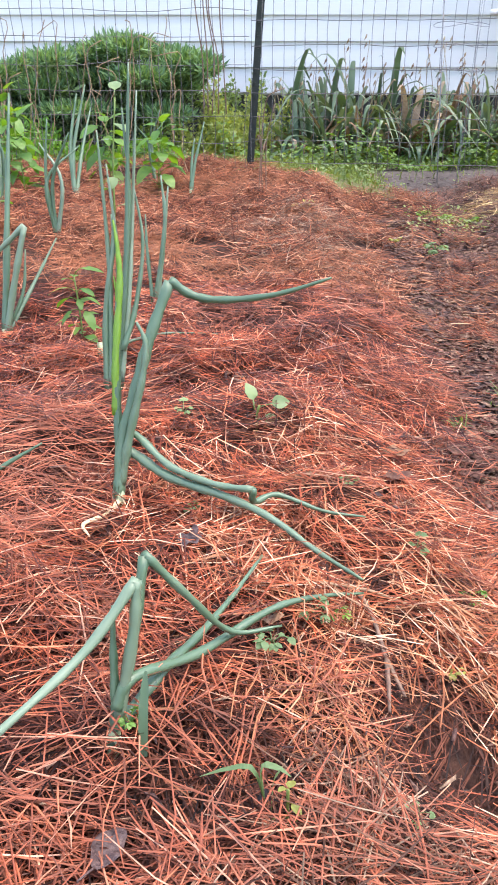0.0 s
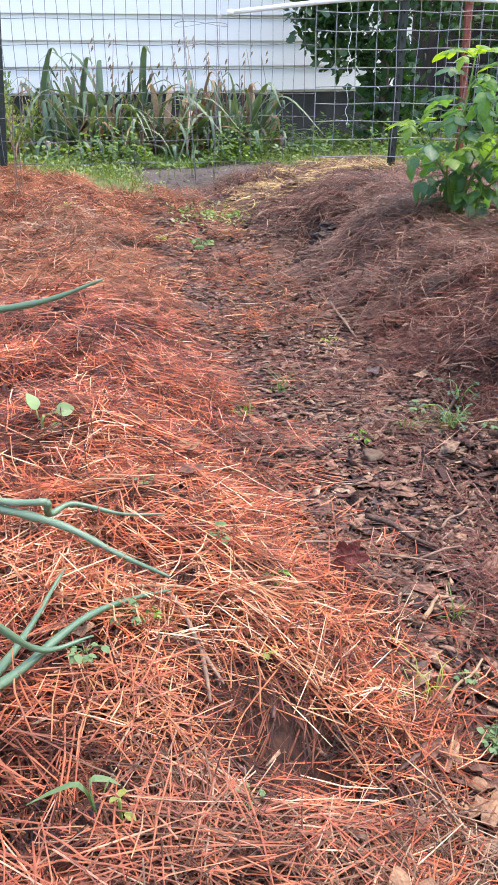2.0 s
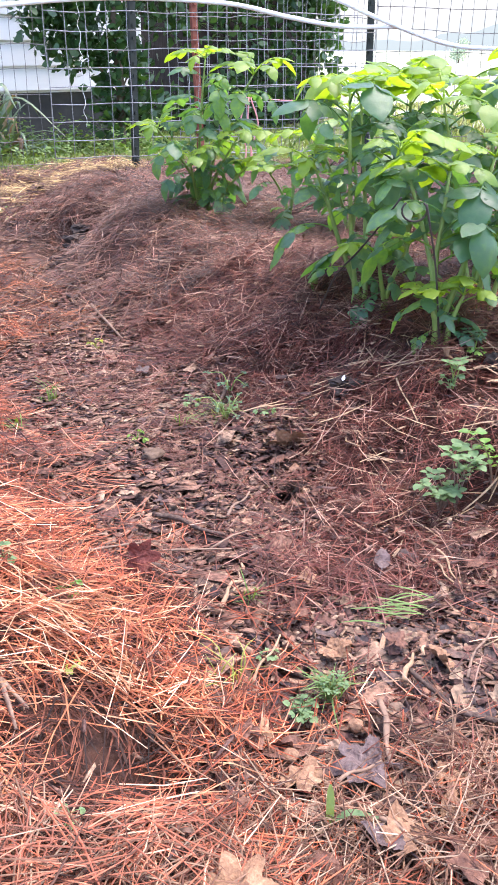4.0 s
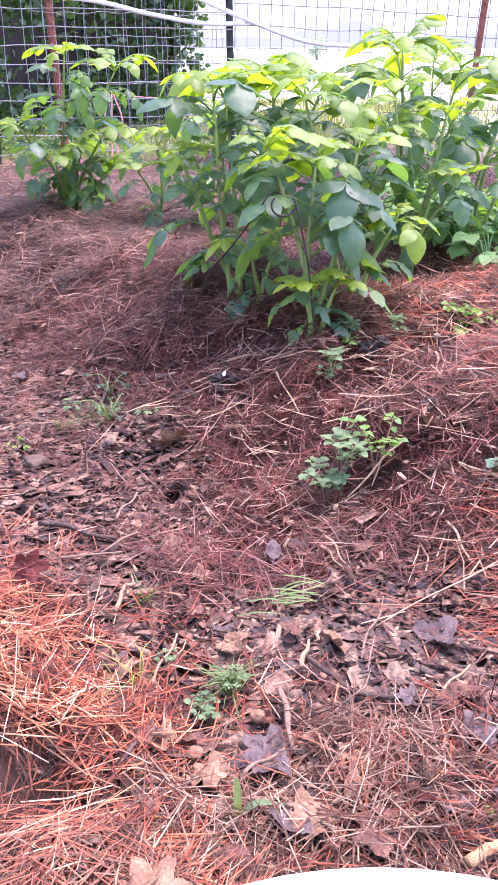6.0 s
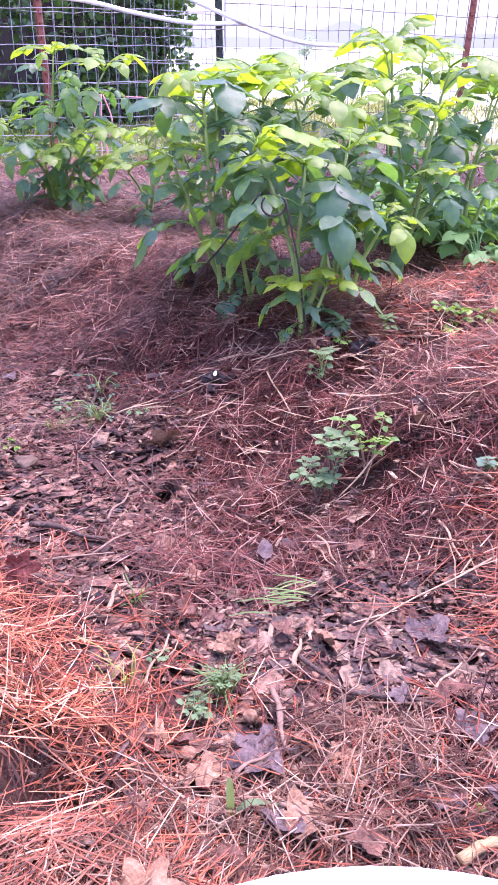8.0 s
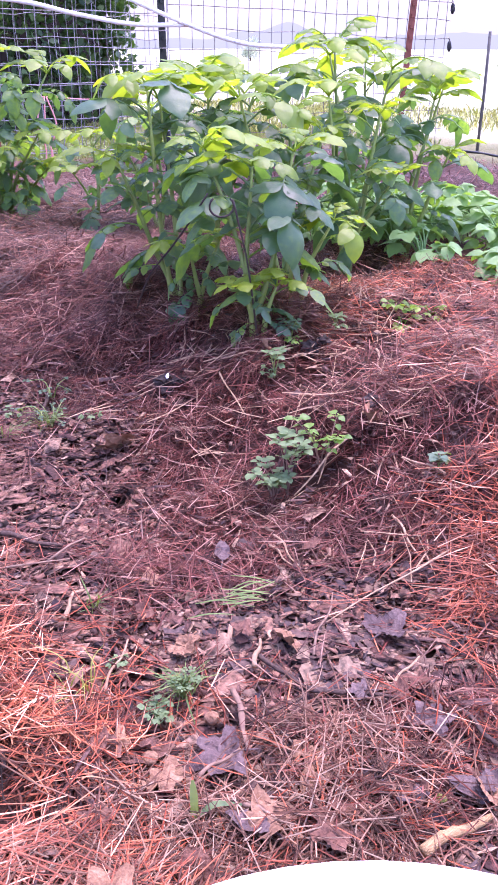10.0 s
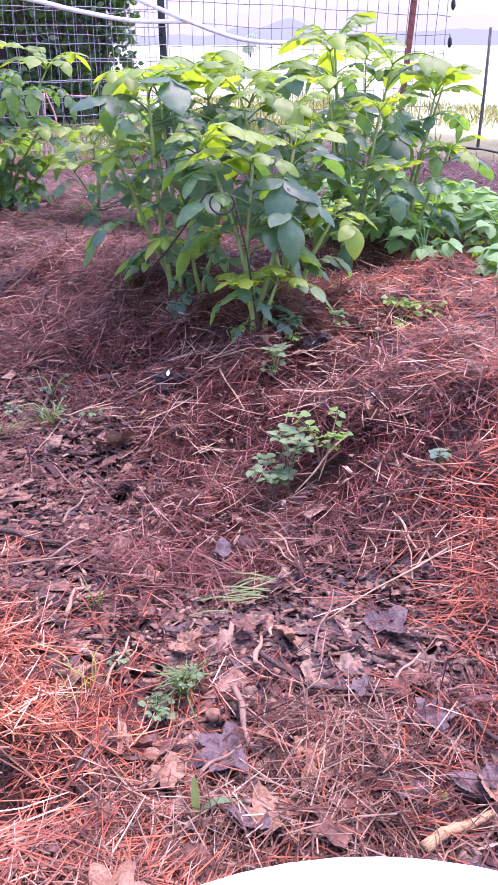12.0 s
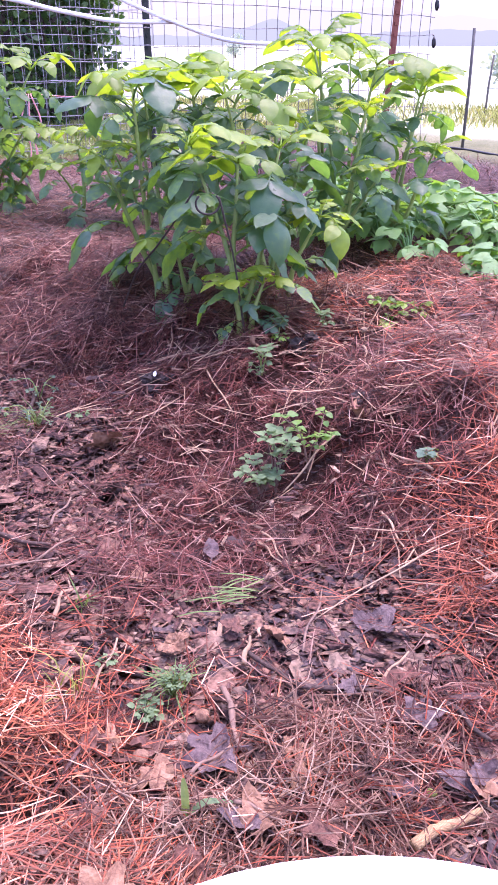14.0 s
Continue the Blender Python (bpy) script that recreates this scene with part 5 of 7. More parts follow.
def rosette(name, x, y, r, leaves, mat, label, seed, rise=0.5, category="weed"):
    """A low weed: small stalked leaves from one root."""
    rnd = random.Random(seed)
    ob = thing(name, (x, y, ground(x, y)), label, category)
    kinds = []
    for k in range(3):
        b = Build()
        ln = r * rnd.uniform(0.5, 1.0)
        pts = curve_through([(0, 0, 0), (ln * 0.5, 0, ln * rise), (ln, 0, ln * rise * rnd.uniform(0.7, 1.3))], 5)
        b.tube(pts, [r * 0.03] * 5, 4)
        for a in (-55, 0, 55):
            leaflet(b, Matrix.Translation(pts[-1]) @ pose(0, 0, 0, rnd.uniform(-20, 20), rnd.uniform(-10, 35), a), r * 0.5, r * 0.4, 0.3, 0.25, 4, 0.6)
        kinds.append(b.mesh("leaf", mat))
    for i in range(leaves):
        part("leaf", rnd.choice(kinds), ob, pose(0, 0, 0.012, rnd.uniform(-10, 10), rnd.uniform(-25, 10), 360 * i / leaves + rnd.uniform(-25, 25)) @ Matrix.Scale(rnd.uniform(0.6, 1.1), 4))
    return ob


def tuft(x, y, h, blades, mat, label, seed, flop=1.15, name="grass_tuft"):
    """A tuft of thin grass blades."""
    rnd = random.Random(seed)
    ob = thing(name, (x, y, ground(x, y)), label, "grass")
    kinds = []
    for k in range(3):
        ln = h * rnd.uniform(0.7, 1.1)
        q = curve_through([(0, 0, -0.004), (ln * 0.25 * flop, 0, ln * 0.5), (ln * 0.8 * flop, ln * rnd.uniform(-0.1, 0.1), ln * rnd.uniform(0.35, 0.75))], 7)
        kinds.append(Build().blade(q, [0.0008, 0.001, 0.001, 0.0009, 0.0008, 0.0006, 0.0002], (0, 1, 0)).mesh("blade", mat))
    for i in range(blades):
        part("blade", rnd.choice(kinds), ob, pose(rnd.gauss(0, h * 0.12), rnd.gauss(0, h * 0.12), 0, rnd.uniform(-20, 20), rnd.uniform(-40, 20), rnd.uniform(0, 360)) @ Matrix.Scale(rnd.uniform(0.6, 1.2), 4))
    return ob


GRASS = "small tuft of green grass in the wood chips"
for i, (x, y, h, k) in enumerate(((0.793, 1.375, 0.06, 26), (0.723, 1.404, 0.04, 14), (0.415, 1.522, 0.045, 18), (0.537, 1.657, 0.05, 16), (0.513, 0.817, 0.035, 12),
                                  (0.494, 0.60, 0.045, 30), (0.50, 0.615, 0.035, 24))):
    tuft(x, y, h, k, GRASS_LEAF, GRASS, i + 1, 1.5)
flat = thing("grass_bundle", (0.66, 0.675, ground(0.66, 0.675) + 0.02), "flattened bundle of pale green grass lying on the litter", "grass")
rnd = random.Random(77)
for i in range(15):
    a, ln = radians(-42) + rnd.gauss(0, 0.22), rnd.uniform(0.04, 0.085)
    ox, oy = rnd.gauss(0, 0.022) * math.cos(radians(-42)), rnd.gauss(0, 0.022) * math.sin(radians(-42)) + rnd.gauss(0, 0.006)
    q = curve_through([(ox - ln * 0.5 * math.cos(a), oy - ln * 0.5 * math.sin(a), rnd.uniform(0, 0.006)), (ox + rnd.gauss(0, 0.003), oy + rnd.gauss(0, 0.003), rnd.uniform(0.002, 0.012)), (ox + ln * 0.5 * math.cos(a + 0.2), oy + ln * 0.5 * math.sin(a + 0.2), rnd.uniform(-0.002, 0.008))], 7)
    part("blade", Build().blade(q, [0.0005, 0.001, 0.0012, 0.0012, 0.001, 0.0008, 0.0003], (-a, 1, 0.3)).mesh("blade", GRASS_LEAF), flat)
tuft(0.426, 0.697, 0.08, 9, YELLOW_WEED, "limp yellow-green grass stalks", 31, 1.3)
tuft(0.40, 0.70, 0.05, 7, YELLOW_WEED, "limp yellow-green grass stalks", 32, 1.3)
for i, (x, y, r, k, mat) in enumerate((
        (0.069, 0.725, 0.022, 6, PALE_WEED), (0.022, 0.656, 0.022, 6, PALE_WEED), (0.10, 0.735, 0.016, 5, WEED), (0.209, 0.892, 0.02, 5, PALE_WEED), (0.271, 0.849, 0.02, 6, WEED),
        (0.142, 0.504, 0.014, 4, PALE_WEED), (0.688, 3.119, 0.045, 12, PALE_WEED), (0.87, 3.80, 0.035, 14, WEED), (0.95, 3.7, 0.035, 14, WEED), (0.80, 3.95, 0.035, 14, WEED), (0.212, 3.264, 0.04, 9, YELLOW_WEED),
        (-0.077, 0.988, 0.018, 5, PALE_WEED), (-0.106, 1.259, 0.02, 5, SPROUT), (0.139, 1.049, 0.018, 6, PALE_WEED), (0.55, 3.2, 0.035, 8, YELLOW_WEED),
        (0.445, 0.596, 0.022, 6, PALE_WEED), (0.468, 0.70, 0.016, 6, PALE_WEED), (0.77, 1.46, 0.02, 6, PALE_WEED), (0.83, 1.40, 0.022, 6, PALE_WEED), (0.845, 1.28, 0.02, 6, PALE_WEED),
        (1.10, 1.045, 0.024, 7, PALE_WEED), (1.22, 1.10, 0.026, 7, WEED), (1.32, 1.06, 0.02, 6, PALE_WEED), (1.049, 0.629, 0.022, 6, PALE_WEED), (0.76, 1.95, 0.02, 5, YELLOW_WEED),
        (-0.10, 0.545, 0.018, 5, WEED), (0.60, 1.36, 0.02, 5, WEED))):
    rosette("weed", x, y, r, k, mat, "small " + {PALE_WEED: "grey-green", WEED: "green", SPROUT: "pale green", YELLOW_WEED: "yellowing"}[mat] + " weed growing through the mulch", i + 60)
flower = rosette("weed", 0.215, 0.684, 0.012, 5, YELLOW_WEED, "tiny yellow weed sprig on the straw", 99)
for i, (x, y) in enumerate(((1.44, 0.99), (1.50, 0.96), (1.47, 1.03))):
    rosette("weed", x, y, 0.035, 8, WEED, "low green weed on the ridge", 110 + i)

def whorled_weed(x, y, tall, stems, size, mat, label, seed, flop=0.5, stalk=None, category="weed"):
    """A low weed of thin arching stems that carry small round leaves in pairs and a whorl at the tip."""
    rnd = random.Random(seed)
    ob = thing("weed", (x, y, ground(x, y) + 0.008), label, category)
    kinds = []
    for k in range(3):
        b = Build()
        b.tube([(0, 0, 0), (size * 0.35, 0, size * 0.08)], [size * 0.035] * 2, 4)
        leaflet(b, pose(size * 0.3, 0, size * 0.08, rnd.uniform(-15, 15), rnd.uniform(-15, 20), 0), size, size * 0.92, rnd.uniform(0.1, 0.35), rnd.uniform(0.1, 0.5), 5, 0.6)
        kinds.append(b.mesh("leaf", mat))
    for k in range(stems):
        a, h = 2 * math.pi * (k + rnd.uniform(-0.35, 0.35)) / stems, tall * rnd.uniform(0.55, 1.1)
        out = h * flop * rnd.uniform(0.5, 1.3)
        pts = curve_through([(0, 0, -0.01), (out * 0.4 * math.cos(a), out * 0.4 * math.sin(a), h * 0.6), (out * math.cos(a + 0.3), out * math.sin(a + 0.3), h * (1.0 if flop < 1 else rnd.uniform(0.2, 0.8)))], 8)
        stem = part("stem", Build().tube(pts, [0.0014 - 0.0001 * i for i in range(8)], 5).mesh("stem", stalk or STEM), ob)
        turn = rnd.uniform(0, 360)
        for i in (4, 6):
            turn += 90 + rnd.uniform(-20, 20)
            for side in (0, 180):
                part("leaf", rnd.choice(kinds), stem, Matrix.Translation(pts[i]) @ pose(0, 0, 0, 0, rnd.uniform(-30, 15), turn + side) @ Matrix.Scale(rnd.uniform(0.4, 0.7), 4))
        for q in range(4):
            part("leaf", rnd.choice(kinds), stem, Matrix.Translation(pts[7]) @ pose(0, 0, 0, 0, rnd.uniform(-35, 10), turn + 90 * q + rnd.uniform(-15, 15)) @ Matrix.Scale(rnd.uniform(0.65, 1.05), 4))
    return ob


whorled_weed(0.892, 0.838, 0.055, 10, 0.017, PALE_WEED, "bushy weed with round blue-green leaves on thin reddish stems", 401, 0.55, TWIG)
whorled_weed(0.920, 0.835, 0.105, 5, 0.024, PALE_WEED, "taller weed sprig with pale round leaves", 402, 0.25, TWIG)
whorled_weed(0.975, 0.810, 0.085, 5, 0.020, WEED, "fresh green round-leaved weed sprig", 403, 0.5, TWIG)
whorled_weed(1.113, 1.05, 0.05, 3, 0.018, PALE_WEED, "small pale weed sprig on the ridge", 404, 0.4)
whorled_weed(1.233, 1.118, 0.03, 4, 0.018, BLUE_WEED, "small pale weed sprig on the ridge", 405, 0.6)
whorled_weed(1.335, 1.085, 0.025, 3, 0.016, PALE_WEED, "small pale weed sprig on the ridge", 406, 0.6)
whorled_weed(1.035, 0.620, 0.022, 2, 0.018, BLUE_WEED, "tiny seedling with two pale leaves", 407, 0.4, None, "seedling")
whorled_weed(0.797, 1.357, 0.06, 7, 0.008, BLUE_WEED, "wilted weed with limp curved stems", 408, 1.2)
whorled_weed(0.885, 1.49, 0.05, 5, 0.009, BLUE_WEED, "wilted weed with limp curved stems", 409, 1.3)
whorled_weed(0.49, 0.60, 0.03, 12, 0.0055, PALE_WEED, "low bushy green weed with fine leaves", 410, 0.7)
whorled_weed(0.446, 0.60, 0.016, 3, 0.013, PALE_WEED, "wilted weed with limp pale leaves", 411, 1.2)


def lump(name, x, y, r, mat, label, category, seed, flat=0.7, rough=0.35, sink=0.3, soft=True):
    """A rounded uneven lump resting on the ground."""
    bm = bmesh.new()
    bmesh.ops.create_icosphere(bm, subdivisions=3, radius=r)
    for v in bm.verts:
        v.co *= 1 + rough * noise.noise(v.co * (1.6 / r) + Vector((seed, 0, 0))) + 0.4 * rough * noise.noise(v.co * (4.5 / r) + Vector((0, seed, 0)))
        v.co.z *= flat
    me = bpy.data.meshes.new(name)
    bm.to_mesh(me)
    bm.free()
    me.polygons.foreach_set("use_smooth", [soft] * len(me.polygons))
    me.materials.append(mat)
    ob = new(name, me)
    ob.matrix_basis = pose(x, y, ground(x, y) + r * flat * (1 - sink) + 0.006, 0, 0, seed * 50)
    return tagged(ob, label, category)


for i, (x, y, r) in enumerate(((1.249, 1.077, 0.016), (1.272, 1.062, 0.012), (1.235, 1.062, 0.010), (1.621, 1.045, 0.022), (1.645, 1.06, 0.015), (1.562, 0.927, 0.018), (1.54, 0.915, 0.011), (1.10, 0.80, 0.016),
                               (1.008, 1.25, 0.017), (1.022, 1.222, 0.012), (0.988, 1.228, 0.010), (0.998, 1.262, 0.011),
                               (1.165, 3.10, 0.05), (1.20, 3.13, 0.035), (1.13, 3.07, 0.03), (1.09, 3.0, 0.042), (1.06, 2.97, 0.025), (1.12, 3.03, 0.028))):
    lump("soil_clod", x, y, r, SOIL, "dark crumbly clod of soil in the straw", "soil", i + 1, 0.6, 1.0, 0.6, False)
lump("stone", 0.598, 1.288, 0.019, STONE, "flat rounded grey-brown stone on the path", "stone", 71, 0.5, 0.5, 0.5)
for i, (x, y, r, mat) in enumerate(((0.484, 0.545, 0.0085, TAN_LEAF), (0.395, 0.545, 0.009, TAN_LEAF), (0.575, 0.30, 0.006, YELLOW_WEED), (1.36, 0.995, 0.007, STALK), (1.475, 0.90, 0.007, STALK))):
    lump("nut", x, y, r, mat, "small round dry seed husk among the litter", "seed", i + 30, 0.85, 0.15, 0.2)

# strawberry patch beyond the potatoes
rnd = random.Random(5)
for i in range(48):
    x = 1.86 + 0.15 * (i % 8) + rnd.uniform(-0.05, 0.05)
    y = 0.92 + 0.13 * (i // 8) + 0.105 * (i % 8) + rnd.uniform(-0.05, 0.05)
    tagged(rosette("strawberry_plant", x, y, rnd.uniform(0.09, 0.12), 15, BERRY_LEAF, "leafy green strawberry plant in the patch", 210 + i, 0.8, "plant"), group="strawberry patch")


# ---- irises, shrub and weeds along the house ----
IRIS_BLADES, IRIS_DRY_BLADES = [], []
for k in range(12):
    rnd = random.Random(k + 50)
    ln, arch = rnd.uniform(0.58, 0.84), (0.05, 0.14, 0.28, 0.45, 0.65)[k % 5]
    q = curve_through([(0, 0, 0), (ln * arch * 0.25, 0, ln * 0.5), (ln * arch * 0.9, 0, ln * (0.95 - arch * 0.45)), (ln * arch * 1.7, 0, ln * (1.0 - arch * 1.1))], 13)
    half = 0.020 + 0.004 * (k % 4)
    wid = [half * min(1, 0.03 + 1.7 * (1 - i / 12) ** 0.9) for i in range(13)]
    (IRIS_BLADES if k < 9 else IRIS_DRY_BLADES).append(Build().blade(q, wid, (0, 1, 0), 0.2).mesh("leaf", IRIS if k < 9 else IRIS_DRY))
for k in range(7):
    ln = 0.40 + 0.06 * k
    q = curve_through([(0, 0, 0), (ln * 0.08, 0, ln * 0.4), (ln * (0.16 + 0.02 * k), 0.02, ln * 0.52), (ln * (0.24 + 0.02 * k), 0.03, ln * 0.28), (ln * 0.26, 0.05, ln * (0.12 - 0.03 * k))], 13)
    IRIS_DRY_BLADES.append(Build().blade(q, [0.018 * min(1, 1.2 - (i / 12) ** 2.2 * 1.1) for i in range(13)], (0, 1, 0), 0.5).mesh("leaf", IRIS_DRY))


def iris_clump(x, y, blades, dry, seed, size=1.0):
    rnd = random.Random(seed)
    ob = thing("iris_clump", (x, y, ground(x, y)), "clump of sword-shaped iris leaves with withered brown ones", "plant", "irises by the house")
    for i in range(int(blades * 3.5)):
        old = rnd.random() < dry
        short = rnd.random() < 0.5
        tip = rnd.uniform(-5, 50) if old else rnd.uniform(30, 66) if short else abs(rnd.gauss(0, 20))
        part("leaf", rnd.choice(IRIS_DRY_BLADES if old else IRIS_BLADES), ob,
             pose(rnd.gauss(0, 0.10), rnd.gauss(0, 0.08), -0.01, rnd.uniform(-14, 14), tip, rnd.uniform(0, 360)) @ Matrix.Scale(size * (rnd.uniform(0.5, 0.9) if short else rnd.uniform(0.55, 1.08)), 4))
    for i in range(4):
        hx, hy, hz = rnd.gauss(0, 0.1), rnd.gauss(0, 0.05), size * rnd.uniform(0.5, 0.82)
        b = Build().tube(curve_through([(hx, hy, 0), (hx + 0.01, hy, hz * 0.6), (hx + rnd.uniform(-0.05, 0.05), hy, hz)], 8), [0.0022] * 8, 5)
        for j in range(2):
            b.tube([(hx, hy, hz - 0.05 * j), (hx + 0.012, hy + 0.008, hz - 0.05 * j + 0.02), (hx + 0.015, hy, hz - 0.05 * j + 0.035)], [0.003, 0.008, 0.002], 6)
        part("flower_stalk", b.mesh("flower_stalk", IRIS_DRY), ob, label="withered flower stalk")
    return ob


for i, (x, y, k, dry, s) in enumerate(((0.24, 6.2, 14, 0.5, 0.62), (0.42, 6.25, 26, 0.35, 0.92), (0.62, 6.2, 30, 0.3, 0.9), (0.82, 6.3, 24, 0.35, 0.95), (1.02, 6.25, 10, 0.7, 0.75), (1.20, 6.2, 20, 0.75, 0.88),
                                       (1.36, 6.25, 22, 0.6, 0.92), (1.58, 6.15, 26, 0.35, 0.9), (1.76, 6.2, 20, 0.4, 0.85))):
    iris_clump(x, y, k, dry, i + 300, s)


def crown(name, blobs, count, size, mat, seed, shape="spray", rise=0.5):
    """Many small sprays or leaves scattered through overlapping masses; x, y, z, rx, ry, rz each."""
    rng = np.random.default_rng(seed)
    pts, dirs = [], []
    vol = np.array([q[3] * q[4] * q[5] for q in blobs]) ** 0.67
    for q, share in zip(blobs, vol / vol.sum()):
        n_ = int(count * share)
        d = rng.normal(size=(n_, 3))
        d /= np.linalg.norm(d, axis=1)[:, None]
        r = rng.random(n_) ** 0.35 * (1 + 0.25 * rng.normal(size=n_).clip(-1, 1))
        pts.append(np.array(q[:3]) + d * r[:, None] * np.array(q[3:]))
        dirs.append(d + np.array([0, 0, rise]) + 0.6 * rng.normal(size=(n_, 3)))
    p, d = np.concatenate(pts), np.concatenate(dirs)
    d /= np.linalg.norm(d, axis=1)[:, None]
    s = np.cross(d, rng.normal(size=d.shape))
    s /= np.linalg.norm(s, axis=1)[:, None]
    ln = size * rng.uniform(0.6, 1.3, len(p))[:, None]
    nrm = np.cross(d, s)
    if shape == "spray":
        v = np.stack([p - s * ln * 0.05, p + s * ln * 0.05, p + d * ln * 0.55 + s * ln * 0.09, p + d * ln, p + d * ln * 0.5 - s * ln * 0.09], 1)
    else:
        v = np.stack([p, p + d * ln * 0.35 + s * ln * 0.33, p + d * ln * 0.75 + s * ln * 0.25 - nrm * ln * 0.1, p + d * ln - nrm * ln * 0.2, p + d * ln * 0.45 - s * ln * 0.33 - nrm * ln * 0.05], 1)
    return mesh_of(name, v.reshape(-1, 3), np.arange(len(p) * 5).reshape(-1, 5), mat)


YELLOWISH = leafy("yellow_green_leaf", [(0.1, (0.14, 0.20, 0.06)), (0.5, (0.28, 0.33, 0.11)), (0.9, (0.48, 0.48, 0.22))], 0.55, 0.35)
shrub = thing("juniper_shrub", (-1.15, 6.3, 0), "spreading dark green juniper shrub against the house", "shrub")
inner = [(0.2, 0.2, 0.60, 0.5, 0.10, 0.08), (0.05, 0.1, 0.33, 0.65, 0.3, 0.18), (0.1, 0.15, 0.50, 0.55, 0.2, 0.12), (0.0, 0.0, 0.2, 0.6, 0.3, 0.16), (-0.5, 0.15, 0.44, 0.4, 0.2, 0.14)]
boughs = []
for k, (bx, bz, br) in enumerate(((-0.5, 0.60, 0.14), (-0.32, 0.63, 0.15), (-0.12, 0.68, 0.13), (0.08, 0.71, 0.13), (0.24, 0.745, 0.13), (0.40, 0.755, 0.13), (0.55, 0.71, 0.13), (0.72, 0.66, 0.13), (0.86, 0.63, 0.10),
                                  (-0.55, 0.47, 0.2), (-0.70, 0.56, 0.12), (-0.25, 0.50, 0.2), (0.1, 0.56, 0.2), (0.45, 0.58, 0.2), (0.66, 0.52, 0.16), (-0.4, 0.34, 0.22), (0.0, 0.38, 0.25), (0.4, 0.42, 0.24), (0.6, 0.34, 0.15),
                                  (-1.0, 0.62, 0.2), (-1.2, 0.55, 0.25), (-0.95, 0.42, 0.2))):
    boughs.append((bx, -0.14 + 0.2 * math.sin(k * 2.3), bz - 0.04, br, 0.18, 0.045 + 0.018 * math.sin(k * 1.9)))
# Shade inside the shrub is painted by this darker foliage.
part("inner_foliage", crown("inner_foliage", inner, 22000, 0.05, JUNIPER_SHADED, 6), shrub, label="inner foliage with shade painted in")
part("crown", crown("crown", boughs, 26000, 0.055, JUNIPER, 5, "spray", 0.9), shrub)
part("tip_foliage", crown("tip_foliage", boughs[:15] + boughs[-3:], 2600, 0.085, JUNIPER, 7, "spray", 1.1), shrub, label="feathery pointed shoot tips")
for k in range(6):
    a = k * 1.05
    part("limb", Build().tube(curve_through([(0.05 * math.cos(a), 0.05 * math.sin(a), -0.05), (0.25 * math.cos(a), 0.12 * math.sin(a), 0.3), (0.6 * math.cos(a), 0.2 * math.sin(a), 0.6)], 8),
                              [0.022 - 0.002 * i for i in range(8)], 6).mesh("limb", BARK), shrub)
for i, (x, y, w, h, mat, lab) in enumerate(((-0.30, 6.1, 0.35, 0.32, YELLOWISH, "yellow-green bushy weeds by the fence"), (0.0, 6.3, 0.25, 0.40, YELLOWISH, "yellow-green bushy weeds by the fence"), (-0.15, 6.5, 0.22, 0.46, LAWN_LEAF, "light green bushy weeds by the house"),
                                            (-1.7, 5.6, 0.4, 0.28, WEED, "green bushy weeds behind the fence"), (-1.0, 5.5, 0.5, 0.18, WEED, "green bushy weeds behind the fence"), (-2.2, 6.0, 0.5, 0.35, WEED, "green bushy weeds behind the fence"))):
    ob = thing("bush", (x, y, ground(x, y)), lab, "bush")
    part("foliage", crown("foliage", [(0, 0, h * 0.3, w, 0.25, h * 0.35)] + [(w * (k / 3.5 - 1), 0.05 * math.sin(k * 2.1), h * (0.55 + 0.3 * math.sin(k * 1.7 + i)), w * 0.24, 0.15, h * (0.32 + 0.12 * math.cos(k * 2.9))) for k in range(8)], 3000, 0.027, mat, 70 + i, "leaf"), ob)
    part("stem", Build().tube([(0, 0, -0.03), (0.02, 0, h * 0.5), (0.06, 0, h)], [0.006, 0.005, 0.002], 5).mesh("stem", STEM), ob)


def dry_vine(at, runs, label, mat=STALK, r=0.003):
    ob = thing("dry_vine", at, label, "vine")
    for q in runs:
        part("stem", Build().tube(curve_through(q, 18), [r] * 18, 5).mesh("stem", mat), ob)
    return ob


rnd = random.Random(17)
runs = []
for k in range(24):
    x, y = rnd.uniform(-0.5, 0.6), rnd.uniform(-0.1, 0.1)
    lean, top = rnd.uniform(-0.16, 0.16), rnd.uniform(0.4, 0.78)
    runs.append([(x + lean * s + rnd.uniform(-0.018, 0.018), y + rnd.uniform(-0.02, 0.02), top * s) for s in (0, 0.15, 0.3, 0.45, 0.6, 0.75, 0.9)] + [(x + lean + rnd.uniform(-0.12, 0.12), y, top * rnd.uniform(0.8, 1.0))])
dry_vine((-0.85, 4.35, ground(-0.85, 4.35)), runs, "tangle of dry tan stems at the fence", STALK, 0.0021)
runs = [[(dx, -0.01, 0.25), (dx + rnd.uniform(-0.03, 0.03), 0.01, 0.5), (dx + rnd.uniform(-0.04, 0.04), -0.01, 0.75), (dx + rnd.uniform(-0.05, 0.05), 0.0, 1.1)] for dx in (-0.02, 0.0, 0.02, 0.05, 0.09)]
dry_vine((-0.20, 4.42, ground(-0.2, 4.42)), runs, "dead dark vine climbing the wire fence", TWIG, 0.003)
runs = [[(0, 0, 0), (0.01, 0.0, 0.2), (0.03, 0.0, 0.36), (0.10, 0.02, 0.40)], [(0.03, 0, 0), (0.03, 0.01, 0.2), (0.06, 0.0, 0.34)], [(0.015, 0.01, 0), (0.0, 0, 0.3)]]
dry_vine((0.04, 3.55, ground(0.04, 3.55)), runs, "thin dry upright weed stems", TWIG, 0.0022)

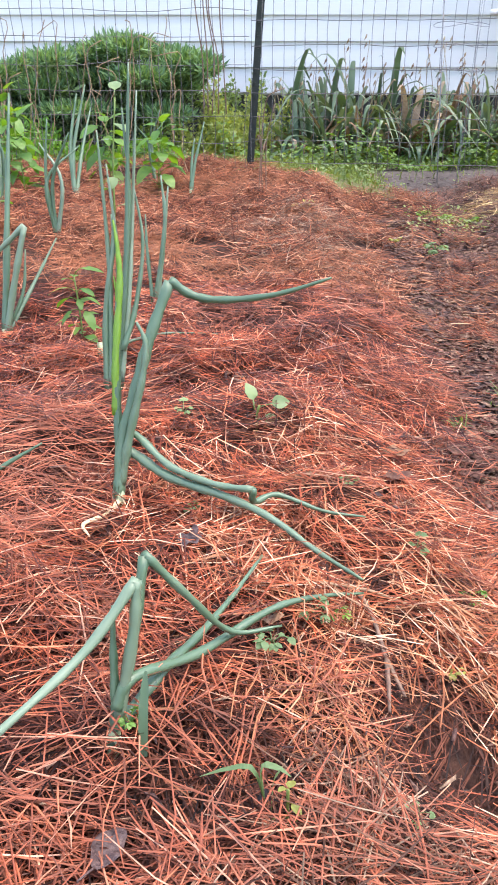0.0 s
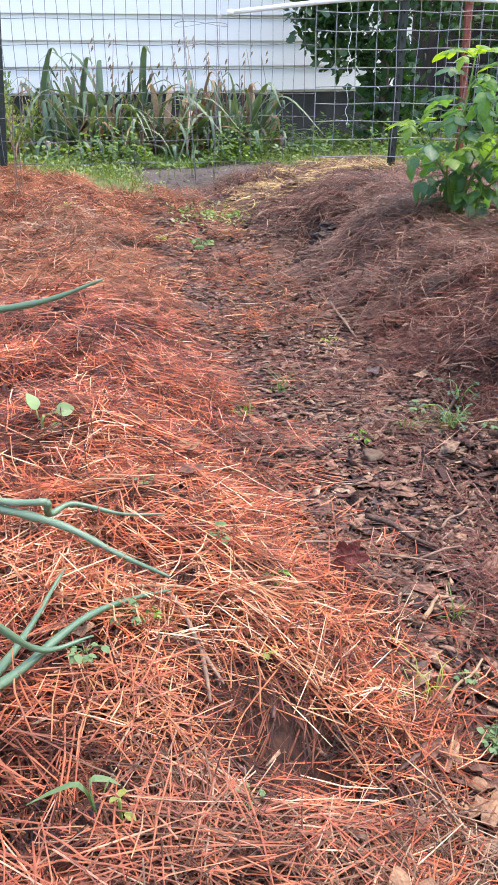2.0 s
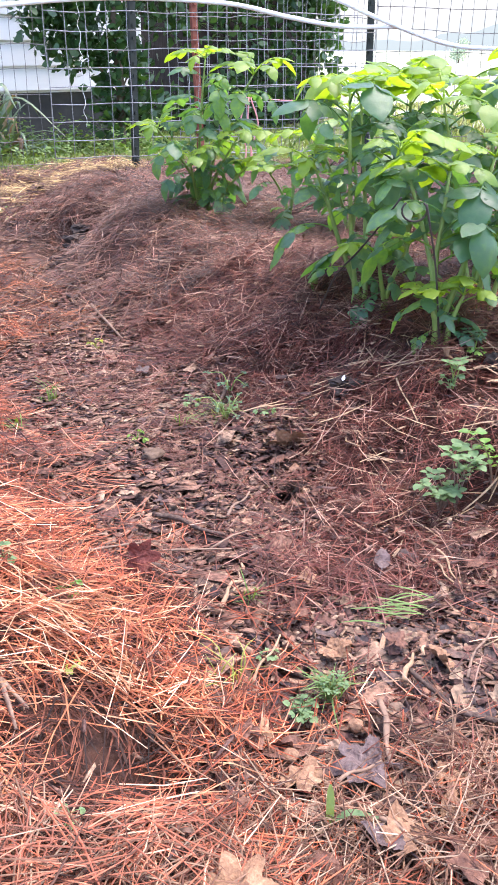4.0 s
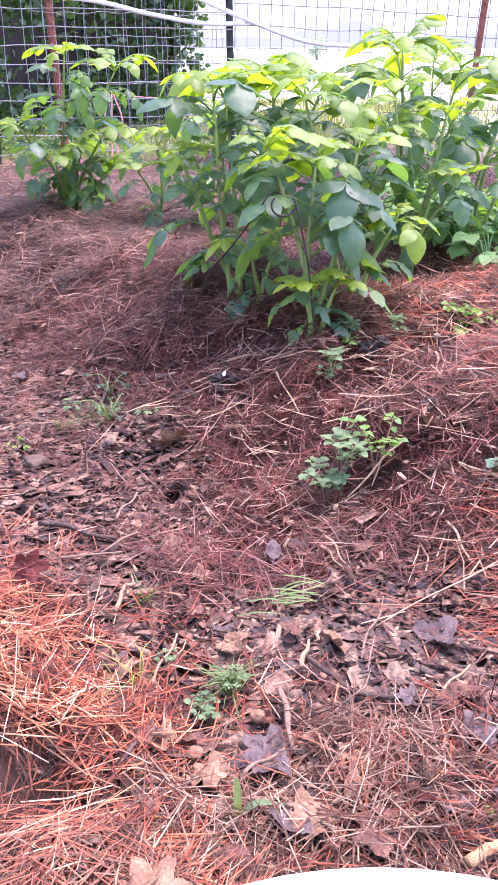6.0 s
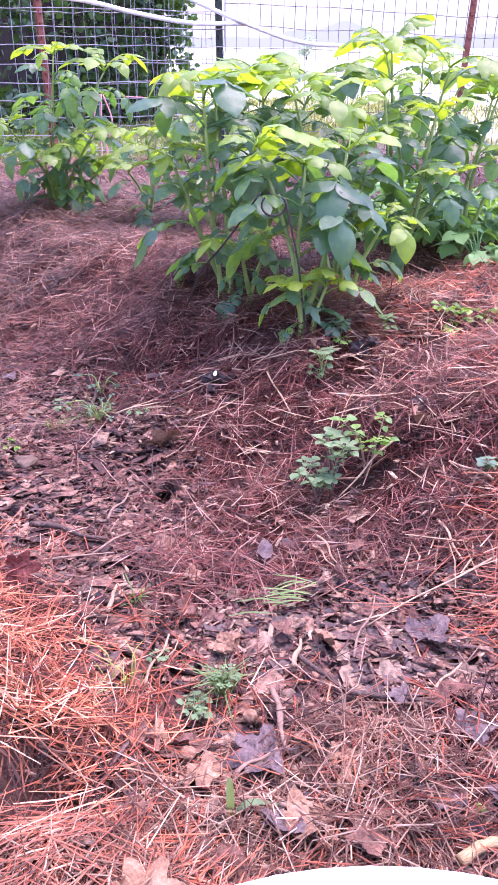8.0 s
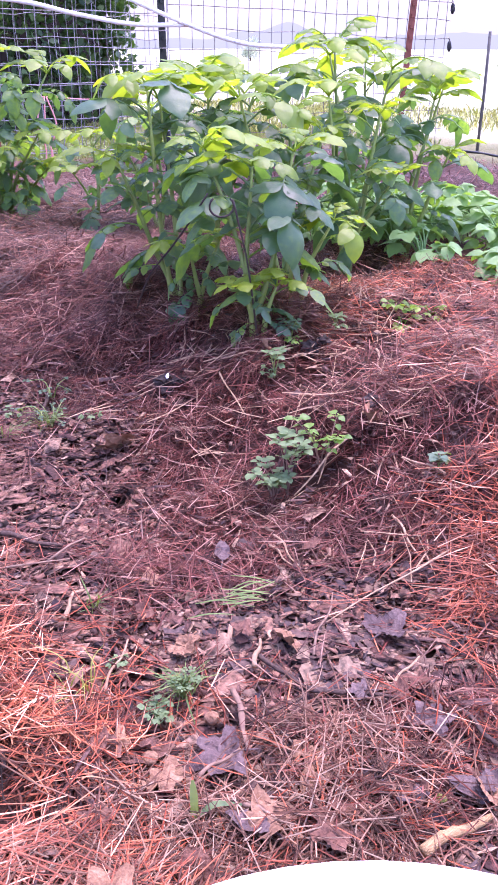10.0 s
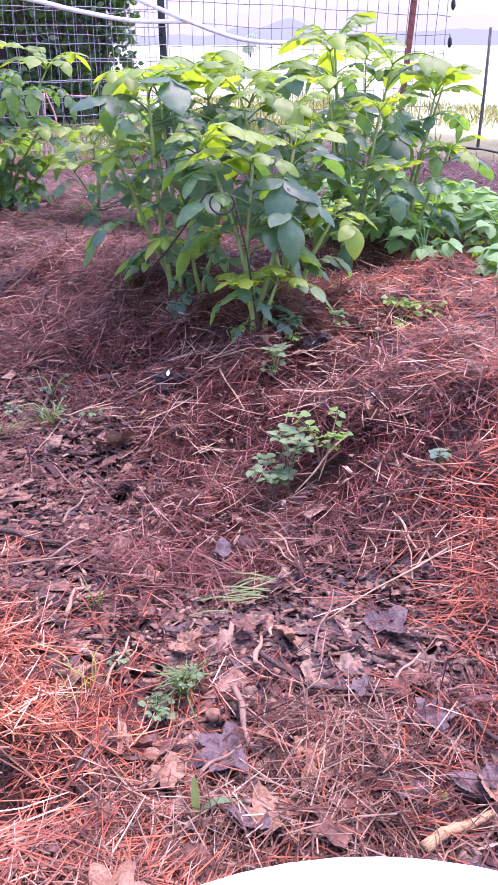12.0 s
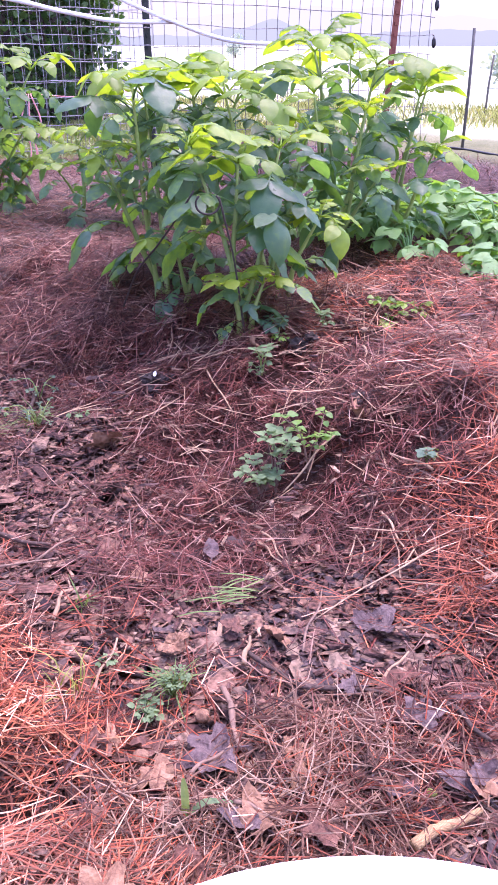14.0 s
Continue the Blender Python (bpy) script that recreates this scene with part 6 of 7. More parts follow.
# dark vine and sapling at the house corner
vine = thing("vine_sapling", (2.75, 6.2, 0), "dark leafy sapling tangled with vines at the house corner", "shrub")
part("trunk", Build().tube(curve_through([(0, 0, -0.05), (0.02, 0, 0.5), (-0.01, 0, 1.0), (0.05, 0, 1.8)], 12), [0.035 - 0.001 * i for i in range(12)], 8).mesh("trunk", BARK), vine)
part("crown", crown("crown", [(-0.1, 0, 0.85, 0.3, 0.2, 0.28), (-0.4, 0, 0.95, 0.28, 0.15, 0.12), (0.05, 0, 0.5, 0.25, 0.15, 0.25), (0.45, 0, 1.05, 0.4, 0.2, 0.3), (-0.3, 0, 0.65, 0.2, 0.15, 0.1), (0.0, 0, 1.4, 0.6, 0.3, 0.35), (-0.55, 0, 1.1, 0.2, 0.15, 0.2), (-0.5, 0, 0.8, 0.16, 0.12, 0.12), (0.1, 0, 0.25, 0.3, 0.15, 0.2)],
                        3600, 0.075, VINE, 8, "leaf"), vine)
for k, (a, hz) in enumerate(((-0.45, 0.95), (-0.3, 0.68), (0.4, 1.0), (0.2, 0.6), (-0.2, 1.25))):
    part("branch", Build().tube(curve_through([(0, 0, hz - 0.25), (a * 0.5, 0.03, hz - 0.08), (a, 0, hz)], 8), [0.009 - 0.0008 * i for i in range(8)], 5).mesh("branch", BARK), vine)
vine2 = thing("vine_shrub", (5.2, 7.1, 0), "dark leafy vines hanging over the shed", "shrub")
part("crown", crown("crown", [(0.05, 0, 0.5, 0.2, 0.2, 0.5), (-0.2, 0, 1.2, 0.4, 0.25, 0.3), (0.0, 0, 1.0, 0.25, 0.25, 0.4), (-1.0, 0, 1.35, 0.9, 0.2, 0.3), (-0.9, 0, 0.9, 0.25, 0.15, 0.5), (-0.45, 0, 0.4, 0.2, 0.2, 0.5), (-1.0, 0, 0.25, 0.8, 0.2, 0.2)], 3400, 0.08, VINE, 9, "leaf"), vine2)
part("trunk", Build().tube(curve_through([(0, 0.1, -0.05), (0.03, 0.1, 0.7), (-0.05, 0.1, 1.6)], 10), [0.03] * 10, 7).mesh("trunk", BARK), vine2)


# ---- lawn weeds and grass ----
def scatter_leaves(name, count, box, where, size, mat, seed, label, up=0.05):
    rng = np.random.default_rng(seed)
    x, y = rng.uniform(box[0], box[1], count * 4), rng.uniform(box[2], box[3], count * 4)
    keep = rng.random(count * 4) < where(x, y)
    x, y = x[keep][:count], y[keep][:count]
    n_ = len(x)
    hill = np.clip(0.5 + vnoise(x * 5, y * 5, seed), 0, 1.5)
    p = np.stack([x, y, terrain(x, y) + rng.random(n_) * up * hill], -1)
    a = rng.uniform(0, 2 * np.pi, n_)
    e = rng.uniform(-0.3, 0.7, n_)
    d = np.stack([np.cos(a) * np.cos(e), np.sin(a) * np.cos(e), np.sin(e)], -1)
    s = np.stack([-np.sin(a), np.cos(a), rng.normal(0, 0.3, n_)], -1)
    ln = size * rng.uniform(0.6, 1.3, n_)[:, None]
    v = np.stack([p, p + d * ln * 0.45 + s * ln * 0.36, p + d * ln, p + d * ln * 0.45 - s * ln * 0.36], 1)
    return tagged(new(name, mesh_of(name, v.reshape(-1, 3), np.arange(n_ * 4).reshape(-1, 4), mat)), label, "ground cover", kind="stuff")


def grass_field(name, count, box, where, h, w, mat, seed, label):
    rng = np.random.default_rng(seed)
    x, y = rng.uniform(box[0], box[1], count * 4), rng.uniform(box[2], box[3], count * 4)
    keep = rng.random(count * 4) < where(x, y)
    x, y = x[keep][:count], y[keep][:count]
    n_ = len(x)
    a, ln = rng.uniform(0, 2 * np.pi, n_), h * rng.uniform(0.5, 1.2, n_)
    p = np.stack([x, y, terrain(x, y) - 0.003], -1)
    s = np.stack([-np.sin(a), np.cos(a), 0 * a], -1) * w
    o = np.stack([np.cos(a), np.sin(a), 0 * a], -1) * (ln * rng.uniform(0.1, 0.7, n_))[:, None]
    z = np.array([0, 0, 1.0]) * ln[:, None]
    v = np.stack([p - s, p + s, p + o * 0.35 + z * 0.6 + s * 0.8, p + o + z * 0.95, p + o * 0.35 + z * 0.6 - s * 0.8], 1)
    return tagged(new(name, mesh_of(name, v.reshape(-1, 3), np.arange(n_ * 5).reshape(-1, 5), mat)), label, "grass", kind="stuff")


def lawn_cover(x, y):
    gone = bare_earth(x, y)
    return on_lawn(x, y) * (1 - 0.93 * gone) * np.clip(0.75 + 0.5 * vnoise(x * 1.6, y * 1.6, 31), 0, 1)


scatter_leaves("low_weeds", 18000, (-2.6, 3.8, 3.9, 6.9), lawn_cover, 0.024, LAWN_LEAF, 41, "patchy low green weeds in front of the house", 0.09)
scatter_leaves("low_weeds", 9000, (-0.2, 2.8, 5.5, 6.5), lambda x, y: np.clip(0.6 + vnoise(x * 3, y * 3, 61), 0.1, 1), 0.034, LOW_WEED, 43, "dense green weeds under the irises", 0.24)
scatter_leaves("low_weeds", 900, (0.6, 1.2, 3.3, 4.3), lambda x, y: np.exp(-((x - 0.9) ** 2 / 0.02 + (y - 3.8) ** 2 / 0.06)), 0.016, LAWN_LEAF, 45, "small green weeds spreading on the far path", 0.04)
grass_field("grass", 17000, (-2.6, 6.0, 3.9, 7.2), lawn_cover, 0.06, 0.0022, LAWN_LEAF, 42, "thin uneven grass behind the beds")
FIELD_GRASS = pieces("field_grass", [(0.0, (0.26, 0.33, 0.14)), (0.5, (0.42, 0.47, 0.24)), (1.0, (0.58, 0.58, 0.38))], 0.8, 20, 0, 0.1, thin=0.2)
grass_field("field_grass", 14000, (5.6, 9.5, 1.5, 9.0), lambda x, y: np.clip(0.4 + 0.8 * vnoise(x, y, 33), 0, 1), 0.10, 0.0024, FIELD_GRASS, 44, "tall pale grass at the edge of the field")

# ---- distance: wooded hills across the field and low hazy sky, painted as glowing strips ----
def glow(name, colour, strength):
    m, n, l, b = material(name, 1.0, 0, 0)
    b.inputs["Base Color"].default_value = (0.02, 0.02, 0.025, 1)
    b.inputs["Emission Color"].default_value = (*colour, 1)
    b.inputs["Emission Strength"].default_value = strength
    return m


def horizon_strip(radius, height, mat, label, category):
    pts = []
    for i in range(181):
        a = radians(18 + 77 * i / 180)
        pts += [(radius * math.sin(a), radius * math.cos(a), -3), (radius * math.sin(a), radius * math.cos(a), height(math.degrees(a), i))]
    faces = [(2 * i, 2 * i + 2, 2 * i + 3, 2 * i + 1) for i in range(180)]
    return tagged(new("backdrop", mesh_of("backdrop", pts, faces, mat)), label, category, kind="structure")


def ragged(i, seed):
    return 1.0 * float(vnoise(np.array(i * 0.55), np.array(4.0), seed)) + 0.6 * float(vnoise(np.array(i * 1.7), np.array(2.0), seed + 1))


# Added strip, dimmer than the sky behind it, so thin wires still show.
horizon_strip(900, lambda d, i: 95, glow("painted_sky_glow", (0.93, 0.99, 1.0), 0.195), "glowing backdrop strip painted as hazy sky over the hills", "sky")
# Hills and trees: haze and daylight are painted in as pale emission.
horizon_strip(520, lambda d, i: 12 + 7 * math.exp(-((d - 50) / 9) ** 2) + 1.2 * ragged(i * 0.3, 9), glow("painted_haze_hills", (0.86, 0.97, 1.0), 0.185), "hills beyond the field, haze painted as a pale glow", "hills")
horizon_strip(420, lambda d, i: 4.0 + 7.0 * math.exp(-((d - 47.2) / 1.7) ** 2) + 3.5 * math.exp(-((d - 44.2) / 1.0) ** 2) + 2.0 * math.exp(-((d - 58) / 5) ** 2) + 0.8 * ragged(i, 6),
              glow("painted_haze_trees", (0.78, 0.95, 1.0), 0.145), "wooded tree line beyond the field, haze painted as blue-grey glow", "trees")
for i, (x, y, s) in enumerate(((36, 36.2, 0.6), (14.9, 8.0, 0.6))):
    ob = thing("tree", (x, y, ground(x, y)), "leafy tree standing in the field, pale haze painted in", "tree")
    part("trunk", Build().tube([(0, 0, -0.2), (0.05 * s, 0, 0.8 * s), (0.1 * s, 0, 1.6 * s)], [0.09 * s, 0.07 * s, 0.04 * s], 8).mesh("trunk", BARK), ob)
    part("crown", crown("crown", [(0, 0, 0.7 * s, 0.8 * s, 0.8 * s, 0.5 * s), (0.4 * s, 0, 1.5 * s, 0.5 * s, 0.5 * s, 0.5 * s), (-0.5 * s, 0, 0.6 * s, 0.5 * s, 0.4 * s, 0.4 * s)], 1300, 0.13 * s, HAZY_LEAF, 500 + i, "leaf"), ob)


# ---- fallen leaves, sticks and other litter ----
def fallen_leaf(x, y, size, turn, mat, label, seed, lobed=True, curl=0.25, tilt=0):
    """A dry leaf, lobed like a maple's or plain and pointed, crumpled and curled, with its stalk."""
    rnd = random.Random(seed)
    ob = thing("fallen_leaf", (0, 0, 0), label, "leaf")
    ob.matrix_basis = pose(x, y, ground(x, y) + 0.014 + (0.36 * size if tilt > 60 else 0), tilt, rnd.uniform(-10, 10), turn)
    b, grid = Build(), []

    def crumple(p):
        p.z = curl * 1.5 * (p.y * p.y + 0.4 * p.x * p.x) + (0.10 + 0.22 * curl) * noise.noise(Vector((p.x * 3.2, p.y * 3.2, seed * 1.7))) + 0.05 * noise.noise(Vector((p.x * 9, p.y * 9, seed * 0.7)))
        return p * size * 1.1
    if lobed:
        sides, rings = 56, 5
        lobes = [(0.0, 1.0), (0.9, rnd.uniform(0.8, 1.0)), (-0.9, rnd.uniform(0.75, 1.0)), (1.9, rnd.uniform(0.55, 0.75)), (-1.9, rnd.uniform(0.5, 0.75))]
        if curl > 0.25:
            lobes, size = [(c, n_ * rnd.choice((0.1, 0.5, 1.0))) for c, n_ in lobes], size * 0.85
        grid.append(crumple(Vector((-0.15, 0, 0))))
        for q in range(1, rings + 1):
            for k in range(sides):
                a = 2 * math.pi * k / sides - math.pi
                far = max(n_ * math.exp(-((a - c) / 0.42) ** 2) for c, n_ in lobes)
                rr = 0.27 + 0.28 * far + (0.02 * math.sin(a * 17 + seed) + 0.10 * noise.noise(Vector((a * 1.8, seed * 3.1, 0)))) * (q / rings)
                rr *= 1 - 0.75 * math.exp(-((abs(a) - math.pi) / 0.3) ** 2)
                grid.append(crumple(Vector((-0.15 + rr * math.cos(a), rr * math.sin(a), 0)) * (q / rings) + Vector((-0.15, 0, 0)) * (1 - q / rings)))
        f = [(0, 1 + k, 1 + (k + 1) % sides) for k in range(sides)]
        f += [(1 + (q - 1) * sides + k, 1 + q * sides + k, 1 + q * sides + (k + 1) % sides, 1 + (q - 1) * sides + (k + 1) % sides) for q in range(1, rings) for k in range(sides)]
    else:
        rows, cols = 14, 6
        for i in range(rows + 1):
            u = i / rows
            w = 0.27 * math.sin(math.pi * min(1, max(0.02, u) ** 0.8)) ** 0.8 * (1 + 0.12 * noise.noise(Vector((u * 9, 0, seed * 2.3))))
            for j in range(cols + 1):
                grid.append(crumple(Vector((u - 0.5, (2 * j / cols - 1) * w, 0))))
        f = [(i * (cols + 1) + j, i * (cols + 1) + j + 1, (i + 1) * (cols + 1) + j + 1, (i + 1) * (cols + 1) + j) for i in range(rows) for j in range(cols)]
    b.add(grid, f)
    part("blade", b.mesh("blade", mat), ob)
    root = -0.15 if lobed else -0.5
    part("stalk", Build().tube(curve_through([crumple(Vector((root, 0, 0))), (root * size - 0.25 * size, 0.04 * size, 0.01 * size), (root * size - 0.5 * size, 0.1 * size, 0)], 6), [0.0011] * 6, 5).mesh("stalk", mat), ob)
    return ob


GREY = "grey-brown lobed dead leaf on the wood chips"
for i, (x, y, s, a, mat, lab, lob, cu, ti) in enumerate((
        (0.450, 0.500, 0.068, 150, DARK_LEAF, "large flat purple-grey lobed dead leaf", True, 0.1, 0), (0.38, 0.585, 0.045, 100, TAN_LEAF, "curled tan dead leaf", True, 0.5, 20),
        (0.40, 0.553, 0.055, -10, DEAD_LEAF, "long brown dead leaf", False, 0.4, 0), (0.362, 0.588, 0.034, 30, DEAD_LEAF, GREY, False, 0.3, 0), (0.402, 0.515, 0.036, 60, TAN_LEAF, "pale tan curled dead leaf", False, 0.3, 0),
        (0.402, 0.915, 0.052, -24, RED_LEAF, "upright dark red-brown dead leaf", True, 0.1, 72),
        (0.814, 1.166, 0.085, 150, TAN_LEAF, "crumpled grey-tan lobed dead leaf", True, 0.24, 45), (0.775, 1.135, 0.035, 20, DEAD_LEAF, GREY, False, 0.2, 0),
        (0.543, 0.645, 0.042, -60, TAN_LEAF, "small tan lobed dead leaf", True, 0.4, 25), (0.784, 1.715, 0.05, 30, DARK_LEAF, GREY, True, 0.4, 20), (0.604, 0.80, 0.045, 0, TAN_LEAF, "small tan dead leaf", True, 0.3, 0),
        (0.768, 0.506, 0.085, 10, DARK_LEAF, "wet shiny crumpled purple-grey leaf", True, 0.5, 0), (0.645, 0.587, 0.045, 80, TAN_LEAF, "curled tan dead leaf", True, 0.5, 20), (0.667, 0.415, 0.05, -40, DEAD_LEAF, GREY, True, 0.3, 0),
        (0.445, 0.405, 0.04, 120, TAN_LEAF, "fan-shaped tan dead leaf", False, 0.2, 0), (0.42, 0.40, 0.04, 100, TAN_LEAF, "curled tan dead leaf", False, 0.5, 0), (0.50, 0.36, 0.05, 10, DEAD_LEAF, GREY, True, 0.3, 0),
        (0.56, 0.33, 0.06, 60, DARK_LEAF, "large dark lobed dead leaf", True, 0.3, 0), (0.61, 0.40, 0.05, 0, DEAD_LEAF, GREY, True, 0.3, 0), (1.072, 0.785, 0.06, 40, TAN_LEAF, "curled grey-tan dead leaf in a hollow", False, 0.7, 25),
        (1.14, 1.10, 0.05, 70, TAN_LEAF, "upright tan dead leaf under the potatoes", True, 0.5, 45), (-0.065, 0.86, 0.045, 20, DARK_LEAF, "dark dead leaf half under straw", True, 0.5, 0), (-0.105, 0.445, 0.04, 70, DARK_LEAF, "dark grey dead leaf on the straw", False, 0.3, 20),
        (0.08, 1.07, 0.05, 60, TAN_LEAF, "tan dead leaf among the straw", True, 0.4, 0), (0.22, 1.10, 0.04, 20, DEAD_LEAF, GREY, False, 0.3, 0), (0.24, 1.26, 0.05, 0, TAN_LEAF, "pale tan curled dead leaf", False, 0.3, 0),
        (-0.20, 1.45, 0.05, 0, DEAD_LEAF, GREY, True, 0.4, 0), (-0.36, 1.38, 0.05, 70, DEAD_LEAF, GREY, True, 0.4, 0), (-0.42, 2.2, 0.07, 40, DEAD_LEAF, "grey-brown dead leaf among the straw", True, 0.5, 30),
        (-0.55, 1.95, 0.06, 10, DEAD_LEAF, "pinkish-brown flat dead leaf", True, 0.4, 0), (-0.30, 0.80, 0.05, 40, TAN_LEAF, "tan dead leaf among the straw", False, 0.4, 0), (0.02, 0.70, 0.03, 0, TAN_LEAF, "pale tan curled dead leaf", False, 0.4, 0),
        (0.72, 0.78, 0.04, 50, DARK_LEAF, GREY, False, 0.3, 0), (0.83, 0.70, 0.035, 0, DEAD_LEAF, GREY, False, 0.3, 0), (0.30, 0.50, 0.05, 15, DEAD_LEAF, GREY, True, 0.3, 0), (0.33, 0.40, 0.055, 60, DEAD_LEAF, GREY, False, 0.4, 0),
        (0.245, 0.40, 0.06, 20, TAN_LEAF, "brown dead leaf half under straw", True, 0.2, 0))):
    fallen_leaf(x, y, s, a, mat, lab, i, lob, cu, ti)


def stick(x0, y0, x1, y1, r, mat, label, lift=0.013, bend=0.0035, seed=0, fork=None):
    rnd = random.Random(seed + int(x0 * 1000))
    a, b_ = on(x0, y0, lift), on(x1, y1, lift)
    ob = thing("stick", a, label, "stick")
    d = b_ - a
    side = Vector((-d.y, d.x, 0)).normalized()
    bend = min(bend, 0.035 * d.length) * rnd.choice((-1, 1))
    pts = curve_through([Vector(), d * 0.33 + side * bend + Vector((0, 0, 0.003)), d * 0.66 - side * bend * rnd.uniform(0, 1), d], 14)
    part("shaft", Build().tube(pts, [r * 0.85 * (1 - 0.4 * i / 13) * rnd.uniform(0.8, 1.2) for i in range(14)], 9, rnd.uniform(0.7, 1)).mesh("shaft", mat), ob)
    if fork:
        q = on(*fork, lift + 0.004) - a
        part("twig", Build().tube([pts[9], pts[9].lerp(q, 0.6) + Vector((0, 0, 0.004)), q], [r * 0.7, r * 0.6, r * 0.4], 6).mesh("twig", mat), ob)
    return ob


DARK_STICK = plain("dark_wet_wood", [(0.3, (0.025, 0.016, 0.013)), (0.55, (0.08, 0.05, 0.038)), (0.75, (0.2, 0.14, 0.11))], 160, 0.75, relief=1.0, spec=0.25)
for i, (x0, y0, x1, y1, r, mat, lab, fork) in enumerate((
        (0.50, 1.085, 0.563, 0.963, 0.007, DARK_STICK, "dark rotten stick on the wood chips", None), (0.454, 0.969, 0.548, 0.92, 0.003, TWIG, "thin forked brown twig", (0.597, 0.953)),
        (0.404, 0.928, 0.452, 0.897, 0.006, DARK_STICK, "short dark wet stick", None), (0.896, 2.304, 0.841, 1.965, 0.006, TWIG, "thin bent brown stick", None), (0.467, 0.815, 0.511, 0.855, 0.004, STALK, "split pale brown stick", None),
        (0.596, 0.58, 0.592, 0.50, 0.0045, DARK_STICK, "crooked dark stick with a knotted end", None), (0.592, 0.50, 0.658, 0.412, 0.0045, DARK_STICK, "crooked dark broken stick end", None),
        (0.667, 0.43, 0.736, 0.44, 0.0025, STALK, "thin pale dry straw stem", None), (0.579, 0.572, 0.618, 0.60, 0.004, STALK, "split pale brown stick", None), (0.64, 0.53, 0.76, 0.60, 0.002, TWIG, "long thin brown twig", None),
        (0.424, 0.433, 0.441, 0.38, 0.0035, TWIG, "short bare grey twig", None), (0.531, 0.56, 0.479, 0.48, 0.005, TWIG, "curled strip of split bark", None), (0.411, 0.49, 0.475, 0.49, 0.003, TWIG, "curved pale bare twig", None),
        (0.932, 0.63, 0.894, 0.556, 0.003, STALK, "pale dry straw stem", None), (0.805, 0.756, 0.77, 0.67, 0.0025, STALK, "pale dry straw stem", None), (0.78, 0.74, 0.765, 0.68, 0.002, STALK, "pale dry straw stem", None),
        (0.43, 0.675, 0.50, 0.72, 0.0025, STALK, "pale straight bare twig", None), (1.06, 1.15, 1.0, 1.02, 0.0025, STALK, "pale dry straw stem", None), (1.02, 0.79, 0.90, 0.80, 0.0025, STALK, "pale dry straw stem", None),
        (1.02, 0.60, 1.02, 0.68, 0.003, STALK, "pale dry straw stem", None), (0.92, 0.52, 0.70, 0.56, 0.002, STALK, "long pale straw stem", None), (1.19, 1.08, 1.10, 1.17, 0.004, STALK, "pale cut stalk under the potatoes", None),
        (0.12, 0.80, 0.15, 0.63, 0.004, TWIG, "thin dark twig in the straw", (0.13, 0.60)), (0.08, 0.79, 0.25, 0.80, 0.0025, STALK, "pale stem on the straw", None), (0.54, 3.2, 0.66, 3.45, 0.008, TWIG, "short grey stick at the path edge", None),
        (0.35, 0.98, 0.47, 1.0, 0.003, TWIG, "thin brown bare twig", None), (0.60, 1.02, 0.68, 1.08, 0.003, TWIG, "thin brown bare twig", None), (0.88, 1.50, 0.80, 1.40, 0.006, DARK_STICK, "dark rotten broken stick", None),
        (1.25, 0.85, 1.15, 0.70, 0.003, STALK, "pale dry straw stem", None), (1.30, 0.95, 1.22, 0.88, 0.0028, STALK, "pale dry straw stem", None))):
    stick(x0, y0, x1, y1, r, mat, lab, seed=i, fork=fork)

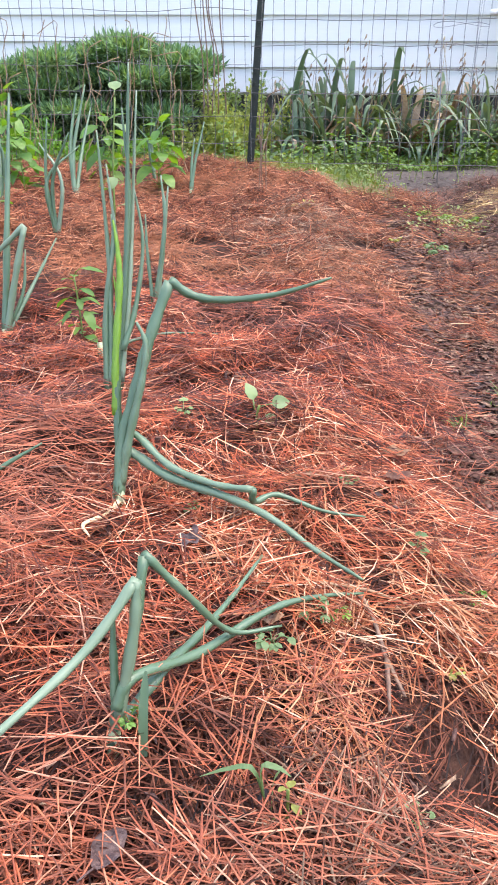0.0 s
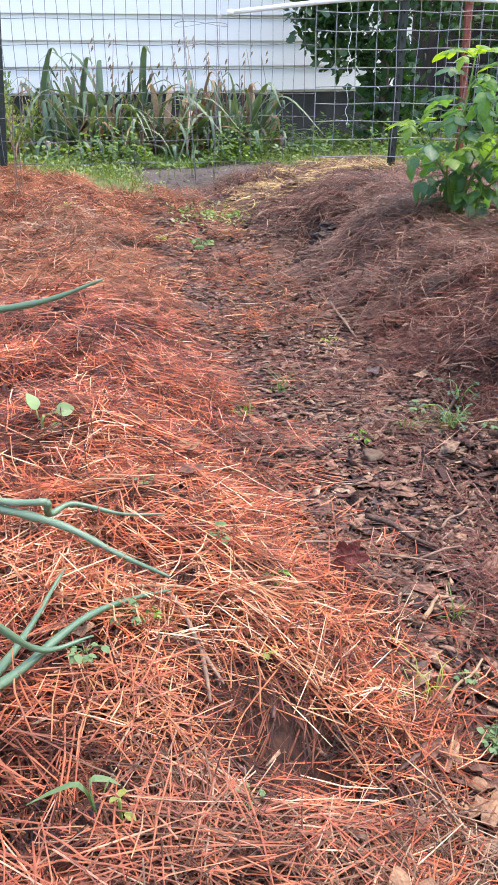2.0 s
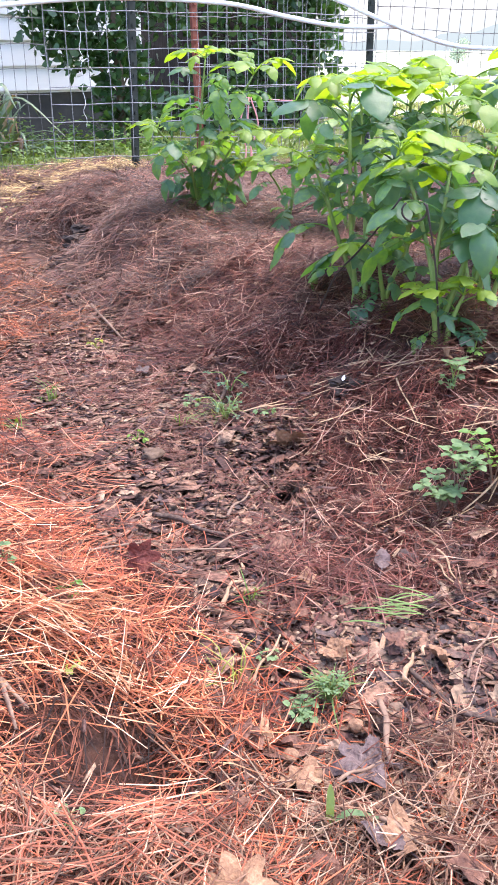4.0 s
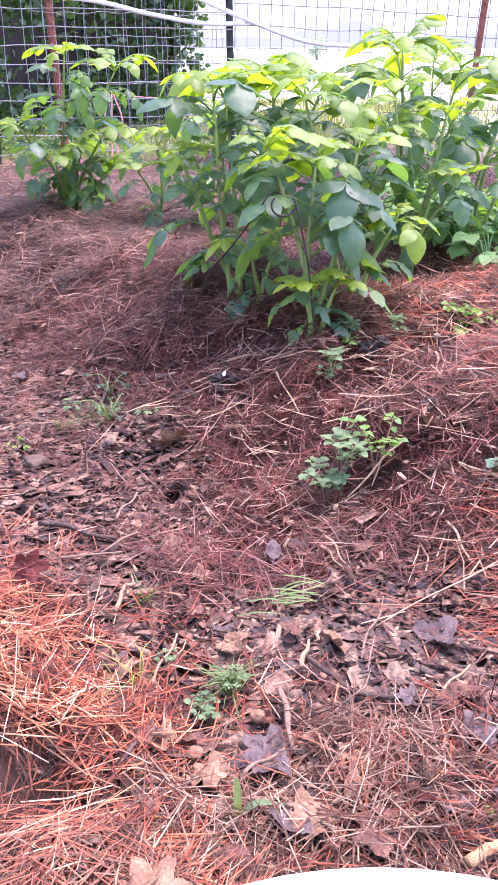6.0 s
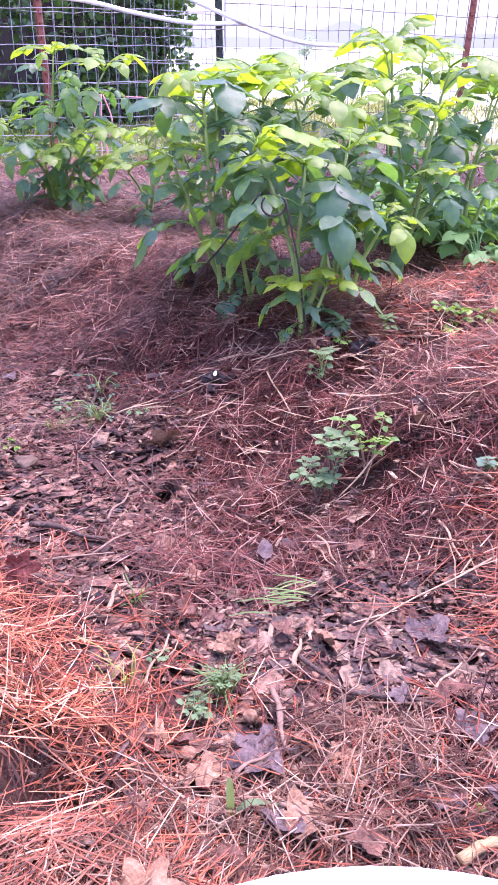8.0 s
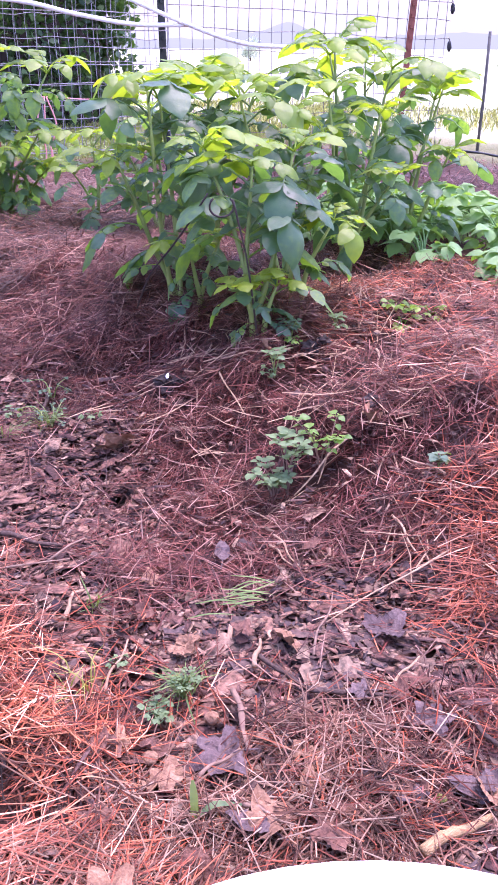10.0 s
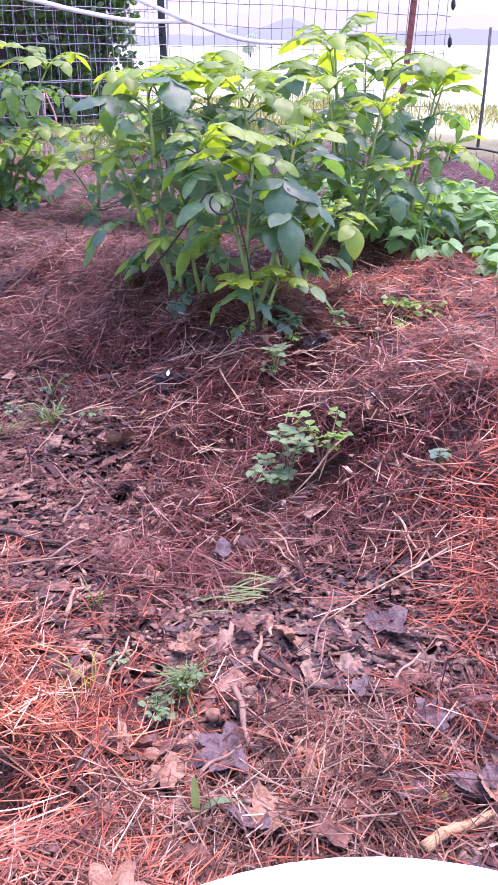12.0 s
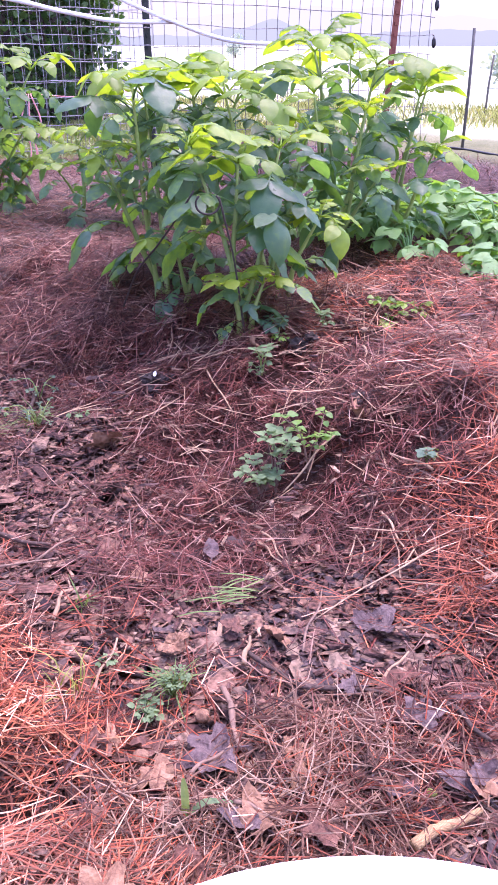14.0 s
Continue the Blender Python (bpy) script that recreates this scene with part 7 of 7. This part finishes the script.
YELLOW_WOOD = plain("split_yellow_wood", [(0.3, (0.24, 0.13, 0.06)), (0.55, (0.42, 0.27, 0.13)), (0.8, (0.56, 0.40, 0.22))], 150, 0.75, relief=0.8, stretch=(1, 5, 5), spec=0.25)
stick(0.505, 0.275, 0.586, 0.251, 0.0075, YELLOW_WOOD, "split yellow piece of wood", seed=51)
stick(0.69, 0.36, 0.675, 0.29, 0.005, DARK_STICK, "dark rotten strip of bark", seed=52)
stick(0.545, 0.40, 0.585, 0.34, 0.004, DARK_STICK, "dark rotten strip of bark", seed=53)
for i, (x, y, s, a, mat, lab, lob, cu, ti) in enumerate((
        (0.615, 0.262, 0.06, 40, TAN_LEAF, "pale curled lobed dead leaf", True, 0.5, 15), (0.60, 0.285, 0.045, 100, DARK_LEAF, "wet dark crumpled leaf", False, 0.4, 0),
        (0.656, 0.367, 0.05, 10, DARK_LEAF, "purple-grey flat dead leaf", True, 0.2, 0), (0.565, 0.36, 0.04, 60, DEAD_LEAF, "small brown curled leaf", False, 0.5, 10), (0.52, 0.42, 0.035, 20, TAN_LEAF, "small tan curled leaf", False, 0.5, 10),
        (0.63, 0.45, 0.04, 150, DARK_LEAF, "purple-grey flat dead leaf", True, 0.3, 0), (0.70, 0.42, 0.045, 70, DEAD_LEAF, "small brown curled leaf", True, 0.4, 0),
        (0.536, 0.655, 0.045, 200, TAN_LEAF, "pale tan lobed dead leaf", True, 0.2, 20), (0.387, 0.512, 0.042, 20, TAN_LEAF, "flat pale tan dead leaf", True, 0.15, 0), (0.372, 0.575, 0.05, -30, DEAD_LEAF, "crumpled pink-brown dead leaf", True, 0.4, 25),
        (0.395, 0.562, 0.042, 140, DEAD_LEAF, "upright torn brown dead leaf", True, 0.4, 50), (0.412, 0.415, 0.045, 110, DARK_LEAF, "purple-brown dead leaf half under straw", False, 0.2, 10), (0.434, 0.416, 0.045, 60, TAN_LEAF, "ribbed fan-shaped tan dead leaf", False, 0.3, 15),
        (0.468, 0.352, 0.06, 95, DEAD_LEAF, "large torn reddish-brown dead leaf with a hole", True, 0.12, 5), (0.552, 0.325, 0.045, 160, DEAD_LEAF, "broad brown dead leaf", False, 0.2, 0), (0.520, 0.440, 0.038, 30, TAN_LEAF, "pale crumpled dead leaf", True, 0.45, 10),
        (0.500, 0.405, 0.045, 10, TAN_LEAF, "folded yellow-tan dead leaf", False, 0.5, 20), (0.640, 0.575, 0.048, 80, TAN_LEAF, "curled tan dead leaf standing on edge", True, 0.6, 40), (0.618, 0.628, 0.04, 20, DEAD_LEAF, "small pink-brown dead leaf", True, 0.3, 15),
        (0.552, 0.745, 0.045, -20, DEAD_LEAF, "small brown curled leaf", True, 0.35, 15), (0.625, 0.275, 0.05, 60, DARK_LEAF, "wet dark crumpled leaf", True, 0.4, 0), (0.545, 0.355, 0.05, -70, DARK_LEAF, "thin dark shredded leaf", False, 0.4, 0))):
    fallen_leaf(x, y, s, a, mat, lab, i + 70, lob, cu, ti)

shell = thing("eggshell", (0.995, 1.234, ground(0.995, 1.234) + 0.026), "small broken white eggshell piece", "eggshell")
b = Build()
leaflet(b, pose(0, 0, 0, 20, -20, 40), 0.012, 0.007, -0.4, 0.5)
part("shell", b.mesh("shell", PLASTIC), shell)
